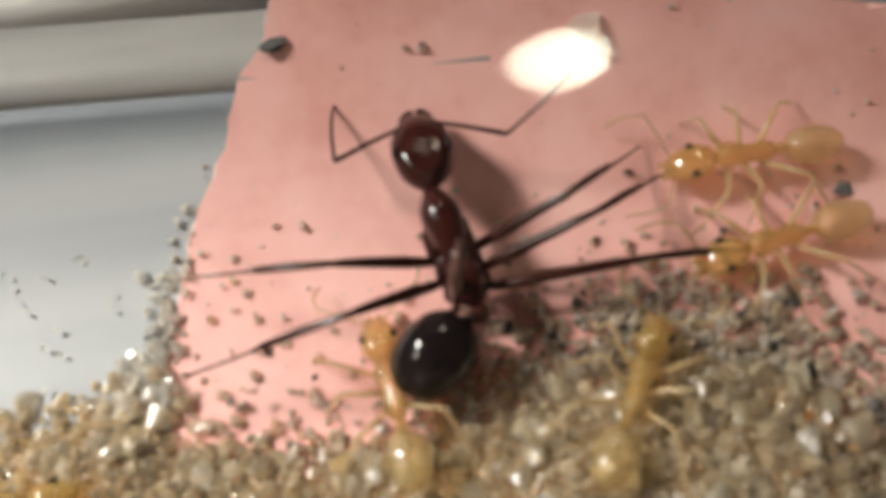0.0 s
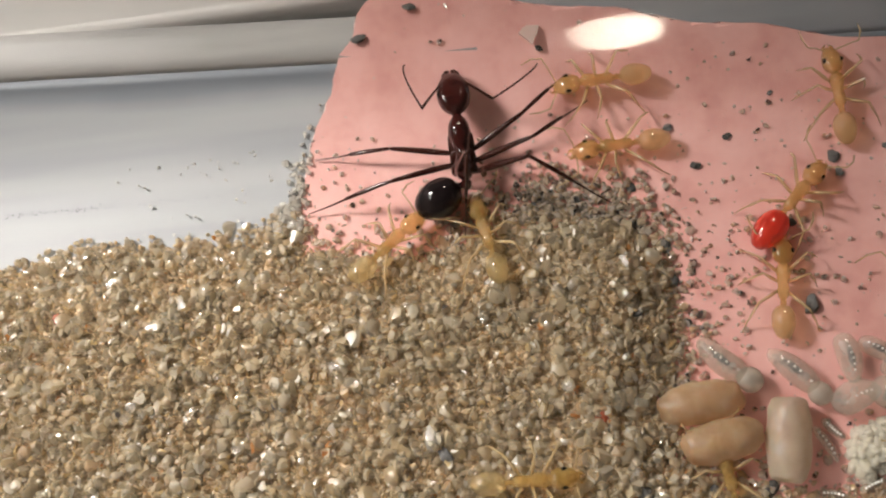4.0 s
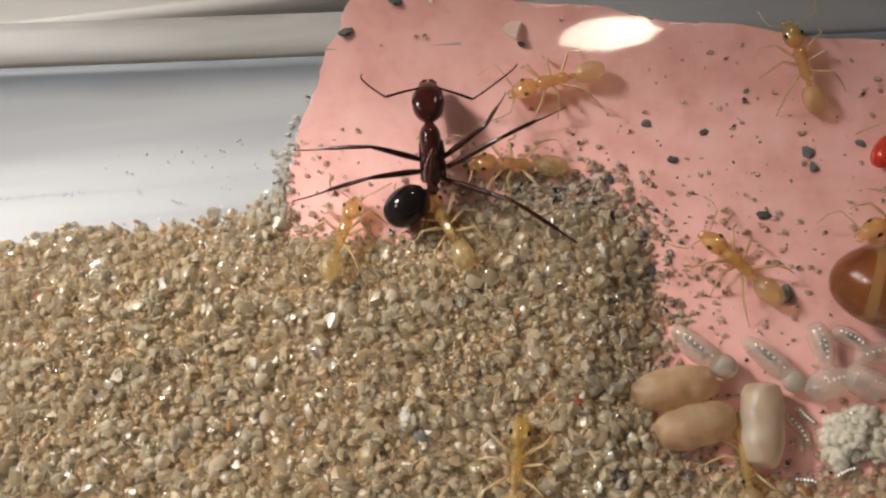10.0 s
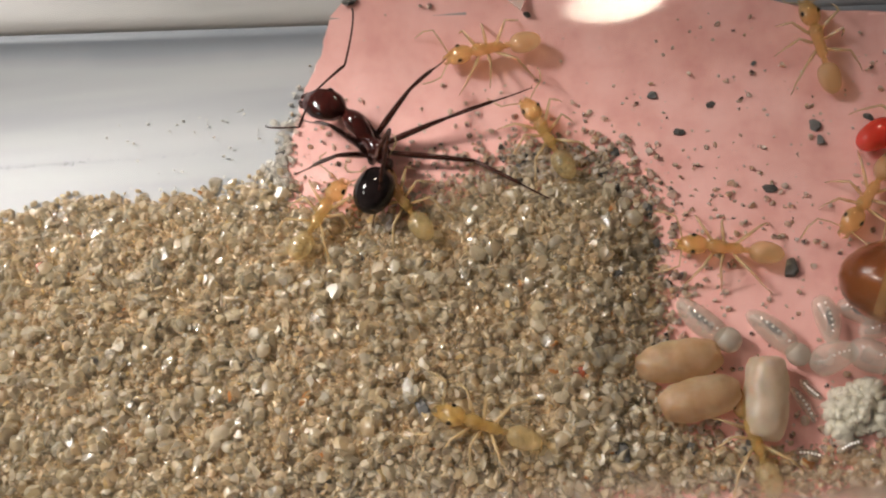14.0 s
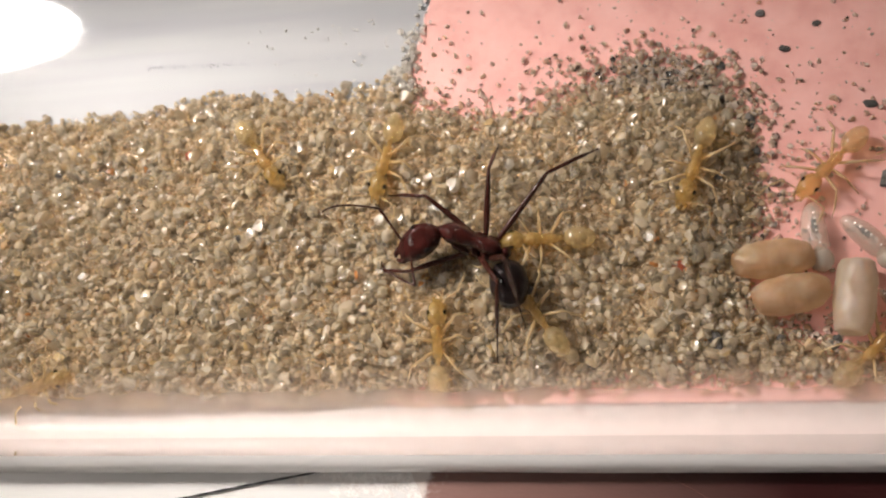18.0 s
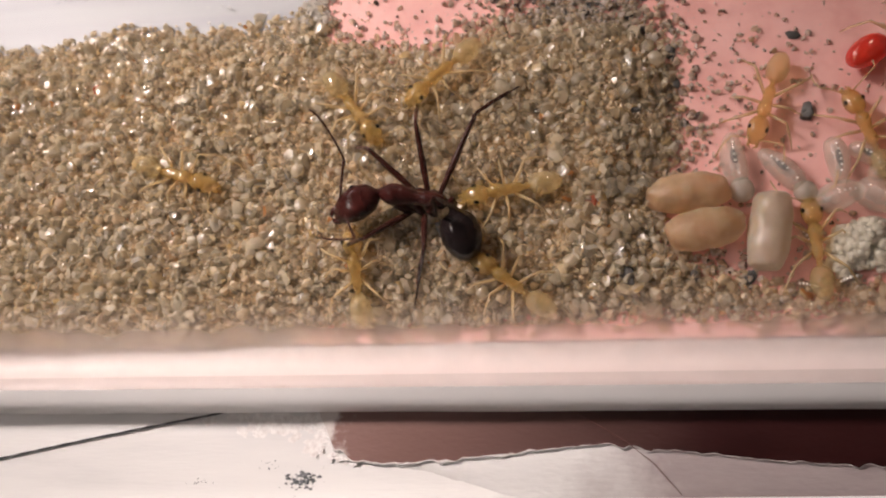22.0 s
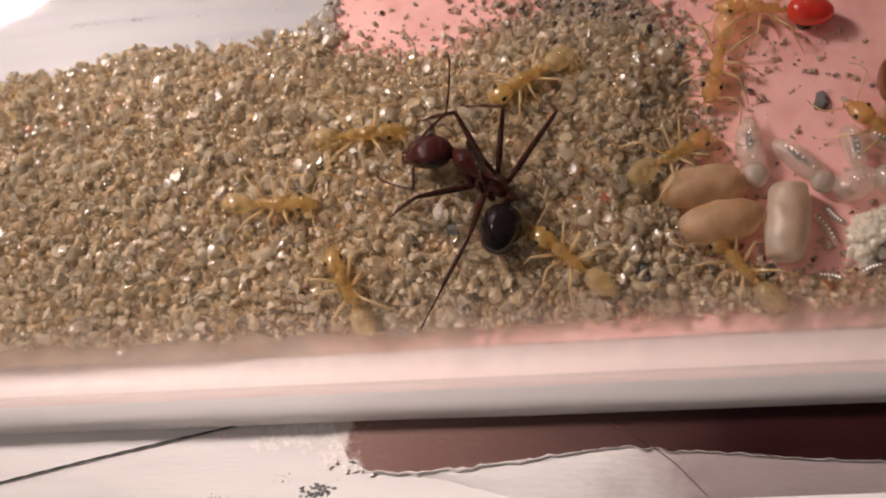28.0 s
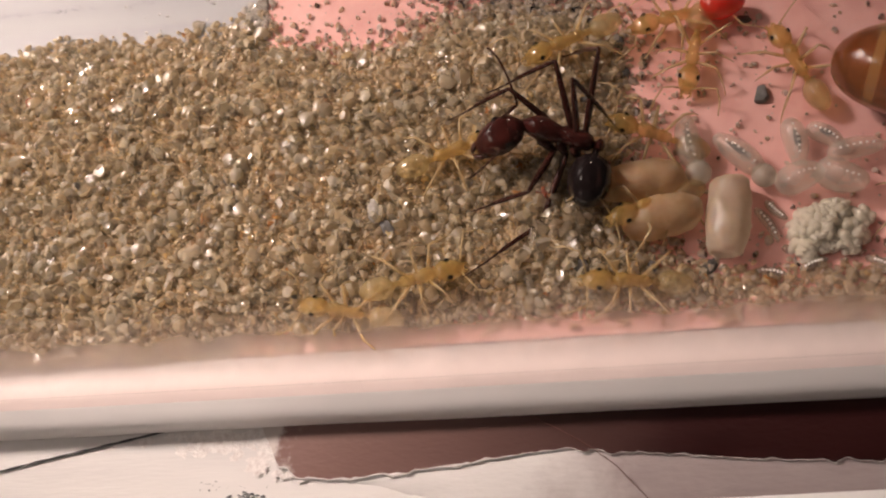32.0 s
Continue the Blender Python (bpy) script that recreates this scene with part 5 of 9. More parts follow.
    walk(dark['head'], [
        (0.0, mm(1.55, 0.00, 0.12, -0.0, 5.5, -9.9)), (0.5, mm(1.55, 0.00, 0.12, -0.0, 5.4, -11.0)), (1.0, mm(1.55, 0.00, 0.12, -0.0, 5.4, -11.8)),
        (1.5, mm(1.55, 0.00, 0.12, -0.0, 5.4, -8.7)), (2.0, mm(1.55, 0.00, 0.12, -0.0, 5.3, -3.3)), (2.5, mm(1.55, 0.00, 0.12, -0.0, 5.3, -0.5)),
        (3.0, mm(1.55, 0.00, 0.12, -0.0, 5.3, -0.2)), (3.5, mm(1.55, 0.00, 0.12, 0.0, 5.3, 0.7)), (4.0, mm(1.55, 0.00, 0.12, 0.0, 5.4, 1.8)),
        (4.5, mm(1.55, 0.00, 0.12, 0.0, 5.4, 2.9)), (5.0, mm(1.55, 0.00, 0.12, 0.0, 5.4, 3.6)), (5.5, mm(1.55, 0.00, 0.12, 0.0, 5.3, 3.9)),
        (6.0, mm(1.55, 0.00, 0.12, 0.0, 5.3, 4.3)), (6.5, mm(1.55, 0.00, 0.12, 0.0, 5.2, 4.9)), (7.0, mm(1.55, 0.00, 0.12, 0.0, 5.1, 5.3)),
        (7.5, mm(1.55, 0.00, 0.12, 0.0, 5.1, 4.2)), (8.0, mm(1.55, 0.00, 0.12, 0.0, 5.2, 1.8)), (8.5, mm(1.55, 0.00, 0.12, -0.0, 5.2, -0.7)),
        (9.0, mm(1.55, 0.00, 0.12, -0.0, 5.3, -1.8)), (9.5, mm(1.55, 0.00, 0.12, -0.0, 5.2, -1.5)), (10.0, mm(1.55, 0.00, 0.12, -0.0, 5.2, -1.1)),
        (10.5, mm(1.55, 0.00, 0.12, 0.0, 5.2, 21.8)), (11.0, mm(1.55, 0.00, 0.12, 0.0, 4.4, 39.5)), (11.5, mm(1.55, 0.00, 0.12, 0.0, 4.5, 37.3)),
        (12.0, mm(1.55, 0.00, 0.12, 0.0, 4.7, 32.6)), (12.5, mm(1.55, 0.00, 0.12, 0.0, 4.7, 28.4)), (13.0, mm(1.55, 0.00, 0.12, 0.0, 4.7, 26.8)),
        (13.5, mm(1.55, 0.00, 0.12, 0.0, 4.7, 28.2)), (14.0, mm(1.55, 0.00, 0.12, 0.0, 4.7, 31.1)), (14.5, mm(1.55, 0.00, 0.12, 0.0, 4.7, 32.8)),
        (15.0, mm(1.55, 0.00, 0.12, 0.0, 4.7, 34.4)), (15.5, mm(1.55, 0.00, 0.12, 0.0, 5.2, 37.2)), (16.0, mm(1.55, 0.00, 0.12, 0.0, 5.7, 39.2)),
        (16.5, mm(1.55, 0.00, 0.12, 0.0, 5.8, 40.0)), (17.0, mm(1.55, 0.00, 0.12, 0.0, 5.4, 48.0)), (17.3, mm(1.55, 0.00, 0.12, 0.0, 4.8, 53.3)),
        (17.5, mm(1.55, 0.00, 0.12, 0.0, 4.9, 53.0)), (18.0, mm(1.55, 0.00, 0.12, 0.0, 5.3, 51.4)), (18.5, mm(1.55, 0.00, 0.12, 0.0, 5.4, 49.0)),
        (19.0, mm(1.55, 0.00, 0.12, 0.0, 5.4, 46.6)), (19.5, mm(1.55, 0.00, 0.12, 0.0, 5.6, 44.3)), (20.0, mm(1.55, 0.00, 0.12, 0.0, 5.9, 41.9)),
        (20.5, mm(1.55, 0.00, 0.12, 0.0, 6.1, 40.4)), (21.0, mm(1.55, 0.00, 0.12, 0.0, 6.4, 37.3)), (21.5, mm(1.55, 0.00, 0.12, 0.0, 6.9, 34.5)),
        (22.0, mm(1.55, 0.00, 0.12, 0.0, 7.1, 33.3)), (22.5, mm(1.55, 0.00, 0.12, 0.0, 7.1, 33.5)), (23.0, mm(1.55, 0.00, 0.12, 0.0, 7.0, 33.9)),
        (23.5, mm(1.55, 0.00, 0.12, 0.0, 6.9, 34.3)), (24.0, mm(1.55, 0.00, 0.12, 0.0, 6.8, 34.4)), (24.5, mm(1.55, 0.00, 0.12, 0.0, 6.9, 33.1)),
        (25.0, mm(1.55, 0.00, 0.12, 0.0, 7.1, 30.5)), (25.5, mm(1.55, 0.00, 0.12, 0.0, 7.1, 29.1)), (26.0, mm(1.55, 0.00, 0.12, 0.0, 7.2, 29.2)),
        (26.5, mm(1.55, 0.00, 0.12, 0.0, 6.9, 32.3)), (27.0, mm(1.55, 0.00, 0.12, 0.0, 6.4, 38.0)), (27.5, mm(1.55, 0.00, 0.12, 0.0, 6.0, 40.9)),
        (28.0, mm(1.55, 0.00, 0.12, 0.0, 6.3, 38.1)), (28.5, mm(1.55, 0.00, 0.12, 0.0, 6.4, 37.0)), (29.0, mm(1.55, 0.00, 0.12, 0.0, 6.6, 33.9)),
        (29.5, mm(1.55, 0.00, 0.12, 0.0, 6.7, 31.5)), (30.0, mm(1.55, 0.00, 0.12, 0.0, 6.6, 35.0)), (30.5, mm(1.55, 0.00, 0.12, 0.0, 6.3, 39.1)),
        (31.0, mm(1.55, 0.00, 0.12, 0.0, 6.4, 42.6)), (31.5, mm(1.55, 0.00, 0.12, 0.0, 6.9, 35.3)), (32.0, mm(1.55, 0.00, 0.12, 0.0, 7.6, 46.1)),
    ])
    walk(dark['gaster'], [
        (0.0, mm(-1.75, 0.00, -0.05, 0.0, 9.2, 112.9)), (0.5, mm(-1.75, 0.00, -0.05, 0.0, 7.9, 116.1)), (1.0, mm(-1.75, 0.00, -0.05, 0.0, 6.6, 119.0)),
        (1.5, mm(-1.75, 0.00, -0.05, 0.0, 7.9, 119.2)), (2.0, mm(-1.75, 0.00, -0.05, 0.0, 10.8, 119.4)), (2.5, mm(-1.75, 0.00, -0.05, 0.0, 12.6, 119.5)),
        (3.0, mm(-1.75, 0.00, -0.05, 0.0, 12.8, 117.9)), (3.5, mm(-1.75, 0.00, -0.05, 0.0, 13.1, 114.3)), (4.0, mm(-1.75, 0.00, -0.05, 0.0, 13.1, 110.6)),
        (4.5, mm(-1.75, 0.00, -0.05, 0.0, 12.8, 108.3)), (5.0, mm(-1.75, 0.00, -0.05, 0.0, 12.4, 107.4)), (5.5, mm(-1.75, 0.00, -0.05, 0.0, 12.2, 107.2)),
        (6.0, mm(-1.75, 0.00, -0.05, 0.0, 12.3, 109.6)), (6.5, mm(-1.75, 0.00, -0.05, 0.0, 12.5, 114.1)), (7.0, mm(-1.75, 0.00, -0.05, 0.0, 12.6, 116.6)),
        (7.5, mm(-1.75, 0.00, -0.05, 0.0, 11.2, 116.9)), (8.0, mm(-1.75, 0.00, -0.05, 0.0, 8.1, 117.3)), (8.5, mm(-1.75, 0.00, -0.05, 0.0, 5.2, 117.7)),
        (9.0, mm(-1.75, 0.00, -0.05, 0.0, 3.9, 117.8)), (9.5, mm(-1.75, 0.00, -0.05, 0.0, 3.9, 118.5)), (10.0, mm(-1.75, 0.00, -0.05, 0.0, 4.0, 119.5)),
        (10.5, mm(-1.75, 0.00, -0.05, 0.0, 2.0, 122.4)), (11.0, mm(-1.75, 0.00, -0.05, 0.0, -0.2, 125.3)), (11.5, mm(-1.75, 0.00, -0.05, 0.0, -0.8, 123.8)),
        (12.0, mm(-1.75, 0.00, -0.05, 0.0, -2.1, 120.4)), (12.5, mm(-1.75, 0.00, -0.05, 0.0, -3.0, 117.6)), (13.0, mm(-1.75, 0.00, -0.05, 0.0, -3.4, 116.6)),
        (13.5, mm(-1.75, 0.00, -0.05, 0.0, -4.3, 118.0)), (14.0, mm(-1.75, 0.00, -0.05, 0.0, -5.9, 121.3)), (14.5, mm(-1.75, 0.00, -0.05, 0.0, -6.8, 123.3)),
        (15.0, mm(-1.75, 0.00, -0.05, 0.0, -4.7, 121.0)), (15.5, mm(-1.75, 0.00, -0.05, 0.0, 0.3, 115.7)), (16.0, mm(-1.75, 0.00, -0.05, 0.0, 5.9, 109.7)),
        (16.5, mm(-1.75, 0.00, -0.05, 0.0, 8.6, 106.9)), (17.0, mm(-1.75, 0.00, -0.05, 0.0, 10.7, 110.3)), (17.3, mm(-1.75, 0.00, -0.05, 0.0, 11.1, 117.3)),
        (17.5, mm(-1.75, 0.00, -0.05, 0.0, 10.8, 118.2)), (18.0, mm(-1.75, 0.00, -0.05, 0.0, 9.3, 118.6)), (18.5, mm(-1.75, 0.00, -0.05, 0.0, 9.4, 116.2)),
        (19.0, mm(-1.75, 0.00, -0.05, 0.0, 9.5, 113.8)), (19.5, mm(-1.75, 0.00, -0.05, 0.0, 10.6, 113.6)), (20.0, mm(-1.75, 0.00, -0.05, 0.0, 11.8, 113.4)),
        (20.5, mm(-1.75, 0.00, -0.05, 0.0, 11.9, 114.0)), (21.0, mm(-1.75, 0.00, -0.05, 0.0, 12.3, 115.9)), (21.5, mm(-1.75, 0.00, -0.05, 0.0, 12.6, 118.6)),
        (22.0, mm(-1.75, 0.00, -0.05, 0.0, 12.7, 120.0)), (22.5, mm(-1.75, 0.00, -0.05, 0.0, 12.6, 119.3)), (23.0, mm(-1.75, 0.00, -0.05, 0.0, 12.3, 117.8)),
        (23.5, mm(-1.75, 0.00, -0.05, 0.0, 12.1, 116.3)), (24.0, mm(-1.75, 0.00, -0.05, 0.0, 12.0, 115.7)), (24.5, mm(-1.75, 0.00, -0.05, 0.0, 12.2, 116.2)),
        (25.0, mm(-1.75, 0.00, -0.05, 0.0, 12.8, 117.3)), (25.5, mm(-1.75, 0.00, -0.05, 0.0, 13.1, 118.0)), (26.0, mm(-1.75, 0.00, -0.05, 0.0, 13.4, 114.9)),
        (26.5, mm(-1.75, 0.00, -0.05, 0.0, 13.3, 112.0)), (27.0, mm(-1.75, 0.00, -0.05, 0.0, 11.9, 115.0)), (27.5, mm(-1.75, 0.00, -0.05, 0.0, 11.1, 117.7)),
        (28.0, mm(-1.75, 0.00, -0.05, 0.0, 11.7, 115.5)), (28.5, mm(-1.75, 0.00, -0.05, 0.0, 11.4, 113.7)), (29.0, mm(-1.75, 0.00, -0.05, 0.0, 10.9, 109.0)),
        (29.5, mm(-1.75, 0.00, -0.05, 0.0, 10.6, 105.7)), (30.0, mm(-1.75, 0.00, -0.05, 0.0, 11.7, 103.4)), (30.5, mm(-1.75, 0.00, -0.05, 0.0, 13.0, 100.3)),
        (31.0, mm(-1.75, 0.00, -0.05, 0.0, 11.9, 105.6)), (31.5, mm(-1.75, 0.00, -0.05, 0.0, 13.1, 94.3)), (32.0, mm(-1.75, 0.00, -0.05, 0.0, 10.6, 95.4)),
    ])
    walk(dark['L1_a'], [
        (0.0, mm(-0.02, 0.46, -0.72, 3.8, -37.6, 84.0)), (0.5, mm(-0.02, 0.46, -0.72, 2.6, -11.1, 69.6)), (1.0, mm(-0.02, 0.46, -0.72, 3.1, -36.6, 78.8)),
        (1.5, mm(-0.02, 0.46, -0.72, 2.3, -9.0, 66.9)), (2.0, mm(-0.02, 0.46, -0.72, 3.0, -36.2, 73.8)), (2.5, mm(-0.02, 0.46, -0.72, 2.4, -8.8, 67.8)),
        (3.0, mm(-0.02, 0.46, -0.72, 3.0, -31.0, 75.2)), (3.5, mm(-0.02, 0.46, -0.72, 2.5, -10.2, 73.8)), (4.5, mm(-0.02, 0.46, -0.72, 2.6, -1.9, 81.9)),
        (5.5, mm(-0.02, 0.46, -0.72, 2.6, 4.3, 85.5)), (6.0, mm(-0.02, 0.46, -0.72, 2.8, -29.2, 100.8)), (7.0, mm(-0.02, 0.46, -0.72, 2.7, -31.8, 102.4)),
        (8.0, mm(-0.02, 0.46, -0.72, 2.4, 9.5, 78.4)), (9.0, mm(-0.02, 0.46, -0.72, 2.3, 0.9, 75.9)), (10.0, mm(-0.02, 0.46, -0.72, 3.3, -43.7, 88.3)),
        (11.0, mm(-0.02, 0.46, -0.72, 4.0, -50.6, 74.5)), (11.5, mm(-0.02, 0.46, -0.72, 2.3, -15.8, 59.1)), (12.0, mm(-0.02, 0.46, -0.72, 4.4, -57.7, 60.7)),
        (13.0, mm(-0.02, 0.46, -0.72, 4.9, -63.4, 56.3)), (14.0, mm(-0.02, 0.46, -0.72, 7.9, -72.5, 57.6)), (14.5, mm(-0.02, 0.46, -0.72, 2.0, -17.7, 44.4)),
        (15.5, mm(-0.02, 0.46, -0.72, 3.3, -37.3, 76.1)), (16.5, mm(-0.02, 0.46, -0.72, 3.2, -32.0, 84.5)), (17.0, mm(-0.02, 0.46, -0.72, 1.8, -9.8, 48.0)),
        (17.3, mm(-0.02, 0.46, -0.72, 2.5, -35.7, 67.8)), (18.0, mm(-0.02, 0.46, -0.72, 1.6, -4.7, 39.0)), (18.5, mm(-0.02, 0.46, -0.72, 1.7, -2.6, 42.9)),
        (19.0, mm(-0.02, 0.46, -0.72, 1.5, -4.3, 39.7)), (20.0, mm(-0.02, 0.46, -0.72, 2.4, -36.2, 44.9)), (20.5, mm(-0.02, 0.46, -0.72, 1.5, -6.6, 35.5)),
        (21.0, mm(-0.02, 0.46, -0.72, 1.5, -5.2, 37.6)), (22.0, mm(-0.02, 0.46, -0.72, 2.1, -31.2, 49.3)), (23.0, mm(-0.02, 0.46, -0.72, 2.3, -35.1, 53.1)),
        (24.0, mm(-0.02, 0.46, -0.72, 2.4, -37.0, 57.2)), (25.0, mm(-0.02, 0.46, -0.72, 2.2, -33.7, 50.8)), (25.5, mm(-0.02, 0.46, -0.72, 2.1, -32.6, 48.4)),
        (26.0, mm(-0.02, 0.46, -0.72, 2.4, -35.8, 53.3)), (26.2, mm(-0.02, 0.46, -0.72, 2.7, -38.3, 57.5)), (26.5, mm(-0.02, 0.46, -0.72, 3.1, -41.7, 64.9)),
        (26.8, mm(-0.02, 0.46, -0.72, 3.3, -44.3, 71.7)), (27.0, mm(-0.02, 0.46, -0.72, 3.3, -45.4, 75.3)), (27.5, mm(-0.02, 0.46, -0.72, 3.4, -46.2, 79.4)),
        (28.0, mm(-0.02, 0.46, -0.72, 2.4, -28.7, 62.8)), (28.5, mm(-0.02, 0.46, -0.72, 2.7, -34.8, 65.8)), (29.0, mm(-0.02, 0.46, -0.72, 3.4, -40.1, 83.3)),
        (29.5, mm(-0.02, 0.46, -0.72, 2.6, -18.9, 61.9)), (30.0, mm(-0.02, 0.46, -0.72, 3.7, -36.5, 84.3)), (31.0, mm(-0.02, 0.46, -0.72, 4.0, -42.9, 85.8)),
        (31.5, mm(-0.02, 0.46, -0.72, 3.9, -28.4, 74.9)), (32.0, mm(-0.02, 0.46, -0.72, 4.5, -27.5, 82.9)),
    ])
    walk(dark['L1_b'], [
        (0.0, mm(0.24, 2.90, 1.17, 2.9, 16.1, 68.0)), (0.5, mm(1.04, 3.31, -0.12, 2.6, 19.4, 67.4)), (1.0, mm(0.46, 2.90, 1.13, 2.4, 8.9, 69.6)),
        (1.5, mm(1.18, 3.28, -0.23, 2.4, 15.1, 69.5)), (2.0, mm(0.68, 2.86, 1.11, 2.4, 2.6, 76.9)), (2.5, mm(1.14, 3.30, -0.25, 2.6, 13.6, 74.5)),
        (3.0, mm(0.66, 3.03, 0.88, 2.6, 7.6, 79.5)), (3.5, mm(0.83, 3.39, -0.17, 2.6, 13.3, 80.9)), (4.5, mm(0.42, 3.53, -0.62, 2.7, 14.3, 91.6)),
        (5.5, mm(0.22, 3.54, -0.95, 2.6, 12.8, 97.8)), (6.0, mm(-0.53, 3.12, 0.79, 2.6, 14.3, 95.1)), (7.0, mm(-0.58, 3.03, 0.91, 2.5, 12.5, 95.0)),
        (8.0, mm(0.60, 3.46, -1.23, 2.4, 4.2, 93.6)), (9.0, mm(0.73, 3.47, -0.77, 2.5, -13.6, 94.8)), (10.0, mm(0.05, 2.70, 1.42, 2.4, 10.2, 82.3)),
        (11.0, mm(0.51, 2.36, 1.68, 2.6, 22.2, 67.2)), (11.5, mm(1.51, 3.02, 0.12, 2.5, 32.0, 55.0)), (12.0, mm(0.79, 1.90, 1.90, 2.2, 34.1, 45.3)),
        (13.0, mm(0.75, 1.62, 2.05, 0.6, 49.0, 9.5)), (14.0, mm(0.48, 1.25, 2.24, 0.9, 50.1, 12.9)), (14.5, mm(2.09, 2.53, 0.22, -2.5, 51.9, -36.3)),
        (15.5, mm(0.57, 2.86, 1.16, 1.1, 51.2, 14.9)), (16.5, mm(0.23, 3.08, 0.92, 2.7, 43.7, 48.7)), (17.0, mm(2.02, 2.73, -0.19, 2.7, 35.2, 66.9)),
        (17.3, mm(0.93, 2.79, 1.09, 0.7, 54.3, 10.8)), (18.0, mm(2.38, 2.40, -0.47, 0.5, 37.8, 8.2)), (18.5, mm(2.25, 2.57, -0.58, 0.6, 25.1, 12.2)),
        (19.0, mm(2.36, 2.44, -0.48, 0.8, 22.6, 17.5)), (20.0, mm(1.75, 2.23, 1.11, 0.1, 29.5, 1.3)), (20.5, mm(2.49, 2.25, -0.36, -0.1, 26.9, -1.7)),
        (21.0, mm(2.43, 2.34, -0.44, -0.1, 32.1, -2.7)), (22.0, mm(1.71, 2.47, 0.89, 0.2, 57.0, 2.5)), (23.0, mm(1.51, 2.49, 1.06, -1.3, 59.2, -17.6)),
        (24.0, mm(1.32, 2.54, 1.14, -2.5, 58.6, -37.9)), (25.0, mm(1.61, 2.46, 1.00, -3.1, 57.2, -49.3)), (25.5, mm(1.71, 2.41, 0.95, -3.3, 56.8, -53.5)),
        (26.0, mm(1.48, 2.48, 1.09, -2.8, 59.0, -38.9)), (26.2, mm(1.29, 2.51, 1.20, -2.1, 60.4, -26.5)), (26.5, mm(0.96, 2.56, 1.34, -0.4, 61.5, -4.3)),
        (26.8, mm(0.68, 2.57, 1.44, 1.4, 61.2, 17.8)), (27.0, mm(0.53, 2.56, 1.49, 2.3, 60.8, 30.1)), (27.5, mm(0.37, 2.57, 1.52, 3.1, 59.6, 44.0)),
        (28.0, mm(1.22, 2.88, 0.77, 2.7, 54.8, 44.1)), (28.5, mm(1.02, 2.78, 1.05, 2.6, 52.3, 43.7)), (29.0, mm(0.26, 2.81, 1.28, 2.5, 45.4, 45.3)),
        (29.5, mm(1.36, 3.05, 0.28, 2.1, 35.9, 39.0)), (30.0, mm(0.23, 2.94, 1.12, 1.6, 43.4, 23.2)), (31.0, mm(0.15, 2.73, 1.39, 2.5, -2.4, 57.7)),
        (31.5, mm(0.69, 3.09, 0.76, 3.0, 42.9, 40.7)), (32.0, mm(0.32, 3.19, 0.71, 1.7, 42.6, 19.0)),
    ])
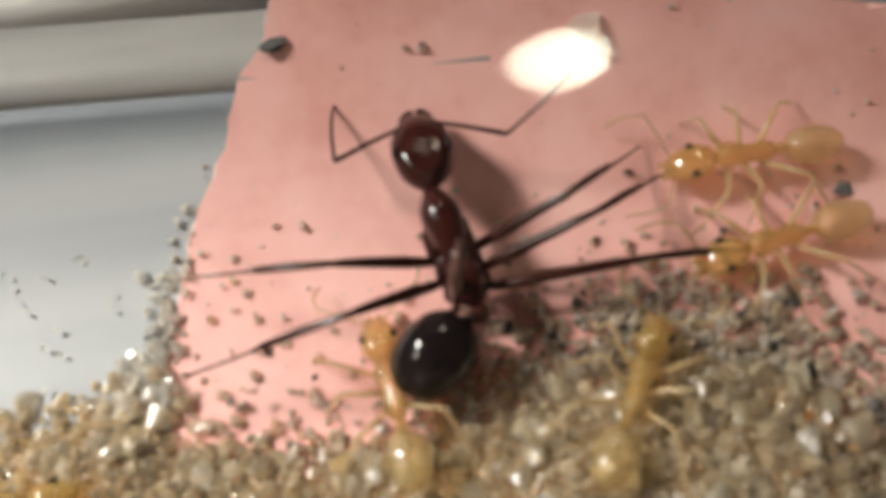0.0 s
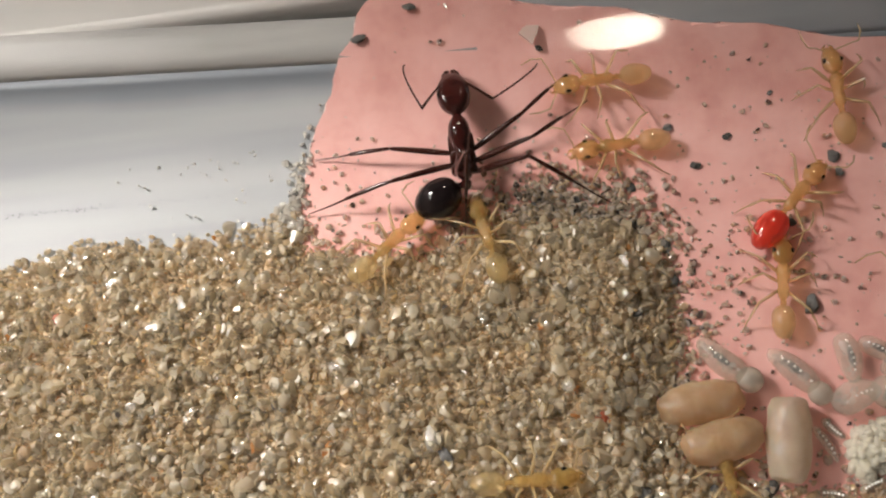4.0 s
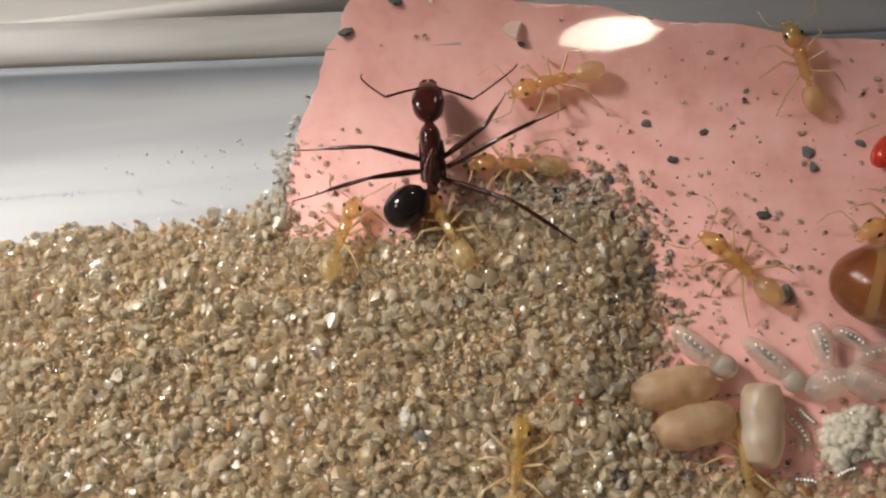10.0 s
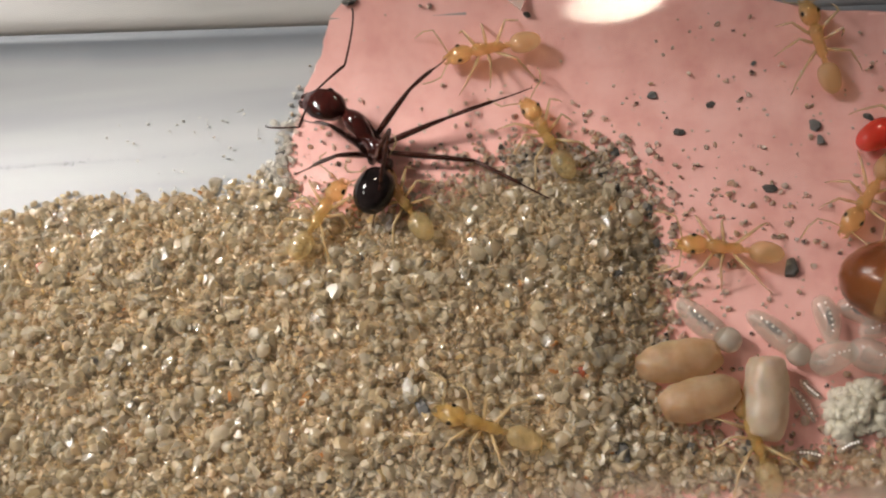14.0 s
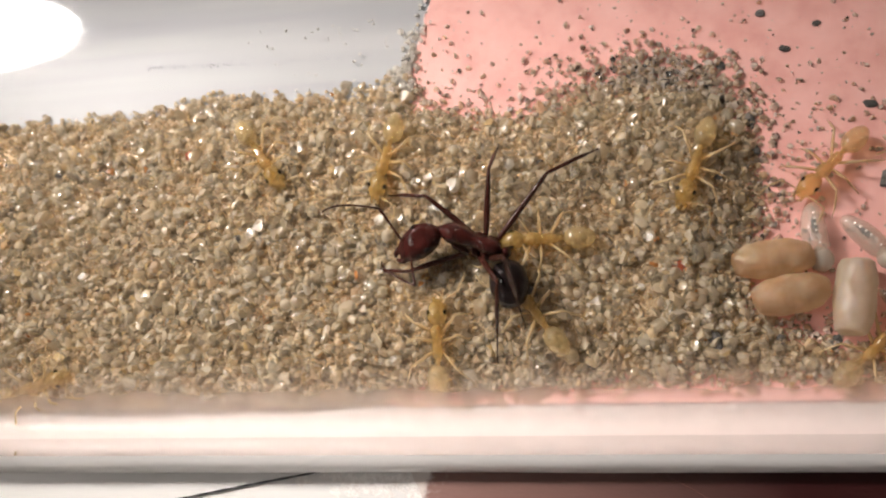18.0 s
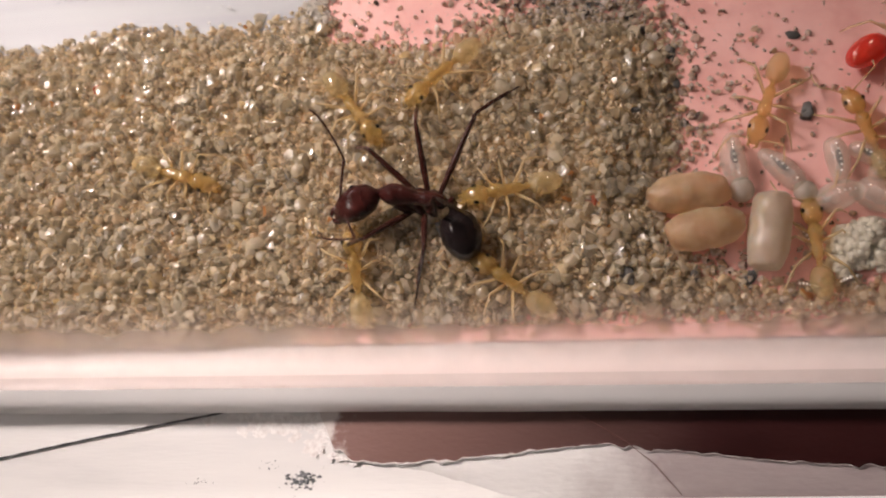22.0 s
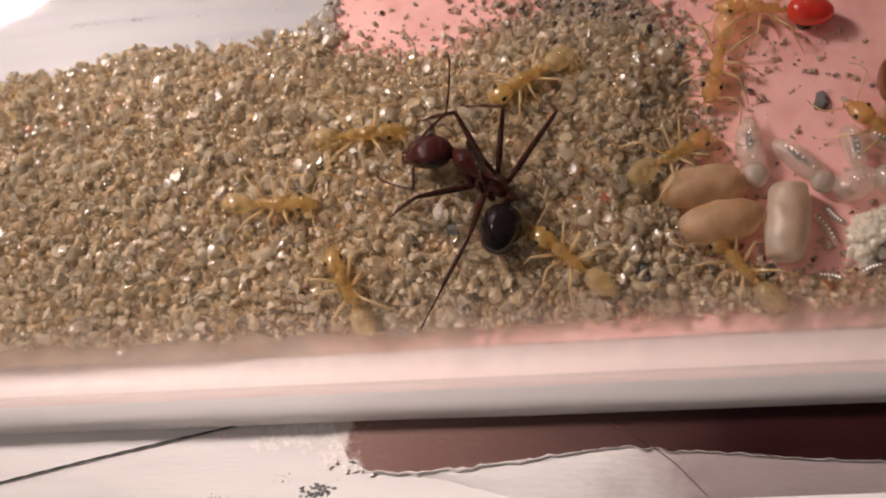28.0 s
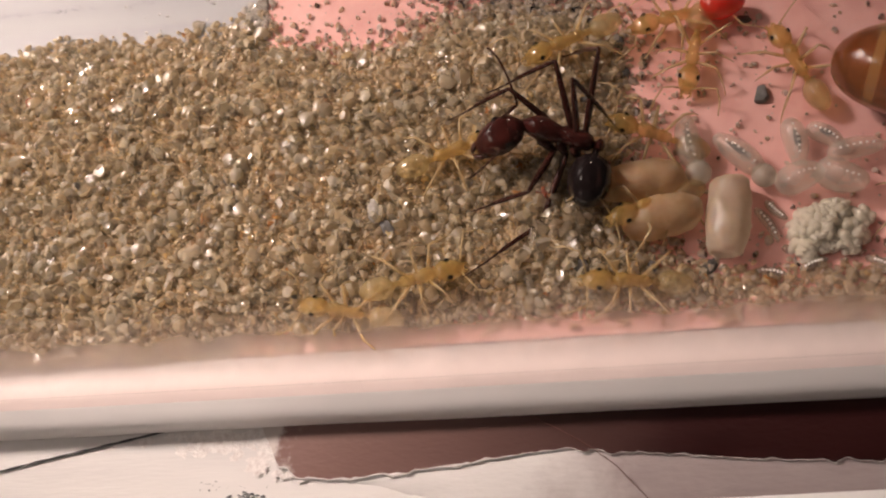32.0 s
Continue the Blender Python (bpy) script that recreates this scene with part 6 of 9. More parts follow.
    walk(dark['L2_a'], [
        (0.0, mm(-0.58, 0.46, -0.72, 3.8, -40.1, 102.6)), (0.5, mm(-0.58, 0.46, -0.72, 2.8, -17.2, 91.7)), (1.0, mm(-0.58, 0.46, -0.72, 3.0, -34.1, 96.3)),
        (1.5, mm(-0.58, 0.46, -0.72, 2.5, -9.5, 86.4)), (2.0, mm(-0.58, 0.46, -0.72, 3.0, -32.6, 91.7)), (2.5, mm(-0.58, 0.46, -0.72, 2.6, -6.3, 85.0)),
        (3.0, mm(-0.58, 0.46, -0.72, 2.9, -26.3, 91.5)), (3.5, mm(-0.58, 0.46, -0.72, 2.7, -13.2, 95.0)), (4.5, mm(-0.58, 0.46, -0.72, 2.6, -19.9, 110.4)),
        (5.5, mm(-0.58, 0.46, -0.72, 2.5, -21.9, 117.2)), (6.0, mm(-0.58, 0.46, -0.72, 2.2, -1.1, 117.1)), (7.0, mm(-0.58, 0.46, -0.72, 2.2, -20.1, 121.6)),
        (8.0, mm(-0.58, 0.46, -0.72, 2.6, -39.5, 121.3)), (9.0, mm(-0.58, 0.46, -0.72, 2.4, -14.9, 105.4)), (10.0, mm(-0.58, 0.46, -0.72, 2.9, -39.7, 111.2)),
        (11.0, mm(-0.58, 0.46, -0.72, 4.1, -51.8, 102.2)), (11.5, mm(-0.58, 0.46, -0.72, 3.2, -34.7, 90.2)), (12.0, mm(-0.58, 0.46, -0.72, 4.9, -57.9, 87.9)),
        (13.0, mm(-0.58, 0.46, -0.72, 4.8, -58.6, 81.2)), (14.0, mm(-0.58, 0.46, -0.72, 5.7, -64.4, 104.7)), (14.5, mm(-0.58, 0.46, -0.72, 5.6, -61.4, 94.1)),
        (15.5, mm(-0.58, 0.46, -0.72, 6.0, -66.3, 110.4)), (16.5, mm(-0.58, 0.46, -0.72, 5.9, -71.0, 129.5)), (17.0, mm(-0.58, 0.46, -0.72, 7.7, -76.7, 124.9)),
        (17.3, mm(-0.58, 0.46, -0.72, 6.9, -74.7, 118.0)), (18.0, mm(-0.58, 0.46, -0.72, 2.5, -49.8, 139.3)), (18.5, mm(-0.58, 0.46, -0.72, 2.7, -49.8, 133.2)),
        (19.0, mm(-0.58, 0.46, -0.72, 2.5, -36.2, 122.7)), (20.0, mm(-0.58, 0.46, -0.72, 3.2, -39.3, 111.2)), (20.5, mm(-0.58, 0.46, -0.72, 3.6, -51.6, 118.6)),
        (21.0, mm(-0.58, 0.46, -0.72, 3.2, -42.6, 106.6)), (22.0, mm(-0.58, 0.46, -0.72, 3.1, -45.7, 106.8)), (23.0, mm(-0.58, 0.46, -0.72, 2.9, -40.2, 102.8)),
        (24.0, mm(-0.58, 0.46, -0.72, 2.8, -40.1, 102.8)), (25.0, mm(-0.58, 0.46, -0.72, 3.0, -41.3, 102.1)), (25.5, mm(-0.58, 0.46, -0.72, 3.4, -52.9, 115.7)),
        (26.0, mm(-0.58, 0.46, -0.72, 3.5, -52.6, 115.4)), (26.2, mm(-0.58, 0.46, -0.72, 3.5, -52.3, 116.1)), (26.5, mm(-0.58, 0.46, -0.72, 3.4, -51.0, 119.6)),
        (26.8, mm(-0.58, 0.46, -0.72, 3.0, -49.3, 124.7)), (27.0, mm(-0.58, 0.46, -0.72, 2.8, -48.1, 127.9)), (27.5, mm(-0.58, 0.46, -0.72, 2.5, -46.1, 131.9)),
        (28.0, mm(-0.58, 0.46, -0.72, 2.4, -37.9, 122.9)), (28.5, mm(-0.58, 0.46, -0.72, 2.4, -16.5, 104.3)), (29.0, mm(-0.58, 0.46, -0.72, 2.9, -27.0, 100.7)),
        (29.5, mm(-0.58, 0.46, -0.72, 2.7, 7.9, 70.5)), (30.0, mm(-0.58, 0.46, -0.72, 3.1, -16.2, 95.0)), (31.0, mm(-0.58, 0.46, -0.72, 3.0, -16.1, 89.2)),
        (31.5, mm(-0.58, 0.46, -0.72, 3.4, -6.7, 77.5)), (32.0, mm(-0.58, 0.46, -0.72, 4.1, 14.5, 87.1)),
    ])
    walk(dark['L2_b'], [
        (0.0, mm(-1.13, 2.92, 1.41, 3.2, 20.9, 83.4)), (0.5, mm(-0.67, 3.61, 0.26, 3.0, 26.3, 79.9)), (1.0, mm(-0.88, 3.18, 1.13, 2.6, 16.7, 82.7)),
        (1.5, mm(-0.37, 3.71, -0.17, 2.6, 19.4, 84.1)), (2.0, mm(-0.66, 3.24, 1.06, 2.6, 14.9, 88.9)), (2.5, mm(-0.30, 3.73, -0.36, 2.7, 16.7, 89.9)),
        (3.0, mm(-0.66, 3.42, 0.74, 2.7, 17.7, 92.0)), (3.5, mm(-0.86, 3.66, 0.03, 2.8, 21.0, 92.7)), (4.5, mm(-1.66, 3.37, 0.40, 2.6, 17.0, 104.2)),
        (5.5, mm(-1.98, 3.18, 0.51, 2.5, 15.4, 110.8)), (6.0, mm(-2.08, 3.40, -0.66, 2.4, 10.9, 106.8)), (7.0, mm(-2.21, 3.10, 0.41, 2.4, 15.1, 107.4)),
        (8.0, mm(-1.90, 2.64, 1.38, 2.3, 6.8, 108.3)), (9.0, mm(-1.43, 3.53, 0.13, 2.6, 22.1, 93.9)), (10.0, mm(-1.50, 2.83, 1.39, 2.7, 25.4, 90.5)),
        (11.0, mm(-1.01, 2.46, 1.87, 2.9, 29.2, 82.0)), (11.5, mm(-0.59, 3.17, 1.16, 3.2, 41.0, 69.4)), (12.0, mm(-0.52, 2.21, 2.08, 2.9, 33.9, 67.9)),
        (13.0, mm(-0.32, 2.16, 2.10, 2.4, 40.4, 49.1)), (14.0, mm(-0.94, 1.84, 2.26, 2.7, 51.3, 42.8)), (14.5, mm(-0.69, 2.04, 2.18, 3.2, 60.6, 38.5)),
        (15.5, mm(-1.04, 1.70, 2.30, 3.6, 59.1, 45.8)), (16.5, mm(-1.26, 1.29, 2.40, 4.1, 62.1, 49.1)), (17.0, mm(-1.02, 1.08, 2.49, 5.5, 65.2, 79.0)),
        (17.3, mm(-0.99, 1.23, 2.46, 5.0, 64.2, 91.7)), (18.0, mm(-2.20, 1.85, 1.80, 3.7, 46.4, 106.8)), (18.5, mm(-2.04, 2.01, 1.80, 3.6, 46.9, 104.4)),
        (19.0, mm(-2.02, 2.70, 1.23, 3.2, 42.1, 94.7)), (20.0, mm(-1.50, 2.84, 1.37, 3.6, 44.9, 72.0)), (20.5, mm(-1.56, 2.26, 1.87, 4.0, 50.7, 80.8)),
        (21.0, mm(-1.28, 2.79, 1.51, 4.4, 57.1, 75.3)), (22.0, mm(-1.25, 2.66, 1.64, 4.3, 59.8, 74.1)), (23.0, mm(-1.14, 2.92, 1.41, 4.3, 62.1, 64.7)),
        (24.0, mm(-1.14, 2.92, 1.40, 3.7, 59.7, 60.9)), (25.0, mm(-1.10, 2.88, 1.46, 3.2, 53.9, 58.3)), (25.5, mm(-1.44, 2.25, 1.91, 3.2, 53.3, 60.0)),
        (26.0, mm(-1.44, 2.27, 1.90, 3.5, 52.6, 65.0)), (26.2, mm(-1.47, 2.27, 1.89, 3.6, 51.7, 69.5)), (26.5, mm(-1.60, 2.26, 1.85, 3.7, 49.6, 77.6)),
        (26.8, mm(-1.81, 2.23, 1.78, 3.7, 48.9, 84.9)), (27.0, mm(-1.93, 2.20, 1.74, 3.5, 47.3, 89.8)), (27.5, mm(-2.11, 2.16, 1.66, 3.4, 44.6, 95.6)),
        (28.0, mm(-2.00, 2.65, 1.31, 2.3, 11.8, 101.2)), (28.5, mm(-1.36, 3.53, 0.22, 2.6, 22.4, 91.9)), (29.0, mm(-1.13, 3.35, 0.78, 2.8, 25.5, 74.4)),
        (29.5, mm(0.51, 3.54, -1.17, 2.7, 5.7, 74.3)), (30.0, mm(-0.86, 3.62, 0.20, 2.6, 25.0, 52.5)), (31.0, mm(-0.54, 3.63, 0.20, 2.8, 26.5, 59.3)),
        (31.5, mm(0.13, 3.66, -0.33, 3.3, 17.6, 63.3)), (32.0, mm(-0.42, 3.65, -1.55, 3.7, -19.7, 58.9)),
    ])
    walk(dark['L3_a'], [
        (0.0, mm(-1.10, 0.46, -0.72, -28.8, -83.9, -75.0)), (0.5, mm(-1.10, 0.46, -0.72, -23.1, -83.5, -87.1)), (1.0, mm(-1.10, 0.46, -0.72, -14.6, -80.9, -99.1)),
        (1.5, mm(-1.10, 0.46, -0.72, -12.0, -78.6, -98.2)), (2.0, mm(-1.10, 0.46, -0.72, -8.7, -74.0, -97.9)), (2.5, mm(-1.10, 0.46, -0.72, -7.9, -71.5, -98.5)),
        (3.0, mm(-1.10, 0.46, -0.72, -8.3, -72.4, -98.4)), (3.5, mm(-1.10, 0.46, -0.72, -9.4, -74.7, -99.3)), (4.5, mm(-1.10, 0.46, -0.72, -13.1, -80.1, -108.7)),
        (5.5, mm(-1.10, 0.46, -0.72, -13.5, -82.3, -122.7)), (6.0, mm(-1.10, 0.46, -0.72, -13.9, -82.3, -118.5)), (7.0, mm(-1.10, 0.46, -0.72, -15.5, -82.4, -106.4)),
        (8.0, mm(-1.10, 0.46, -0.72, -14.9, -80.8, -85.7)), (9.0, mm(-1.10, 0.46, -0.72, -11.6, -77.9, -78.5)), (10.0, mm(-1.10, 0.46, -0.72, -11.1, -77.5, -85.0)),
        (11.0, mm(-1.10, 0.46, -0.72, -13.8, -79.1, -73.5)), (11.5, mm(-1.10, 0.46, -0.72, -12.9, -78.3, -80.1)), (12.0, mm(-1.10, 0.46, -0.72, -10.7, -76.5, -96.2)),
        (13.0, mm(-1.10, 0.46, -0.72, -6.9, -73.2, -120.7)), (14.0, mm(-1.10, 0.46, -0.72, -6.6, -71.1, -118.6)), (14.5, mm(-1.10, 0.46, -0.72, -6.7, -70.5, -118.0)),
        (15.5, mm(-1.10, 0.46, -0.72, -3.4, -72.7, -154.6)), (16.5, mm(-1.10, 0.46, -0.72, 1.5, -70.6, 167.8)), (17.0, mm(-1.10, 0.46, -0.72, 3.1, -72.7, 154.4)),
        (17.3, mm(-1.10, 0.46, -0.72, 3.5, -71.6, 147.1)), (18.0, mm(-1.10, 0.46, -0.72, 2.6, -70.9, 158.3)), (18.5, mm(-1.10, 0.46, -0.72, 1.9, -69.8, 163.5)),
        (19.0, mm(-1.10, 0.46, -0.72, 1.3, -68.6, 167.3)), (20.0, mm(-1.10, 0.46, -0.72, 19.0, -83.8, 113.2)), (20.5, mm(-1.10, 0.46, -0.72, 18.3, -84.1, 116.0)),
        (21.0, mm(-1.10, 0.46, -0.72, 15.3, -84.1, 126.6)), (22.0, mm(-1.10, 0.46, -0.72, 8.7, -83.8, 147.2)), (23.0, mm(-1.10, 0.46, -0.72, 5.0, -83.8, 161.4)),
        (24.0, mm(-1.10, 0.46, -0.72, 1.6, -83.3, 173.6)), (25.0, mm(-1.10, 0.46, -0.72, 6.7, -75.0, 125.2)), (25.5, mm(-1.10, 0.46, -0.72, 4.7, -69.8, 130.5)),
        (26.0, mm(-1.10, 0.46, -0.72, 6.2, -76.5, 137.3)), (26.2, mm(-1.10, 0.46, -0.72, 8.1, -82.2, 145.3)), (26.5, mm(-1.10, 0.46, -0.72, -54.3, -87.4, -67.0)),
        (26.8, mm(-1.10, 0.46, -0.72, -7.7, -77.7, -34.3)), (27.0, mm(-1.10, 0.46, -0.72, -4.1, -71.7, -28.6)), (27.5, mm(-1.10, 0.46, -0.72, -2.5, -64.6, -23.8)),
        (28.0, mm(-1.10, 0.46, -0.72, -2.2, -64.8, -22.3)), (28.5, mm(-1.10, 0.46, -0.72, -3.3, -63.4, -34.4)), (29.0, mm(-1.10, 0.46, -0.72, -5.2, -63.6, -58.8)),
        (29.5, mm(-1.10, 0.46, -0.72, -6.5, -65.1, -72.7)), (30.0, mm(-1.10, 0.46, -0.72, -7.6, -70.9, -48.6)), (31.0, mm(-1.10, 0.46, -0.72, -6.6, -77.0, -24.0)),
        (31.5, mm(-1.10, 0.46, -0.72, -4.5, -53.5, -45.8)), (32.0, mm(-1.10, 0.46, -0.72, -6.5, -55.5, -62.2)),
    ])
    walk(dark['L3_b'], [
        (0.0, mm(-0.99, 0.06, 3.16, 5.4, 69.8, 146.4)), (0.5, mm(-1.08, 0.02, 3.16, 2.7, 63.6, 155.9)), (1.0, mm(-1.20, -0.15, 3.13, 2.2, 63.0, 158.7)),
        (1.5, mm(-1.21, -0.30, 3.10, 2.3, 60.8, 155.2)), (2.0, mm(-1.25, -0.61, 3.03, 2.3, 55.4, 150.2)), (2.5, mm(-1.28, -0.76, 2.98, 2.4, 52.6, 148.5)),
        (3.0, mm(-1.27, -0.71, 3.00, 2.2, 52.6, 151.1)), (3.5, mm(-1.27, -0.55, 3.04, 1.8, 53.2, 156.9)), (4.5, mm(-1.31, -0.17, 3.12, 0.6, 53.6, 172.9)),
        (5.5, mm(-1.38, 0.02, 3.14, -0.1, 53.2, -178.5)), (6.0, mm(-1.35, -0.00, 3.14, -0.2, 53.3, -177.6)), (7.0, mm(-1.25, -0.04, 3.15, -0.4, 53.6, -175.2)),
        (8.0, mm(-1.05, -0.16, 3.13, 0.5, 53.1, 173.6)), (9.0, mm(-0.94, -0.34, 3.09, 1.2, 49.6, 162.8)), (10.0, mm(-1.03, -0.38, 3.09, 1.3, 49.9, 160.1)),
        (11.0, mm(-0.89, -0.25, 3.11, 1.8, 50.9, 156.2)), (11.5, mm(-0.96, -0.32, 3.10, 2.1, 50.0, 151.0)), (12.0, mm(-1.20, -0.45, 3.07, 2.6, 47.8, 139.3)),
        (13.0, mm(-1.68, -0.51, 3.01, 3.0, 44.5, 122.8)), (14.0, mm(-1.70, -0.65, 2.97, 3.0, 41.9, 124.4)), (14.5, mm(-1.71, -0.69, 2.96, 3.0, 41.1, 125.3)),
        (15.5, mm(-2.15, -0.04, 3.00, 3.8, 49.6, 117.5)), (16.5, mm(-2.37, 0.73, 2.96, 4.6, 56.5, 112.4)), (17.0, mm(-2.15, 0.96, 3.00, 4.2, 60.1, 123.3)),
        (17.3, mm(-2.13, 1.13, 2.98, 3.5, 60.4, 131.3)), (18.0, mm(-2.29, 0.93, 2.97, 4.2, 59.0, 128.2)), (18.5, mm(-2.39, 0.84, 2.94, 4.2, 58.3, 120.6)),
        (19.0, mm(-2.49, 0.77, 2.91, 4.2, 57.2, 113.8)), (20.0, mm(-1.27, 0.85, 3.16, 0.1, 65.7, 179.1)), (20.5, mm(-1.28, 0.82, 3.16, -0.0, 65.9, -179.9)),
        (21.0, mm(-1.34, 0.78, 3.16, -0.3, 66.0, -177.7)), (22.0, mm(-1.46, 0.69, 3.16, -0.6, 65.8, -174.8)), (23.0, mm(-1.50, 0.59, 3.16, 0.2, 65.7, 178.4)),
        (24.0, mm(-1.55, 0.51, 3.15, 0.8, 65.4, 171.7)), (25.0, mm(-1.68, 1.28, 3.05, -3.9, 63.5, -133.9)), (25.5, mm(-1.98, 1.49, 2.94, -4.3, 60.4, -117.3)),
        (26.0, mm(-1.77, 1.08, 3.07, -5.1, 64.7, -119.3)), (26.2, mm(-1.53, 0.76, 3.14, -5.7, 67.6, -123.8)), (26.5, mm(-1.03, 0.30, 3.18, -5.7, 70.7, -136.6)),
        (26.8, mm(-0.41, -0.01, 3.09, -3.5, 69.8, -153.3)), (27.0, mm(-0.03, -0.13, 2.98, -2.2, 68.0, -162.1)), (27.5, mm(0.43, -0.21, 2.80, -1.1, 64.3, -170.0)),
        (28.0, mm(0.44, -0.17, 2.81, -0.8, 64.6, -171.8)), (28.5, mm(0.34, -0.53, 2.77, 0.6, 62.6, 174.2)), (29.0, mm(-0.20, -1.02, 2.77, 2.7, 60.2, 151.2)),
        (29.5, mm(-0.61, -1.11, 2.82, 3.8, 59.4, 140.1)), (30.0, mm(-0.26, -0.50, 2.97, 1.5, 65.1, 169.0)), (31.0, mm(-0.30, 0.10, 3.08, -4.3, 70.1, -153.7)),
        (31.5, mm(0.52, -1.20, 2.41, -0.5, 55.9, -176.2)), (32.0, mm(-0.07, -1.49, 2.49, 0.2, 55.6, 178.6)),
    ])
    walk(dark['R1_a'], [
        (0.0, mm(-0.02, -0.46, -0.72, -3.6, -33.6, -91.6)), (0.5, mm(-0.02, -0.46, -0.72, -3.2, -31.7, -92.0)), (1.0, mm(-0.02, -0.46, -0.72, -3.1, -36.2, -92.3)),
        (1.5, mm(-0.02, -0.46, -0.72, -2.9, -31.6, -88.0)), (2.0, mm(-0.02, -0.46, -0.72, -2.6, -19.1, -76.9)), (2.5, mm(-0.02, -0.46, -0.72, -3.0, -31.0, -76.1)),
        (3.0, mm(-0.02, -0.46, -0.72, -3.0, -30.6, -77.2)), (3.5, mm(-0.02, -0.46, -0.72, -2.7, -24.1, -71.5)), (4.5, mm(-0.02, -0.46, -0.72, -2.3, -11.6, -60.7)),
        (5.5, mm(-0.02, -0.46, -0.72, -2.2, -12.1, -56.2)), (6.0, mm(-0.02, -0.46, -0.72, -2.3, -22.2, -58.7)), (7.0, mm(-0.02, -0.46, -0.72, -1.9, 0.2, -50.5)),
        (8.0, mm(-0.02, -0.46, -0.72, -1.9, -4.0, -52.0)), (9.0, mm(-0.02, -0.46, -0.72, -1.9, -14.5, -51.0)), (10.0, mm(-0.02, -0.46, -0.72, -3.0, -39.2, -74.1)),
        (11.0, mm(-0.02, -0.46, -0.72, -3.5, -44.0, -70.1)), (11.5, mm(-0.02, -0.46, -0.72, -2.5, -15.8, -66.0)), (12.0, mm(-0.02, -0.46, -0.72, -4.0, -49.4, -84.4)),
        (13.0, mm(-0.02, -0.46, -0.72, -3.7, -48.2, -99.8)), (14.0, mm(-0.02, -0.46, -0.72, -3.3, -38.5, -87.4)), (14.5, mm(-0.02, -0.46, -0.72, -3.5, -39.7, -79.4)),
        (15.5, mm(-0.02, -0.46, -0.72, -2.4, -19.9, -54.9)), (16.5, mm(-0.02, -0.46, -0.72, -1.9, -20.0, -39.8)), (17.0, mm(-0.02, -0.46, -0.72, -1.7, -28.7, -37.0)),
        (17.3, mm(-0.02, -0.46, -0.72, -1.0, -20.2, -25.1)), (18.0, mm(-0.02, -0.46, -0.72, -0.8, -18.0, -16.4)), (18.5, mm(-0.02, -0.46, -0.72, -1.0, -18.9, -21.9)),
        (19.0, mm(-0.02, -0.46, -0.72, -0.9, -19.4, -20.5)), (20.0, mm(-0.02, -0.46, -0.72, -0.8, -19.8, -15.9)), (20.5, mm(-0.02, -0.46, -0.72, -1.1, -21.3, -23.1)),
        (21.0, mm(-0.02, -0.46, -0.72, -0.9, -20.4, -20.2)), (22.0, mm(-0.02, -0.46, -0.72, -1.3, -21.5, -30.9)), (23.0, mm(-0.02, -0.46, -0.72, -1.3, -21.1, -30.6)),
        (24.0, mm(-0.02, -0.46, -0.72, -1.3, -21.4, -32.5)), (25.0, mm(-0.02, -0.46, -0.72, -1.3, -20.7, -32.3)), (25.5, mm(-0.02, -0.46, -0.72, -1.5, -21.8, -35.4)),
        (26.0, mm(-0.02, -0.46, -0.72, -1.5, -22.3, -34.4)), (26.2, mm(-0.02, -0.46, -0.72, -1.5, -22.7, -33.0)), (26.5, mm(-0.02, -0.46, -0.72, -1.4, -23.4, -29.6)),
        (26.8, mm(-0.02, -0.46, -0.72, -1.2, -24.2, -25.3)), (27.0, mm(-0.02, -0.46, -0.72, -1.0, -24.7, -22.7)), (27.5, mm(-0.02, -0.46, -0.72, -0.9, -25.3, -19.6)),
        (28.0, mm(-0.02, -0.46, -0.72, -0.8, -24.7, -18.6)), (28.5, mm(-0.02, -0.46, -0.72, -1.1, -25.3, -23.4)), (29.0, mm(-0.02, -0.46, -0.72, -1.9, -53.8, -23.7)),
        (29.5, mm(-0.02, -0.46, -0.72, -1.4, -23.4, -26.4)), (30.0, mm(-0.02, -0.46, -0.72, -1.2, 3.2, -24.5)), (31.0, mm(-0.02, -0.46, -0.72, -0.8, -21.5, -15.1)),
        (31.5, mm(-0.02, -0.46, -0.72, -0.9, -20.5, -13.5)), (32.0, mm(-0.02, -0.46, -0.72, -1.0, -30.3, -12.5)),
    ])
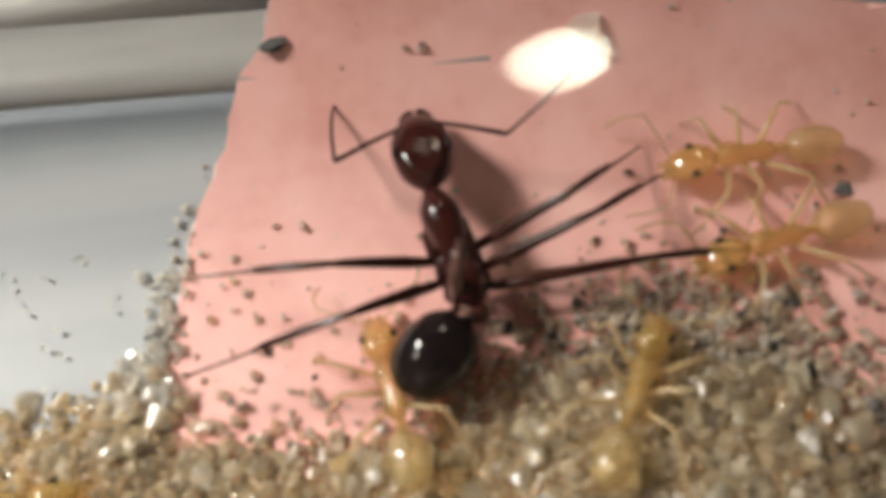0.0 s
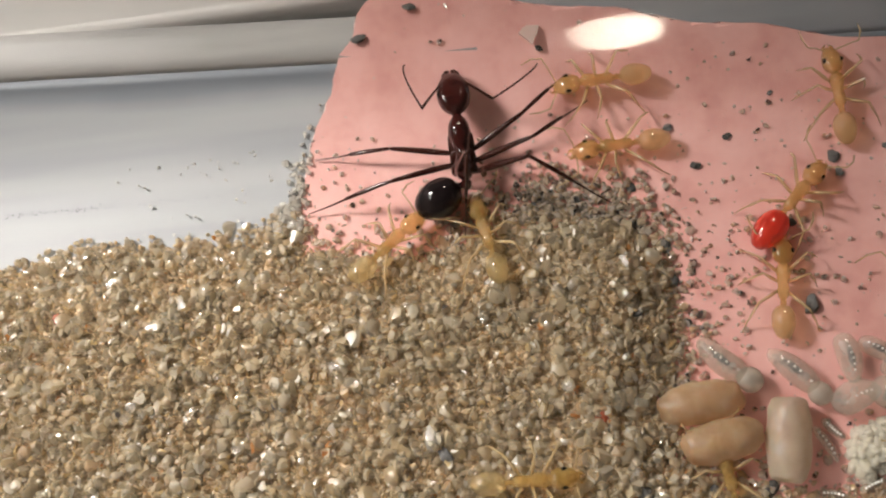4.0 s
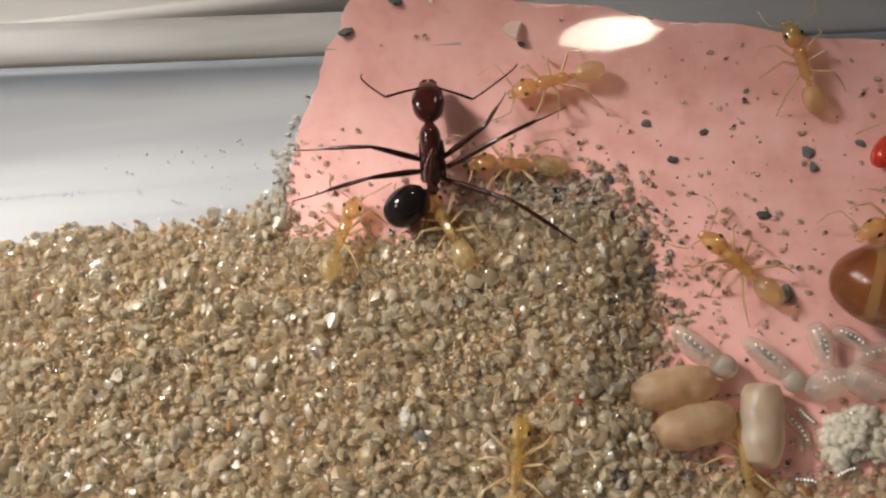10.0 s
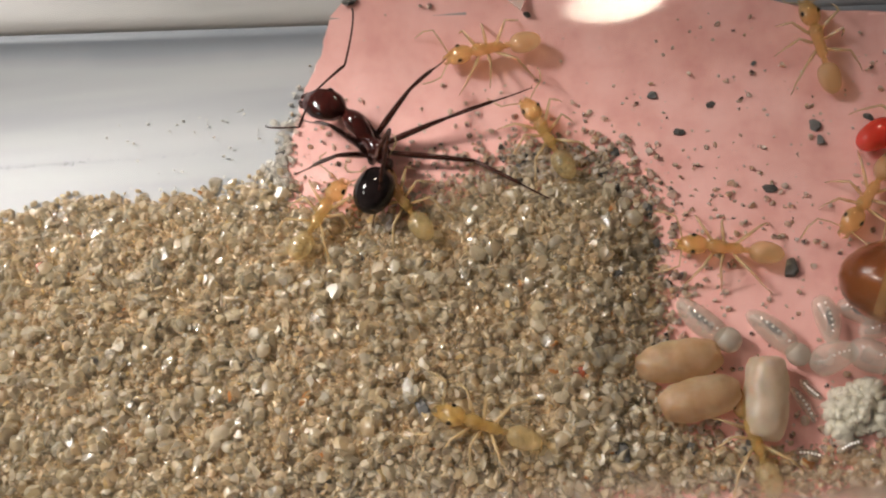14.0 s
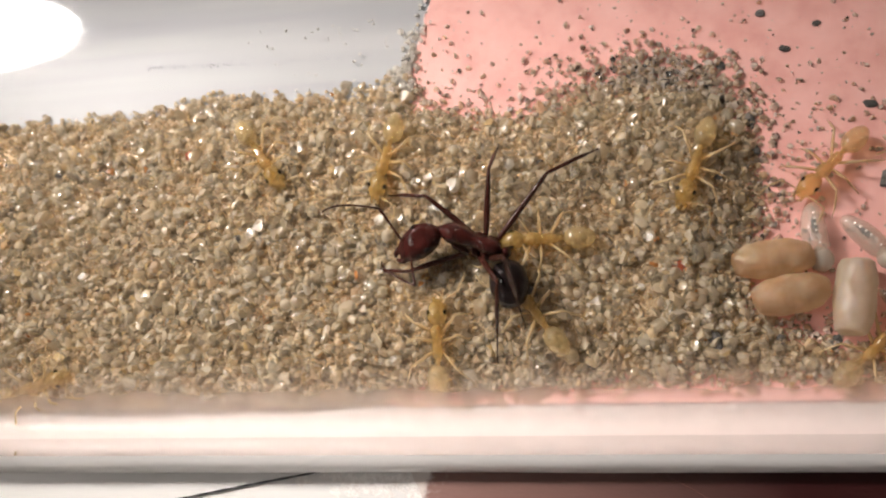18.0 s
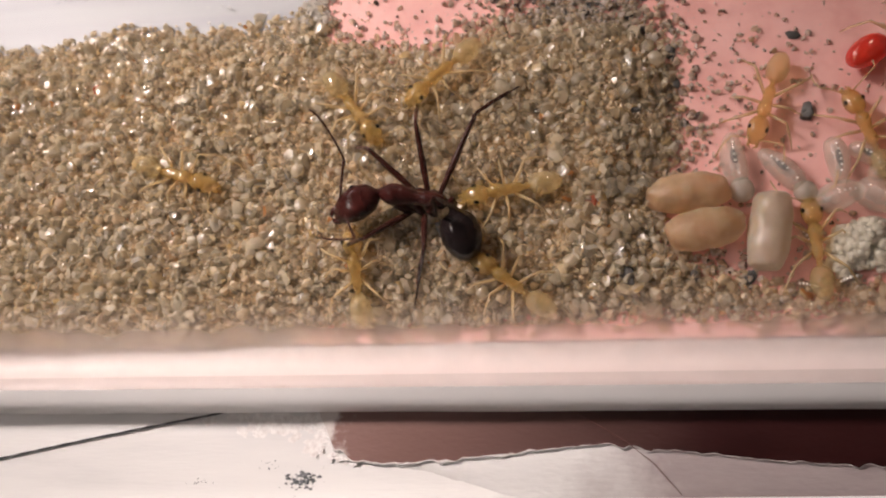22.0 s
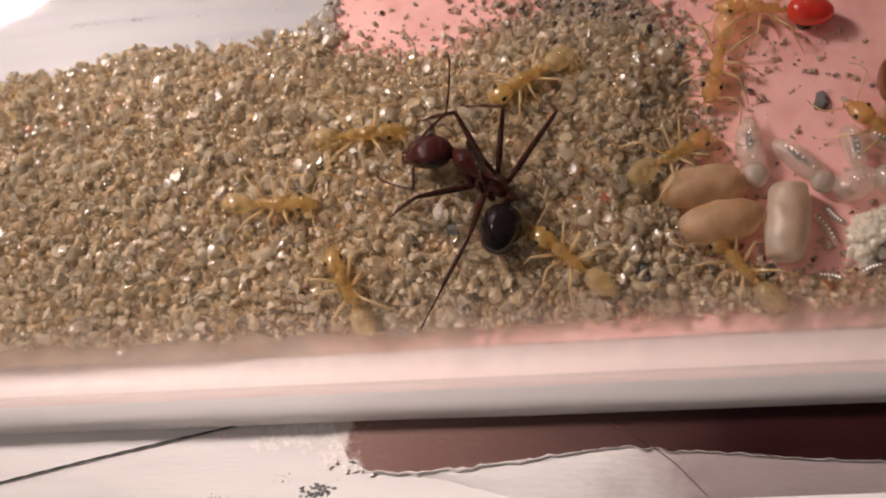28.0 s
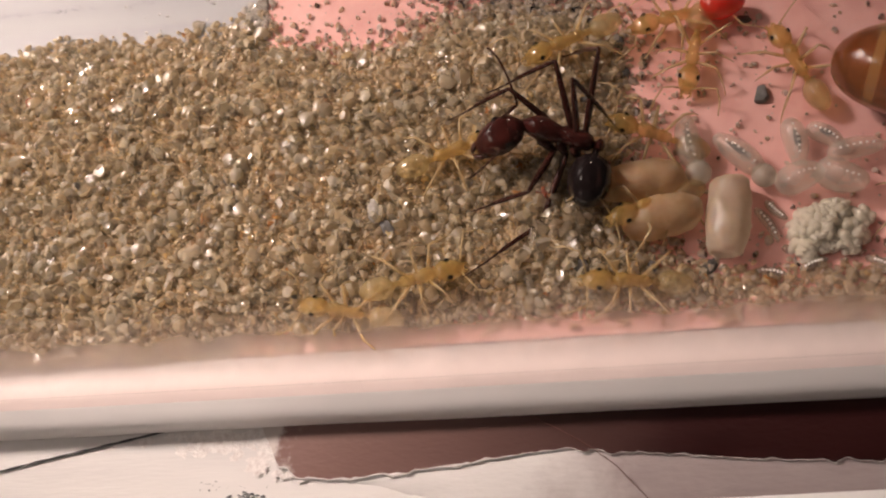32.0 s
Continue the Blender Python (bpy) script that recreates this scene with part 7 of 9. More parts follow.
    walk(dark['R1_b'], [
        (0.0, mm(-0.09, -3.04, 1.00, -3.3, 34.9, -65.1)), (0.5, mm(-0.11, -3.10, 0.91, -3.0, 34.1, -66.6)), (1.0, mm(-0.12, -2.96, 1.11, -2.8, 32.2, -70.4)),
        (1.5, mm(0.07, -3.10, 0.90, -2.8, 34.5, -66.9)), (2.0, mm(0.64, -3.31, 0.29, -2.6, 28.8, -67.1)), (2.5, mm(0.62, -3.04, 0.88, -2.8, 34.9, -63.9)),
        (3.0, mm(0.57, -3.06, 0.86, -2.7, 36.4, -58.3)), (3.5, mm(0.88, -3.14, 0.55, -2.4, 29.1, -55.1)), (4.5, mm(1.47, -3.11, -0.10, -1.8, 16.3, -41.1)),
        (5.5, mm(1.67, -2.98, -0.07, -1.5, 17.5, -32.8)), (6.0, mm(1.47, -2.91, 0.45, -1.5, 29.1, -33.1)), (7.0, mm(1.95, -2.85, -0.73, -1.3, 4.7, -32.8)),
        (8.0, mm(1.88, -2.90, -0.50, -1.3, 8.1, -33.4)), (9.0, mm(1.87, -2.79, 0.06, -1.2, 22.9, -27.6)), (10.0, mm(0.64, -2.77, 1.24, -1.1, 38.7, -22.3)),
        (11.0, mm(0.74, -2.55, 1.44, -2.4, 22.7, -59.3)), (11.5, mm(1.19, -3.19, 0.12, -2.4, 20.2, -60.9)), (12.0, mm(0.18, -2.47, 1.63, -2.7, 29.5, -65.3)),
        (13.0, mm(-0.37, -2.50, 1.59, -2.7, 26.4, -79.0)), (14.0, mm(0.09, -2.89, 1.21, -2.8, 30.0, -70.8)), (14.5, mm(0.42, -2.81, 1.26, -3.4, 44.8, -65.9)),
        (15.5, mm(1.66, -2.84, 0.34, -2.7, 53.0, -39.0)), (16.5, mm(2.22, -2.32, 0.34, -0.8, 49.8, -11.3)), (17.0, mm(2.15, -2.10, 0.77, -1.3, 44.6, -24.4)),
        (17.3, mm(2.62, -1.69, 0.35, -0.1, 42.1, -1.6)), (18.0, mm(2.81, -1.29, 0.24, 0.2, 36.7, 3.8)), (18.5, mm(2.70, -1.55, 0.29, -0.1, 36.2, -2.6)),
        (19.0, mm(2.72, -1.49, 0.31, -0.4, 24.1, -9.0)), (20.0, mm(2.79, -1.26, 0.33, 0.4, 40.7, 6.0)), (20.5, mm(2.64, -1.59, 0.40, 0.5, 41.1, 8.5)),
        (21.0, mm(2.71, -1.46, 0.36, -1.2, 46.2, -19.6)), (22.0, mm(2.45, -1.94, 0.42, -1.7, 56.4, -26.0)), (23.0, mm(2.47, -1.93, 0.40, -3.2, 52.9, -60.4)),
        (24.0, mm(2.41, -2.01, 0.41, -3.2, 53.4, -62.5)), (25.0, mm(2.43, -2.01, 0.38, -3.4, 55.2, -59.7)), (25.5, mm(2.32, -2.13, 0.43, -1.6, 52.5, -25.8)),
        (26.0, mm(2.35, -2.08, 0.46, -0.9, 51.0, -14.4)), (26.2, mm(2.38, -2.02, 0.48, -0.4, 49.4, -5.9)), (26.5, mm(2.45, -1.86, 0.51, 0.5, 46.9, 7.6)),
        (26.8, mm(2.54, -1.67, 0.55, 1.1, 44.3, 19.0)), (27.0, mm(2.58, -1.55, 0.57, 1.3, 42.8, 24.6)), (27.5, mm(2.62, -1.40, 0.60, 1.6, 42.9, 29.4)),
        (28.0, mm(2.65, -1.36, 0.58, 1.3, 43.7, 26.0)), (28.5, mm(2.55, -1.57, 0.60, 1.6, 46.1, 29.0)), (29.0, mm(1.66, -1.20, 1.78, 1.0, 62.5, 11.6)),
        (29.5, mm(2.53, -1.72, 0.51, 2.0, 46.9, 29.9)), (30.0, mm(2.80, -1.75, -0.89, 1.7, 17.4, 32.2)), (31.0, mm(2.77, -1.21, 0.41, 1.3, 41.1, 20.1)),
        (31.5, mm(2.80, -1.14, 0.37, 1.7, 34.8, 25.1)), (32.0, mm(2.59, -1.04, 0.84, 2.1, 41.1, 24.9)),
    ])
    walk(dark['R2_a'], [
        (0.0, mm(-0.58, -0.46, -0.72, -3.4, -29.6, -93.8)), (0.5, mm(-0.58, -0.46, -0.72, -3.4, -37.7, -95.7)), (1.0, mm(-0.58, -0.46, -0.72, -2.6, -14.8, -86.2)),
        (1.5, mm(-0.58, -0.46, -0.72, -3.2, -39.8, -92.4)), (2.0, mm(-0.58, -0.46, -0.72, -2.5, -13.1, -77.6)), (2.5, mm(-0.58, -0.46, -0.72, -3.5, -41.3, -84.1)),
        (3.0, mm(-0.58, -0.46, -0.72, -2.6, -11.6, -76.8)), (3.5, mm(-0.58, -0.46, -0.72, -3.2, -36.1, -87.3)), (4.5, mm(-0.58, -0.46, -0.72, -2.8, -22.6, -83.3)),
        (5.5, mm(-0.58, -0.46, -0.72, -2.6, -9.5, -75.6)), (6.0, mm(-0.58, -0.46, -0.72, -2.5, -13.7, -76.3)), (7.0, mm(-0.58, -0.46, -0.72, -2.5, -20.6, -76.4)),
        (8.0, mm(-0.58, -0.46, -0.72, -2.5, -23.2, -72.8)), (9.0, mm(-0.58, -0.46, -0.72, -2.9, -35.7, -79.7)), (10.0, mm(-0.58, -0.46, -0.72, -2.7, -28.7, -77.9)),
        (11.0, mm(-0.58, -0.46, -0.72, -2.6, -11.0, -74.5)), (11.5, mm(-0.58, -0.46, -0.72, -2.6, -10.2, -81.6)), (12.0, mm(-0.58, -0.46, -0.72, -2.7, -11.8, -88.2)),
        (13.0, mm(-0.58, -0.46, -0.72, -2.4, -9.6, -109.3)), (14.0, mm(-0.58, -0.46, -0.72, -2.5, -5.8, -107.0)), (14.5, mm(-0.58, -0.46, -0.72, -2.7, 0.3, -93.0)),
        (15.5, mm(-0.58, -0.46, -0.72, -2.7, -5.0, -87.3)), (16.5, mm(-0.58, -0.46, -0.72, -2.7, -23.9, -64.8)), (17.0, mm(-0.58, -0.46, -0.72, -2.3, -16.7, -68.5)),
        (17.3, mm(-0.58, -0.46, -0.72, -2.4, -35.6, -62.4)), (18.0, mm(-0.58, -0.46, -0.72, -2.7, -19.9, -73.1)), (18.5, mm(-0.58, -0.46, -0.72, -3.0, -41.5, -63.5)),
        (19.0, mm(-0.58, -0.46, -0.72, -2.2, -21.8, -58.8)), (20.0, mm(-0.58, -0.46, -0.72, -2.5, -22.1, -58.7)), (20.5, mm(-0.58, -0.46, -0.72, -2.9, -38.3, -59.7)),
        (21.0, mm(-0.58, -0.46, -0.72, -2.5, -22.7, -64.9)), (22.0, mm(-0.58, -0.46, -0.72, -2.4, -22.8, -71.6)), (23.0, mm(-0.58, -0.46, -0.72, -2.4, -23.1, -70.7)),
        (24.0, mm(-0.58, -0.46, -0.72, -2.3, -23.0, -76.3)), (25.0, mm(-0.58, -0.46, -0.72, -2.5, -22.9, -79.4)), (25.5, mm(-0.58, -0.46, -0.72, -3.3, -47.4, -71.2)),
        (26.0, mm(-0.58, -0.46, -0.72, -3.6, -49.1, -75.5)), (26.2, mm(-0.58, -0.46, -0.72, -3.6, -48.1, -77.5)), (26.5, mm(-0.58, -0.46, -0.72, -3.3, -42.3, -79.1)),
        (26.8, mm(-0.58, -0.46, -0.72, -2.8, -30.9, -74.6)), (27.0, mm(-0.58, -0.46, -0.72, -2.4, -21.7, -69.7)), (27.5, mm(-0.58, -0.46, -0.72, -2.4, -22.1, -65.5)),
        (28.0, mm(-0.58, -0.46, -0.72, -2.5, -38.0, -58.4)), (28.5, mm(-0.58, -0.46, -0.72, -2.4, -22.8, -67.6)), (29.0, mm(-0.58, -0.46, -0.72, -2.2, -5.3, -59.2)),
        (29.5, mm(-0.58, -0.46, -0.72, -2.9, -25.4, -69.4)), (30.0, mm(-0.58, -0.46, -0.72, -2.6, -5.7, -59.6)), (31.0, mm(-0.58, -0.46, -0.72, -2.7, -25.2, -56.4)),
        (31.5, mm(-0.58, -0.46, -0.72, -3.6, -25.3, -67.3)), (32.0, mm(-0.58, -0.46, -0.72, -4.2, -37.5, -53.7)),
    ])
    walk(dark['R2_b'], [
        (0.0, mm(-0.78, -3.41, 0.96, -3.4, 35.1, -69.3)), (0.5, mm(-0.85, -3.14, 1.36, -3.1, 34.5, -71.9)), (1.0, mm(-0.36, -3.74, 0.15, -2.7, 27.5, -76.3)),
        (1.5, mm(-0.69, -3.07, 1.46, -2.9, 36.0, -73.4)), (2.0, mm(0.13, -3.69, 0.05, -2.8, 27.3, -81.7)), (2.5, mm(-0.32, -3.00, 1.53, -3.2, 38.4, -75.4)),
        (3.0, mm(0.18, -3.70, -0.04, -2.8, 26.0, -78.0)), (3.5, mm(-0.45, -3.21, 1.28, -2.8, 33.8, -64.9)), (4.5, mm(-0.22, -3.58, 0.59, -2.2, 24.5, -50.9)),
        (5.5, mm(0.26, -3.71, -0.16, -2.0, 19.1, -46.3)), (6.0, mm(0.20, -3.67, 0.09, -1.8, 25.5, -42.1)), (7.0, mm(0.17, -3.55, 0.47, -1.7, 30.6, -38.8)),
        (8.0, mm(0.34, -3.44, 0.62, -1.9, 33.9, -42.0)), (9.0, mm(-0.08, -3.18, 1.26, -1.9, 29.1, -44.1)), (10.0, mm(0.05, -3.38, 0.91, -2.2, 24.3, -58.2)),
        (11.0, mm(0.31, -3.68, -0.07, -2.6, 14.3, -81.4)), (11.5, mm(-0.09, -3.77, -0.12, -2.6, 0.8, -89.5)), (12.0, mm(-0.48, -3.79, -0.03, -2.6, 8.7, -103.0)),
        (13.0, mm(-1.69, -3.62, -0.16, -2.1, -9.0, -124.3)), (14.0, mm(-1.57, -3.70, -0.38, -2.4, -10.3, -112.1)), (14.5, mm(-0.76, -3.86, -0.74, -2.6, -10.4, -105.5)),
        (15.5, mm(-0.42, -3.84, -0.42, -2.8, 17.9, -83.2)), (16.5, mm(0.74, -3.27, 0.66, -3.0, 48.1, -50.4)), (17.0, mm(0.62, -3.49, 0.26, -2.6, 31.6, -71.0)),
        (17.3, mm(0.70, -2.91, 1.26, -3.0, 47.0, -68.7)), (18.0, mm(0.35, -3.52, 0.44, -3.7, 46.6, -78.6)), (18.5, mm(0.56, -2.74, 1.53, -3.9, 53.0, -71.1)),
        (19.0, mm(1.05, -3.16, 0.54, -3.1, 52.6, -55.0)), (20.0, mm(1.06, -3.15, 0.56, -3.4, 51.6, -55.0)), (20.5, mm(0.77, -2.76, 1.39, -3.8, 53.8, -62.0)),
        (21.0, mm(0.75, -3.30, 0.59, -3.2, 45.9, -66.8)), (22.0, mm(0.41, -3.43, 0.60, -3.3, 47.9, -74.5)), (23.0, mm(0.45, -3.41, 0.61, -3.7, 52.2, -84.0)),
        (24.0, mm(0.16, -3.50, 0.61, -3.6, 53.6, -80.6)), (25.0, mm(-0.00, -3.54, 0.61, -3.8, 53.6, -79.6)), (25.5, mm(0.16, -2.64, 1.78, -4.1, 56.0, -87.8)),
        (26.0, mm(-0.02, -2.61, 1.85, -3.9, 56.6, -66.5)), (26.2, mm(-0.09, -2.68, 1.81, -3.1, 55.3, -49.4)), (26.5, mm(-0.10, -2.93, 1.57, -1.5, 51.7, -22.3)),
        (26.8, mm(0.19, -3.27, 1.02, 0.2, 43.5, 3.6)), (27.0, mm(0.52, -3.42, 0.54, 0.8, 36.6, 16.0)), (27.5, mm(0.72, -3.33, 0.56, 1.2, 34.4, 24.7)),
        (28.0, mm(0.82, -2.74, 1.38, 0.5, 48.3, 8.1)), (28.5, mm(0.61, -3.36, 0.60, 1.0, 37.3, 19.5)), (29.0, mm(1.15, -3.37, -0.41, 1.2, 19.6, 26.9)),
        (29.5, mm(0.50, -3.34, 0.74, 0.7, 39.5, 12.0)), (30.0, mm(1.13, -3.38, -0.38, 1.2, 21.7, 22.6)), (31.0, mm(1.12, -3.02, 0.73, 1.0, 26.2, 19.0)),
        (31.5, mm(0.61, -3.30, 0.73, 0.3, 42.6, 3.3)), (32.0, mm(1.02, -2.63, 1.35, 1.7, 44.1, 18.5)),
    ])
    walk(dark['R3_a'], [
        (0.0, mm(-1.10, -0.46, -0.72, -3.0, -13.6, -104.8)), (0.5, mm(-1.10, -0.46, -0.72, -3.6, -47.3, -111.3)), (1.0, mm(-1.10, -0.46, -0.72, -2.5, -11.4, -100.9)),
        (1.5, mm(-1.10, -0.46, -0.72, -3.8, -50.4, -99.3)), (2.0, mm(-1.10, -0.46, -0.72, -2.5, -10.7, -92.2)), (2.5, mm(-1.10, -0.46, -0.72, -4.0, -49.0, -85.6)),
        (3.0, mm(-1.10, -0.46, -0.72, -2.6, -8.5, -90.1)), (3.5, mm(-1.10, -0.46, -0.72, -4.1, -50.8, -90.7)), (4.5, mm(-1.10, -0.46, -0.72, -3.2, -47.2, -120.9)),
        (5.5, mm(-1.10, -0.46, -0.72, -2.4, -37.3, -131.5)), (6.0, mm(-1.10, -0.46, -0.72, -2.3, -19.1, -120.2)), (7.0, mm(-1.10, -0.46, -0.72, -2.3, -25.5, -117.9)),
        (8.0, mm(-1.10, -0.46, -0.72, -2.3, -21.8, -115.5)), (9.0, mm(-1.10, -0.46, -0.72, -2.1, -23.6, -124.4)), (10.0, mm(-1.10, -0.46, -0.72, -2.2, -22.3, -122.0)),
        (11.0, mm(-1.10, -0.46, -0.72, -2.3, -14.8, -119.2)), (11.5, mm(-1.10, -0.46, -0.72, -3.0, -43.3, -120.0)), (12.0, mm(-1.10, -0.46, -0.72, -2.0, -8.8, -128.6)),
        (13.0, mm(-1.10, -0.46, -0.72, -1.5, 2.7, -141.9)), (14.0, mm(-1.10, -0.46, -0.72, -1.9, 3.3, -133.3)), (14.5, mm(-1.10, -0.46, -0.72, -1.9, -28.4, -141.6)),
        (15.5, mm(-1.10, -0.46, -0.72, -2.8, -43.9, -130.3)), (16.5, mm(-1.10, -0.46, -0.72, -3.0, -37.2, -117.5)), (17.0, mm(-1.10, -0.46, -0.72, -2.4, -11.1, -97.6)),
        (17.3, mm(-1.10, -0.46, -0.72, -2.7, -35.3, -91.1)), (18.0, mm(-1.10, -0.46, -0.72, -2.5, -15.7, -108.5)), (18.5, mm(-1.10, -0.46, -0.72, -3.4, -45.0, -101.6)),
        (19.0, mm(-1.10, -0.46, -0.72, -2.5, -17.5, -102.4)), (20.0, mm(-1.10, -0.46, -0.72, -2.8, -18.0, -98.3)), (20.5, mm(-1.10, -0.46, -0.72, -4.2, -52.8, -99.3)),
        (21.0, mm(-1.10, -0.46, -0.72, -2.6, -18.4, -102.3)), (22.0, mm(-1.10, -0.46, -0.72, -2.3, -18.6, -107.5)), (23.0, mm(-1.10, -0.46, -0.72, -2.3, -18.7, -109.7)),
        (24.0, mm(-1.10, -0.46, -0.72, -2.1, -18.3, -113.8)), (25.0, mm(-1.10, -0.46, -0.72, -2.2, -18.8, -115.1)), (25.5, mm(-1.10, -0.46, -0.72, -2.9, -40.9, -105.6)),
        (26.0, mm(-1.10, -0.46, -0.72, -3.3, -44.9, -102.5)), (26.2, mm(-1.10, -0.46, -0.72, -3.5, -47.8, -101.1)), (26.5, mm(-1.10, -0.46, -0.72, -3.9, -51.1, -100.3)),
        (26.8, mm(-1.10, -0.46, -0.72, -3.8, -51.8, -101.7)), (27.0, mm(-1.10, -0.46, -0.72, -3.7, -51.8, -102.8)), (27.5, mm(-1.10, -0.46, -0.72, -3.6, -50.3, -103.9)),
        (28.0, mm(-1.10, -0.46, -0.72, -2.7, -33.2, -92.9)), (28.5, mm(-1.10, -0.46, -0.72, -3.0, -45.5, -115.7)), (29.0, mm(-1.10, -0.46, -0.72, -2.8, -22.5, -90.1)),
        (29.5, mm(-1.10, -0.46, -0.72, -3.2, -36.3, -109.6)), (30.0, mm(-1.10, -0.46, -0.72, -3.8, -39.5, -97.2)), (31.0, mm(-1.10, -0.46, -0.72, -3.2, -23.5, -84.9)),
        (31.5, mm(-1.10, -0.46, -0.72, -4.3, -41.4, -108.9)), (32.0, mm(-1.10, -0.46, -0.72, -6.1, -49.2, -81.5)),
    ])
    walk(dark['R3_b'], [
        (0.0, mm(-2.15, -4.41, 0.27, -3.5, 31.1, -95.1)), (0.5, mm(-2.13, -3.11, 2.37, -3.5, 40.8, -99.2)), (1.0, mm(-1.88, -4.50, 0.11, -3.0, 37.3, -107.7)),
        (1.5, mm(-1.53, -3.10, 2.51, -3.3, 43.9, -107.7)), (2.0, mm(-1.26, -4.58, 0.06, -3.0, 37.5, -111.3)), (2.5, mm(-0.89, -3.21, 2.45, -3.3, 43.1, -113.3)),
        (3.0, mm(-1.10, -4.61, -0.10, -3.1, 37.1, -111.2)), (3.5, mm(-1.13, -3.11, 2.54, -2.8, 36.4, -121.6)), (4.5, mm(-2.57, -2.91, 2.36, -2.4, 14.7, -119.1)),
        (5.5, mm(-3.31, -2.96, 1.83, -2.3, 2.6, -116.0)), (6.0, mm(-3.09, -3.89, 0.66, -2.4, 20.2, -118.4)), (7.0, mm(-2.87, -3.81, 1.09, -2.5, 29.7, -118.3)),
        (8.0, mm(-2.78, -3.98, 0.84, -2.2, 24.4, -125.1)), (9.0, mm(-3.27, -3.64, 0.96, -2.6, 28.6, -110.7)), (10.0, mm(-3.16, -3.76, 0.87, -2.2, 23.4, -123.1)),
        (11.0, mm(-3.08, -4.00, 0.36, -1.6, 12.6, -144.5)), (11.5, mm(-2.63, -3.11, 2.16, -1.3, 8.6, -150.5)), (12.0, mm(-3.69, -3.70, -0.08, -0.6, -12.6, -166.4)),
        (13.0, mm(-4.40, -3.05, -0.92, -0.2, -7.0, -175.0)), (14.0, mm(-3.98, -3.51, -0.96, -0.9, -6.9, -158.6)), (14.5, mm(-4.00, -2.75, 1.28, -1.3, 5.3, -152.1)),
        (15.5, mm(-3.06, -2.77, 2.19, -2.2, 16.1, -129.6)), (16.5, mm(-2.64, -3.43, 1.82, -3.0, 26.4, -92.5)), (17.0, mm(-1.64, -4.55, 0.09, -2.5, 25.6, -110.9)),
        (17.3, mm(-1.17, -3.89, 1.70, -2.1, 28.8, -123.4)), (18.0, mm(-2.39, -4.29, 0.41, -2.3, 23.6, -125.8)), (18.5, mm(-1.70, -3.37, 2.25, -2.8, 39.2, -122.7)),
        (19.0, mm(-1.96, -4.37, 0.54, -3.6, 50.6, -109.6)), (20.0, mm(-1.68, -4.41, 0.57, -3.4, 42.0, -111.5)), (20.5, mm(-1.51, -2.97, 2.62, -3.7, 48.2, -110.5)),
        (21.0, mm(-1.95, -4.35, 0.61, -2.7, 34.6, -118.9)), (22.0, mm(-2.30, -4.26, 0.62, -2.3, 31.4, -124.5)), (23.0, mm(-2.44, -4.20, 0.63, -2.0, 31.4, -132.7)),
        (24.0, mm(-2.71, -4.11, 0.60, -1.7, 30.0, -138.0)), (25.0, mm(-2.79, -4.06, 0.63, -1.7, 28.9, -139.6)), (25.5, mm(-1.95, -3.52, 2.03, -1.6, 33.3, -145.5)),
        (26.0, mm(-1.74, -3.37, 2.24, -2.3, 39.0, -133.4)), (26.2, mm(-1.64, -3.23, 2.39, -2.9, 42.7, -122.2)), (26.5, mm(-1.57, -3.06, 2.55, -3.7, 47.9, -99.6)),
        (26.8, mm(-1.63, -3.00, 2.58, -3.6, 49.8, -74.0)), (27.0, mm(-1.68, -2.99, 2.58, -3.1, 50.0, -59.9)), (27.5, mm(-1.74, -3.06, 2.51, -2.4, 48.9, -42.8)),
        (28.0, mm(-1.28, -3.97, 1.58, -2.0, 55.8, -31.0)), (28.5, mm(-2.38, -3.11, 2.27, -1.3, 42.5, -23.6)), (29.0, mm(-1.11, -4.34, 0.89, 0.2, 41.8, 3.0)),
        (29.5, mm(-2.24, -3.65, 1.76, -0.2, 33.3, -3.2)), (30.0, mm(-1.51, -3.67, 1.95, -1.7, 49.3, -22.7)), (31.0, mm(-0.76, -4.30, 0.96, -1.3, 47.4, -18.4)),
        (31.5, mm(-2.12, -3.44, 2.06, -1.3, 40.4, -16.9)), (32.0, mm(-0.70, -3.17, 2.46, -3.5, 59.2, -29.6)),
    ])
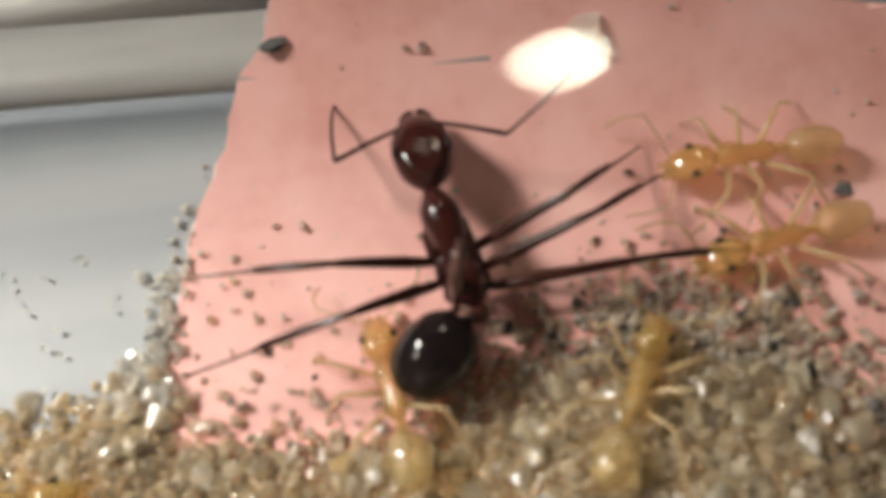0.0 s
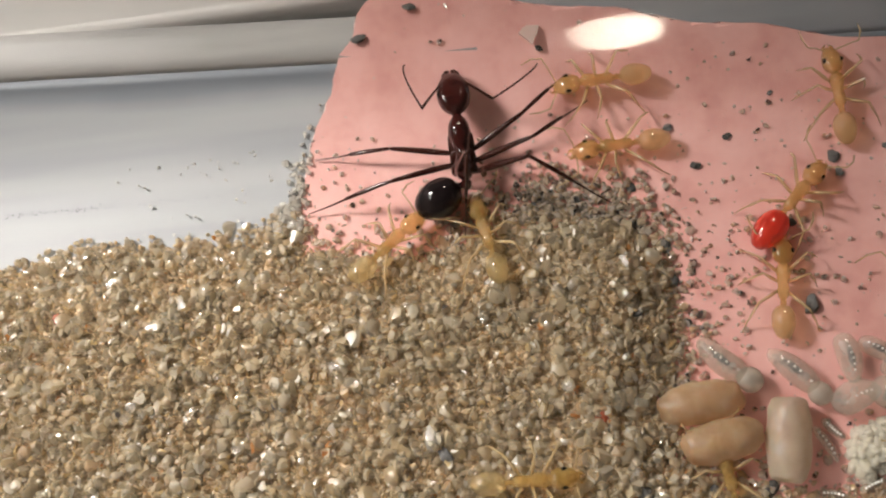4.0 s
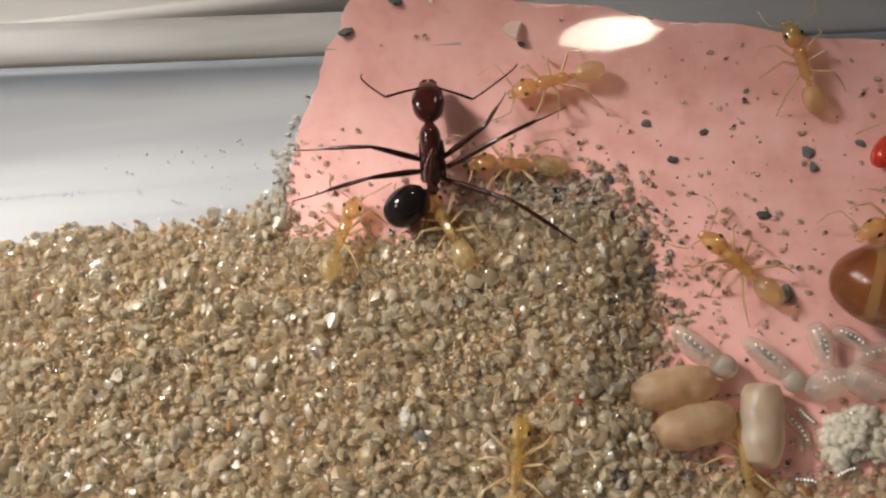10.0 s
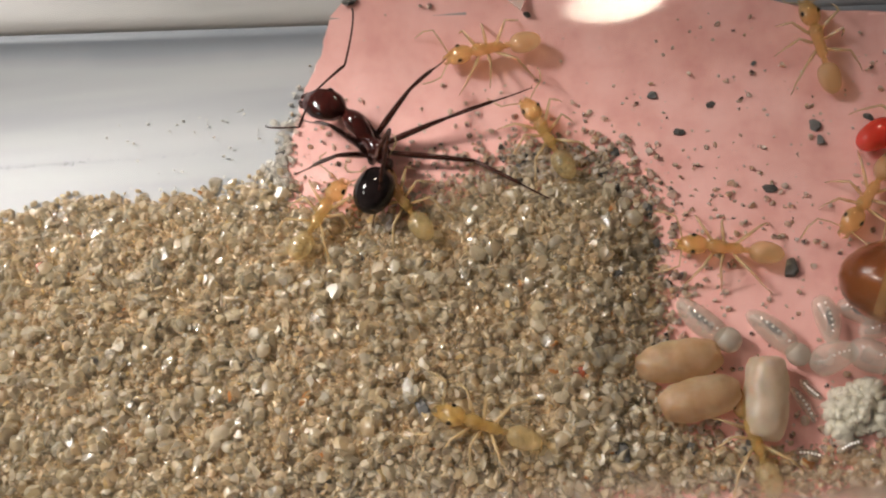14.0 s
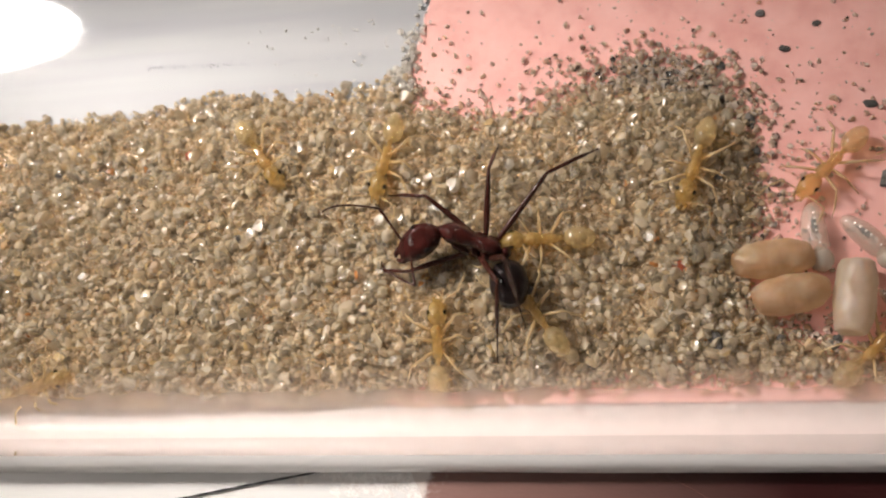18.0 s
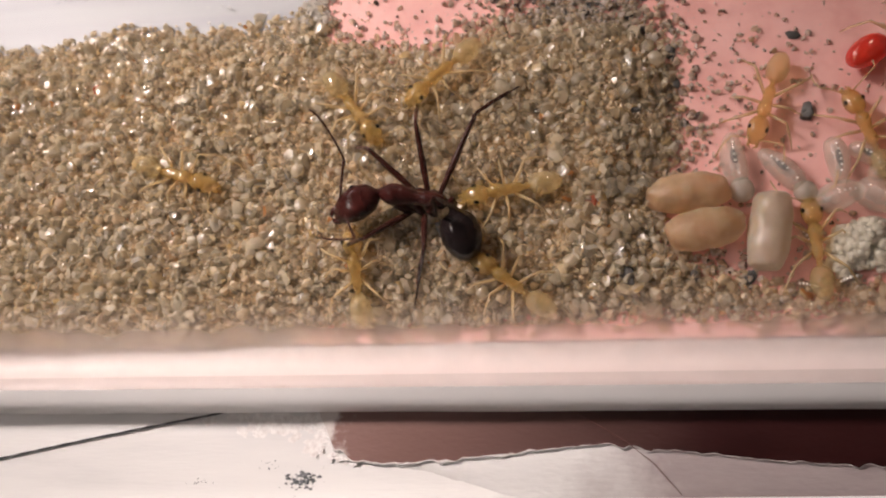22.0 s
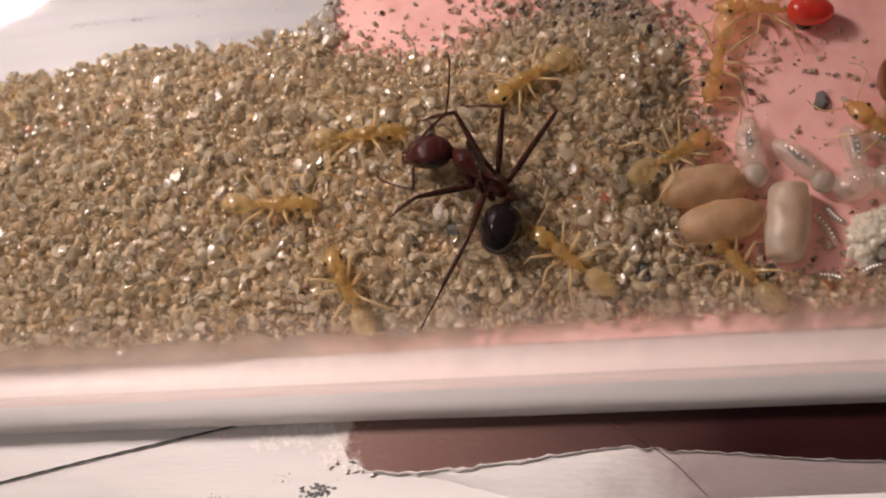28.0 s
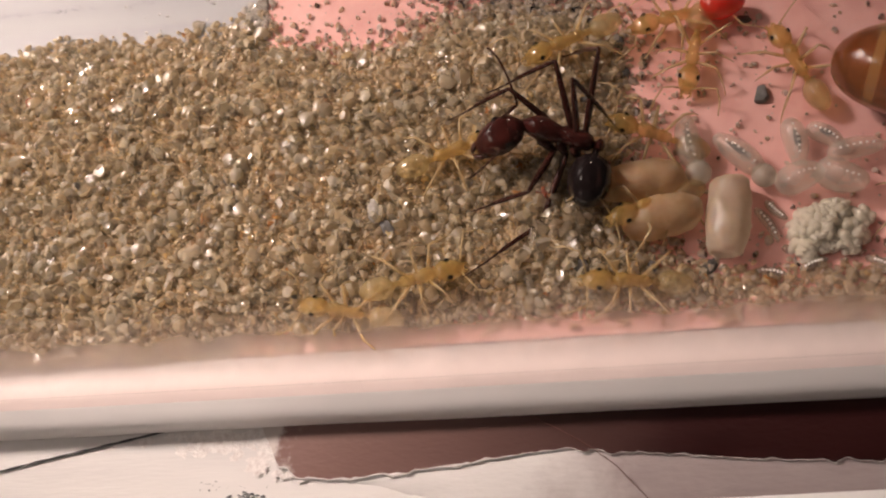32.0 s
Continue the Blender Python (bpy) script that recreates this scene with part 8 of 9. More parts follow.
    walk(dark['AL_a'], [
        (0.0, mm(3.45, 0.01, 0.22, 3.0, 3.5, 96.0)), (0.5, mm(3.45, -0.02, 0.22, 2.2, -2.7, 126.9)), (1.0, mm(3.45, -0.05, 0.22, 2.5, 4.0, 96.5)),
        (1.5, mm(3.45, 0.05, 0.22, 2.2, -10.8, 120.3)), (2.0, mm(3.43, 0.23, 0.23, 2.5, -16.8, 105.6)), (2.5, mm(3.42, 0.32, 0.23, 2.4, -25.7, 122.4)),
        (3.0, mm(3.42, 0.33, 0.23, 2.5, -14.3, 108.8)), (3.5, mm(3.41, 0.36, 0.23, 1.8, -25.8, 139.9)), (4.5, mm(3.40, 0.43, 0.22, 1.6, -9.2, 142.0)),
        (5.5, mm(3.39, 0.47, 0.23, 2.2, -11.2, 124.2)), (6.0, mm(3.39, 0.48, 0.23, 2.8, -47.8, 130.0)), (7.0, mm(3.38, 0.51, 0.23, 2.6, -45.6, 129.8)),
        (8.0, mm(3.41, 0.40, 0.23, 3.1, -45.6, 113.0)), (9.0, mm(3.43, 0.28, 0.23, 2.8, -35.5, 103.6)), (10.0, mm(3.42, 0.30, 0.23, 2.4, -26.3, 114.2)),
        (11.0, mm(2.77, 1.45, 0.26, 2.1, -41.3, 141.0)), (11.5, mm(2.83, 1.40, 0.25, 1.9, -27.3, 138.1)), (12.0, mm(2.94, 1.29, 0.25, 2.2, -32.9, 134.3)),
        (13.0, mm(3.06, 1.15, 0.25, 2.2, -33.9, 131.4)), (14.0, mm(2.97, 1.26, 0.25, 2.0, -34.2, 138.4)), (14.5, mm(2.93, 1.30, 0.25, 2.6, -34.6, 127.5)),
        (15.5, mm(2.83, 1.40, 0.23, 2.0, -53.5, 152.7)), (16.5, mm(2.76, 1.46, 0.21, -0.7, -33.2, -166.9)), (17.0, mm(2.55, 1.62, 0.22, 0.3, -42.8, 175.0)),
        (17.3, mm(2.39, 1.70, 0.24, 1.0, -40.0, 158.7)), (18.0, mm(2.45, 1.67, 0.23, 2.4, -24.4, 123.3)), (18.5, mm(2.52, 1.63, 0.22, 1.3, -33.7, 154.1)),
        (19.0, mm(2.59, 1.59, 0.22, 1.3, -47.9, 157.8)), (20.0, mm(2.71, 1.50, 0.21, 5.2, -60.7, 105.4)), (20.5, mm(2.75, 1.47, 0.20, 4.3, -57.7, 115.4)),
        (21.0, mm(2.83, 1.40, 0.19, 2.9, -48.0, 126.2)), (22.0, mm(2.93, 1.31, 0.17, 2.2, -35.8, 126.8)), (23.0, mm(2.91, 1.33, 0.17, 2.9, -48.9, 121.2)),
        (24.0, mm(2.90, 1.34, 0.18, 4.9, -63.8, 94.5)), (25.0, mm(2.99, 1.24, 0.17, 5.4, -65.8, 67.8)), (25.5, mm(3.02, 1.21, 0.17, 4.6, -62.2, 65.8)),
        (26.0, mm(3.02, 1.21, 0.17, 4.8, -64.0, 115.5)), (26.2, mm(3.00, 1.23, 0.17, 2.5, -54.6, 141.7)), (26.5, mm(2.95, 1.29, 0.18, 1.0, -34.5, 159.6)),
        (26.8, mm(2.87, 1.37, 0.18, 0.8, -21.0, 161.1)), (27.0, mm(2.81, 1.42, 0.19, 0.9, -17.2, 158.9)), (27.5, mm(2.74, 1.48, 0.21, 1.1, -14.6, 154.6)),
        (28.0, mm(2.81, 1.42, 0.20, 1.7, -23.4, 136.5)), (28.5, mm(2.84, 1.40, 0.19, 1.6, -22.1, 142.4)), (29.0, mm(2.91, 1.33, 0.19, 1.3, -25.5, 152.0)),
        (29.5, mm(2.97, 1.27, 0.18, 1.3, -30.9, 155.3)), (30.0, mm(2.89, 1.35, 0.19, 1.3, -31.1, 157.7)), (31.0, mm(2.70, 1.52, 0.19, 1.6, -52.8, 159.8)),
        (31.5, mm(2.88, 1.36, 0.18, 1.5, -41.0, 160.7)), (32.0, mm(2.60, 1.58, 0.15, 4.8, -61.0, 140.0)),
    ])
    walk(dark['AL_b'], [
        (0.0, mm(3.24, 2.00, 0.10, -0.5, 28.7, -8.4)), (0.5, mm(2.25, 1.57, 0.32, 1.1, 11.0, 23.2)), (1.0, mm(3.22, 1.93, 0.09, 2.0, 32.9, 44.5)),
        (1.5, mm(2.46, 1.75, 0.60, 1.9, 20.7, 46.4)), (2.0, mm(2.92, 2.08, 0.81, 2.6, 41.7, 51.4)), (2.5, mm(2.46, 1.85, 1.09, 2.4, 29.7, 55.2)),
        (3.0, mm(2.79, 2.17, 0.72, 2.7, 39.2, 55.7)), (3.5, mm(2.04, 1.52, 1.10, 1.9, 24.5, 41.5)), (4.5, mm(1.84, 1.65, 0.55, 0.5, 5.6, 11.2)),
        (5.5, mm(2.29, 2.09, 0.62, -0.3, 2.5, -6.9)), (6.0, mm(2.52, 1.51, 1.71, 0.3, 35.1, 5.8)), (7.0, mm(2.48, 1.58, 1.66, 0.4, 28.8, 9.7)),
        (8.0, mm(2.86, 1.69, 1.66, 1.5, 28.4, 34.2)), (9.0, mm(3.05, 1.86, 1.39, 1.4, 26.5, 32.6)), (10.0, mm(2.69, 1.94, 1.12, 2.0, 30.4, 45.9)),
        (11.0, mm(1.61, 2.40, 1.58, 2.9, 36.1, 65.6)), (11.5, mm(1.50, 2.59, 1.17, 2.5, 36.4, 51.6)), (12.0, mm(1.77, 2.49, 1.33, 2.9, 38.0, 62.8)),
        (13.0, mm(1.96, 2.39, 1.36, 2.7, 44.8, 51.4)), (14.0, mm(1.74, 2.35, 1.37, 2.3, 38.0, 44.5)), (14.5, mm(1.93, 2.60, 1.38, 2.9, 42.9, 54.4)),
        (15.5, mm(1.78, 1.95, 1.84, 4.6, 53.9, 99.4)), (16.5, mm(1.13, 1.08, 1.31, 2.9, 37.2, 122.2)), (17.0, mm(1.08, 1.74, 1.58, 3.4, 47.1, 75.5)),
        (17.3, mm(0.97, 2.26, 1.53, 2.2, 45.2, 46.0)), (18.0, mm(1.45, 3.19, 1.05, -0.3, 30.2, -6.1)), (18.5, mm(1.02, 2.36, 1.33, 1.6, 40.7, 29.2)),
        (19.0, mm(1.35, 2.10, 1.71, 3.5, 48.9, 76.0)), (20.0, mm(2.45, 2.44, 1.95, 4.6, 57.7, 70.4)), (20.5, mm(2.30, 2.44, 1.89, 3.8, 57.0, 55.6)),
        (21.0, mm(2.04, 2.48, 1.68, 1.9, 51.8, 29.3)), (22.0, mm(1.96, 2.61, 1.34, 0.3, 42.6, 5.3)), (23.0, mm(2.23, 2.45, 1.68, 1.2, 52.8, 20.0)),
        (24.0, mm(2.83, 2.22, 1.97, 3.5, 61.2, 53.8)), (25.0, mm(3.30, 2.00, 1.99, 4.2, 58.2, 110.0)), (25.5, mm(3.40, 2.06, 1.94, 3.4, 54.7, 123.6)),
        (26.0, mm(2.64, 2.00, 1.96, 5.1, 61.8, 92.8)), (26.2, mm(2.10, 1.94, 1.80, 3.9, 55.5, 68.3)), (26.5, mm(1.40, 1.86, 1.31, 2.6, 43.8, 49.8)),
        (26.8, mm(1.10, 1.97, 0.90, 2.0, 34.4, 44.9)), (27.0, mm(1.03, 2.11, 0.78, 1.9, 30.0, 43.9)), (27.5, mm(0.99, 2.31, 0.71, 1.8, 26.9, 43.7)),
        (28.0, mm(1.48, 2.68, 0.99, 1.0, 32.8, 22.2)), (28.5, mm(1.37, 2.53, 0.94, 1.0, 32.5, 22.1)), (29.0, mm(1.32, 2.17, 1.05, 1.3, 35.9, 24.7)),
        (29.5, mm(1.41, 1.98, 1.21, 1.6, 40.1, 27.6)), (30.0, mm(1.30, 2.00, 1.22, 2.0, 40.3, 32.3)), (31.0, mm(1.56, 1.93, 1.79, 2.8, 55.5, 35.5)),
        (31.5, mm(1.46, 1.86, 1.49, 3.2, 48.0, 39.7)), (32.0, mm(1.86, 2.21, 1.90, 5.5, 57.8, 51.2)),
    ])
    walk(dark['AR_a'], [
        (0.0, mm(3.33, -0.66, 0.22, -2.6, 1.7, -121.3)), (0.5, mm(3.32, -0.69, 0.22, -2.4, 2.9, -118.0)), (1.0, mm(3.31, -0.71, 0.22, -2.2, 3.0, -119.2)),
        (1.5, mm(3.35, -0.62, 0.22, -2.2, 3.1, -119.8)), (2.0, mm(3.40, -0.45, 0.23, -2.4, -2.9, -102.0)), (2.5, mm(3.41, -0.36, 0.23, -2.1, -13.8, -128.1)),
        (3.0, mm(3.42, -0.35, 0.23, -2.6, -19.2, -110.4)), (3.5, mm(3.42, -0.32, 0.23, -1.9, -9.0, -132.1)), (4.5, mm(3.43, -0.25, 0.22, -2.3, 13.4, -122.3)),
        (5.5, mm(3.44, -0.21, 0.23, -2.5, 11.0, -109.8)), (6.0, mm(3.44, -0.20, 0.23, -2.3, 13.7, -118.1)), (7.0, mm(3.44, -0.17, 0.23, -2.2, 13.8, -117.3)),
        (8.0, mm(3.43, -0.28, 0.23, -2.2, 17.2, -119.7)), (9.0, mm(3.41, -0.40, 0.23, -2.2, 14.6, -120.4)), (10.0, mm(3.41, -0.38, 0.23, -2.3, 10.8, -111.2)),
        (11.0, mm(3.21, 0.92, 0.26, -2.6, -5.0, -83.6)), (11.5, mm(3.24, 0.86, 0.25, -2.6, -2.0, -92.8)), (12.0, mm(3.31, 0.72, 0.25, -2.6, -9.4, -86.7)),
        (13.0, mm(3.37, 0.54, 0.25, -2.5, -11.1, -97.3)), (14.0, mm(3.32, 0.67, 0.25, -2.6, -10.9, -88.8)), (14.5, mm(3.30, 0.73, 0.25, -2.7, -10.5, -85.1)),
        (15.5, mm(3.24, 0.86, 0.23, -2.8, -29.3, -62.1)), (16.5, mm(3.20, 0.94, 0.21, -3.4, -49.2, -52.3)), (17.0, mm(3.05, 1.16, 0.22, -1.8, -20.7, -44.5)),
        (17.3, mm(2.94, 1.29, 0.24, -1.7, -19.0, -47.2)), (18.0, mm(2.98, 1.25, 0.23, -1.6, -21.4, -33.3)), (18.5, mm(3.03, 1.19, 0.22, -0.5, -43.1, -8.8)),
        (19.0, mm(3.08, 1.12, 0.22, -1.2, -22.2, -28.2)), (20.0, mm(3.17, 1.00, 0.21, -2.3, -23.2, -52.0)), (20.5, mm(3.19, 0.95, 0.20, -2.7, -44.6, -46.3)),
        (21.0, mm(3.24, 0.86, 0.19, -2.6, -19.8, -78.8)), (22.0, mm(3.30, 0.74, 0.17, -2.4, -18.6, -88.8)), (23.0, mm(3.29, 0.76, 0.17, -2.4, -19.2, -86.2)),
        (24.0, mm(3.29, 0.78, 0.18, -2.3, -19.3, -88.8)), (25.0, mm(3.33, 0.66, 0.17, -2.5, -20.5, -88.4)), (25.5, mm(3.35, 0.61, 0.17, -2.4, -20.6, -81.6)),
        (26.0, mm(3.35, 0.62, 0.17, -2.5, -20.2, -82.2)), (26.2, mm(3.34, 0.64, 0.17, -2.6, -19.1, -85.6)), (26.5, mm(3.31, 0.71, 0.18, -2.6, -16.7, -90.7)),
        (26.8, mm(3.27, 0.82, 0.19, -2.5, -15.8, -88.2)), (27.0, mm(3.23, 0.88, 0.19, -2.5, -15.9, -84.9)), (27.5, mm(3.19, 0.97, 0.21, -2.5, -17.2, -77.6)),
        (28.0, mm(3.23, 0.89, 0.20, -2.3, -10.0, -97.7)), (28.5, mm(3.25, 0.85, 0.19, -2.5, -17.3, -82.5)), (29.0, mm(3.29, 0.76, 0.19, -2.4, -11.2, -114.0)),
        (29.5, mm(3.32, 0.69, 0.18, -3.0, -20.1, -89.3)), (30.0, mm(3.28, 0.79, 0.19, -2.6, -8.5, -121.0)), (31.0, mm(3.16, 1.02, 0.19, -2.9, -15.9, -101.8)),
        (31.5, mm(3.27, 0.80, 0.18, -3.4, -14.7, -107.8)), (32.0, mm(3.09, 1.11, 0.15, -3.4, -16.8, -124.5)),
    ])
    walk(dark['AR_b'], [
        (0.0, mm(2.29, -2.37, 0.16, -3.2, -21.6, -82.8)), (0.5, mm(2.38, -2.45, 0.12, -2.7, -11.0, -76.4)), (1.0, mm(2.33, -2.46, 0.12, -2.4, -13.9, -71.3)),
        (1.5, mm(2.35, -2.35, 0.11, -2.3, -9.1, -64.8)), (2.0, mm(2.98, -2.40, 0.33, -2.5, 44.2, -46.8)), (2.5, mm(2.22, -1.89, 0.71, -2.0, 6.6, -51.4)),
        (3.0, mm(2.76, -2.12, 0.89, -2.2, 10.7, -56.2)), (3.5, mm(2.10, -1.78, 0.54, -2.3, 7.9, -59.7)), (4.5, mm(2.39, -1.89, -0.24, -2.6, -5.1, -83.2)),
        (5.5, mm(2.77, -2.06, -0.15, -2.6, 1.2, -94.8)), (6.0, mm(2.52, -1.91, -0.24, -2.5, -2.6, -86.1)), (7.0, mm(2.55, -1.89, -0.24, -2.4, -4.1, -81.1)),
        (8.0, mm(2.48, -1.94, -0.36, -2.4, -1.7, -80.9)), (9.0, mm(2.43, -2.07, -0.28, -2.4, -3.1, -84.4)), (10.0, mm(2.70, -2.21, -0.14, -2.3, -11.2, -71.2)),
        (11.0, mm(3.43, -1.06, 0.43, -2.0, -5.1, -49.3)), (11.5, mm(3.14, -1.14, 0.33, -2.3, -22.2, -54.1)), (12.0, mm(3.42, -1.25, 0.57, -2.0, 5.9, -49.3)),
        (13.0, mm(3.12, -1.41, 0.63, -2.4, -13.9, -67.9)), (14.0, mm(3.36, -1.29, 0.63, -2.3, -17.4, -58.4)), (14.5, mm(3.47, -1.23, 0.61, -2.5, -25.4, -56.2)),
        (15.5, mm(4.06, -0.68, 1.21, -1.4, 4.7, -31.0)), (16.5, mm(4.00, -0.09, 1.73, -0.6, 15.1, -13.4)), (17.0, mm(4.39, -0.15, 0.93, -0.4, -25.2, -8.7)),
        (17.3, mm(4.22, -0.09, 0.89, 0.3, 19.6, 6.8)), (18.0, mm(4.54, 0.23, 0.96, 0.8, -16.4, 17.1)), (18.5, mm(4.48, 0.96, 1.59, 0.2, 10.3, 3.8)),
        (19.0, mm(4.71, 0.25, 0.98, 1.1, -13.2, 27.2)), (20.0, mm(4.30, -0.45, 1.00, -0.2, -16.3, -4.6)), (20.5, mm(4.18, -0.08, 1.61, -1.1, 11.4, -24.4)),
        (21.0, mm(3.61, -0.98, 0.87, -3.2, 39.4, -81.9)), (22.0, mm(3.34, -1.15, 0.81, -2.2, -26.0, -57.0)), (23.0, mm(3.42, -1.12, 0.83, -1.9, -14.2, -54.7)),
        (24.0, mm(3.32, -1.11, 0.84, -1.9, -26.4, -48.2)), (25.0, mm(3.39, -1.22, 0.87, -1.6, -13.8, -43.5)), (25.5, mm(3.62, -1.24, 0.87, -2.0, 7.2, -60.2)),
        (26.0, mm(3.60, -1.24, 0.86, -2.1, 7.8, -60.2)), (26.2, mm(3.49, -1.25, 0.82, -2.1, 8.4, -57.3)), (26.5, mm(3.29, -1.20, 0.75, -2.0, 7.8, -52.3)),
        (26.8, mm(3.32, -1.11, 0.73, -1.9, 6.4, -52.1)), (27.0, mm(3.40, -1.03, 0.74, -1.9, 6.8, -51.5)), (27.5, mm(3.60, -0.90, 0.79, -1.9, 7.1, -53.8)),
        (28.0, mm(2.97, -1.07, 0.54, -2.3, -24.2, -65.4)), (28.5, mm(3.50, -1.04, 0.79, -2.1, 6.4, -59.3)), (29.0, mm(2.49, -1.03, 0.57, -2.6, -26.4, -64.4)),
        (29.5, mm(3.34, -1.19, 0.87, -2.6, 8.0, -66.4)), (30.0, mm(2.26, -0.90, 0.48, -2.7, -27.5, -50.8)), (31.0, mm(2.76, -0.87, 0.74, -2.7, -27.9, -53.1)),
        (31.5, mm(2.68, -1.04, 0.68, -3.5, 6.7, -93.5)), (32.0, mm(2.01, -0.47, 0.73, -3.7, -28.4, -52.9)),
    ])
    walk(pale['YA'], [
        (0.0, mm(-11.29, 1.33, 0.71, 0.0, 0.7, 2.4)), (1.0, mm(-11.29, 1.33, 0.71, 0.0, 0.7, 2.4)), (2.5, mm(-3.92, 2.44, 0.40, 0.0, 7.2, 26.9)),
        (3.0, mm(-2.64, 1.95, 0.53, 0.0, 5.6, 20.5)), (5.5, mm(-4.07, 2.34, 0.43, 0.0, 13.2, 79.3)), (7.0, mm(-4.14, 2.66, 0.41, 0.0, 12.5, 72.6)),
        (9.0, mm(-4.28, 1.71, 0.49, 0.0, 11.3, 75.7)), (10.0, mm(-4.45, 1.85, 0.47, 0.0, 11.8, 71.6)), (11.0, mm(-4.51, 1.62, 0.51, 0.0, 10.8, 71.8)),
        (13.0, mm(-4.52, 1.81, 0.50, 0.0, 10.8, 57.0)), (14.5, mm(-6.07, 0.89, 0.63, 0.0, 6.7, 59.9)), (16.5, mm(-5.32, -5.41, 0.87, 0.0, 0.5, 47.5)),
        (17.3, mm(-4.57, -9.07, 0.81, 0.0, -3.0, 71.1)), (19.0, mm(-7.74, -10.60, 0.59, 0.0, -8.6, 99.1)), (20.0, mm(-5.33, -10.06, 0.69, 0.0, -6.5, 95.2)),
        (22.0, mm(-5.24, -9.95, 0.71, 0.0, -6.0, 97.9)), (24.0, mm(-5.07, -10.08, 0.68, 0.0, -6.6, 96.5)), (25.5, mm(-5.11, -9.52, 0.80, 0.0, -3.4, 117.1)),
        (27.5, mm(-4.00, -8.83, 0.82, 0.0, -2.7, 99.0)), (28.0, mm(-6.20, -10.40, 0.64, 0.0, -7.1, 113.5)), (29.5, mm(-5.10, -11.56, 0.53, 0.0, -2.6, 171.3)),
        (31.5, mm(-3.06, -11.72, 0.48, 0.0, -3.6, 167.8)), (32.0, mm(-3.06, -11.72, 0.48, 0.0, -3.6, 167.8)),
    ])
    walk(pale['YB'], [
        (0.0, mm(-1.74, 2.65, 0.42, 0.0, 12.9, 97.6)), (1.0, mm(-1.77, 1.86, 0.49, 0.0, 11.3, 62.2)), (2.5, mm(1.85, 0.87, 0.60, 0.0, 7.7, 91.6)),
        (3.0, mm(1.76, 1.11, 0.57, 0.0, 8.7, 99.0)), (5.5, mm(1.32, 2.57, 0.42, 0.0, 13.1, 102.8)), (7.0, mm(0.91, 2.40, 0.43, 0.0, 13.2, 100.0)),
        (9.0, mm(0.54, 1.49, 0.52, 0.0, 10.2, 108.0)), (10.0, mm(0.67, 1.78, 0.49, 0.0, 11.3, 112.9)), (11.0, mm(0.45, 1.63, 0.51, 0.0, 10.6, 112.8)),
        (13.0, mm(0.04, 2.13, 0.45, 0.0, 12.3, 121.6)), (14.5, mm(-2.12, 1.32, 0.57, 0.0, 8.7, 119.1)), (16.5, mm(-0.35, -4.41, 0.86, 0.0, 0.4, 146.6)),
        (17.3, mm(0.16, -5.52, 0.87, 0.0, 0.0, 177.2)), (18.0, mm(-0.58, -5.36, 0.87, 0.0, -0.0, -179.0)), (19.0, mm(1.33, -5.39, 0.87, 0.0, 0.1, 171.6)),
        (20.0, mm(2.62, -5.59, 0.87, 0.0, 0.0, 179.7)), (22.0, mm(1.93, -6.28, 0.88, 0.0, -0.1, -171.1)), (24.0, mm(1.40, -6.46, 0.88, 0.0, -0.1, -168.4)),
        (25.5, mm(2.86, -5.18, 0.87, 0.0, 0.1, 167.4)), (26.2, mm(4.76, -5.23, 0.87, 0.0, 0.6, 118.2)), (26.8, mm(6.39, -5.28, 0.87, 0.0, 0.6, 76.1)),
        (27.5, mm(8.29, -5.33, 0.87, 0.0, 0.3, 27.0)), (28.0, mm(8.95, -5.07, 0.46, 0.0, 14.5, 30.5)), (29.5, mm(10.90, -4.24, 0.46, 0.0, 14.2, 10.2)),
        (30.5, mm(10.78, -5.58, 0.47, 0.0, 14.7, 60.2)), (30.8, mm(10.59, -6.26, 0.05, 0.0, -0.0, 103.8)), (31.2, mm(10.32, -7.16, 0.47, 0.0, -14.6, 161.8)),
        (31.5, mm(10.13, -7.83, 0.46, 0.0, -14.3, -154.7)), (32.0, mm(10.40, -7.82, 0.46, 0.0, -14.4, -158.3)),
    ])
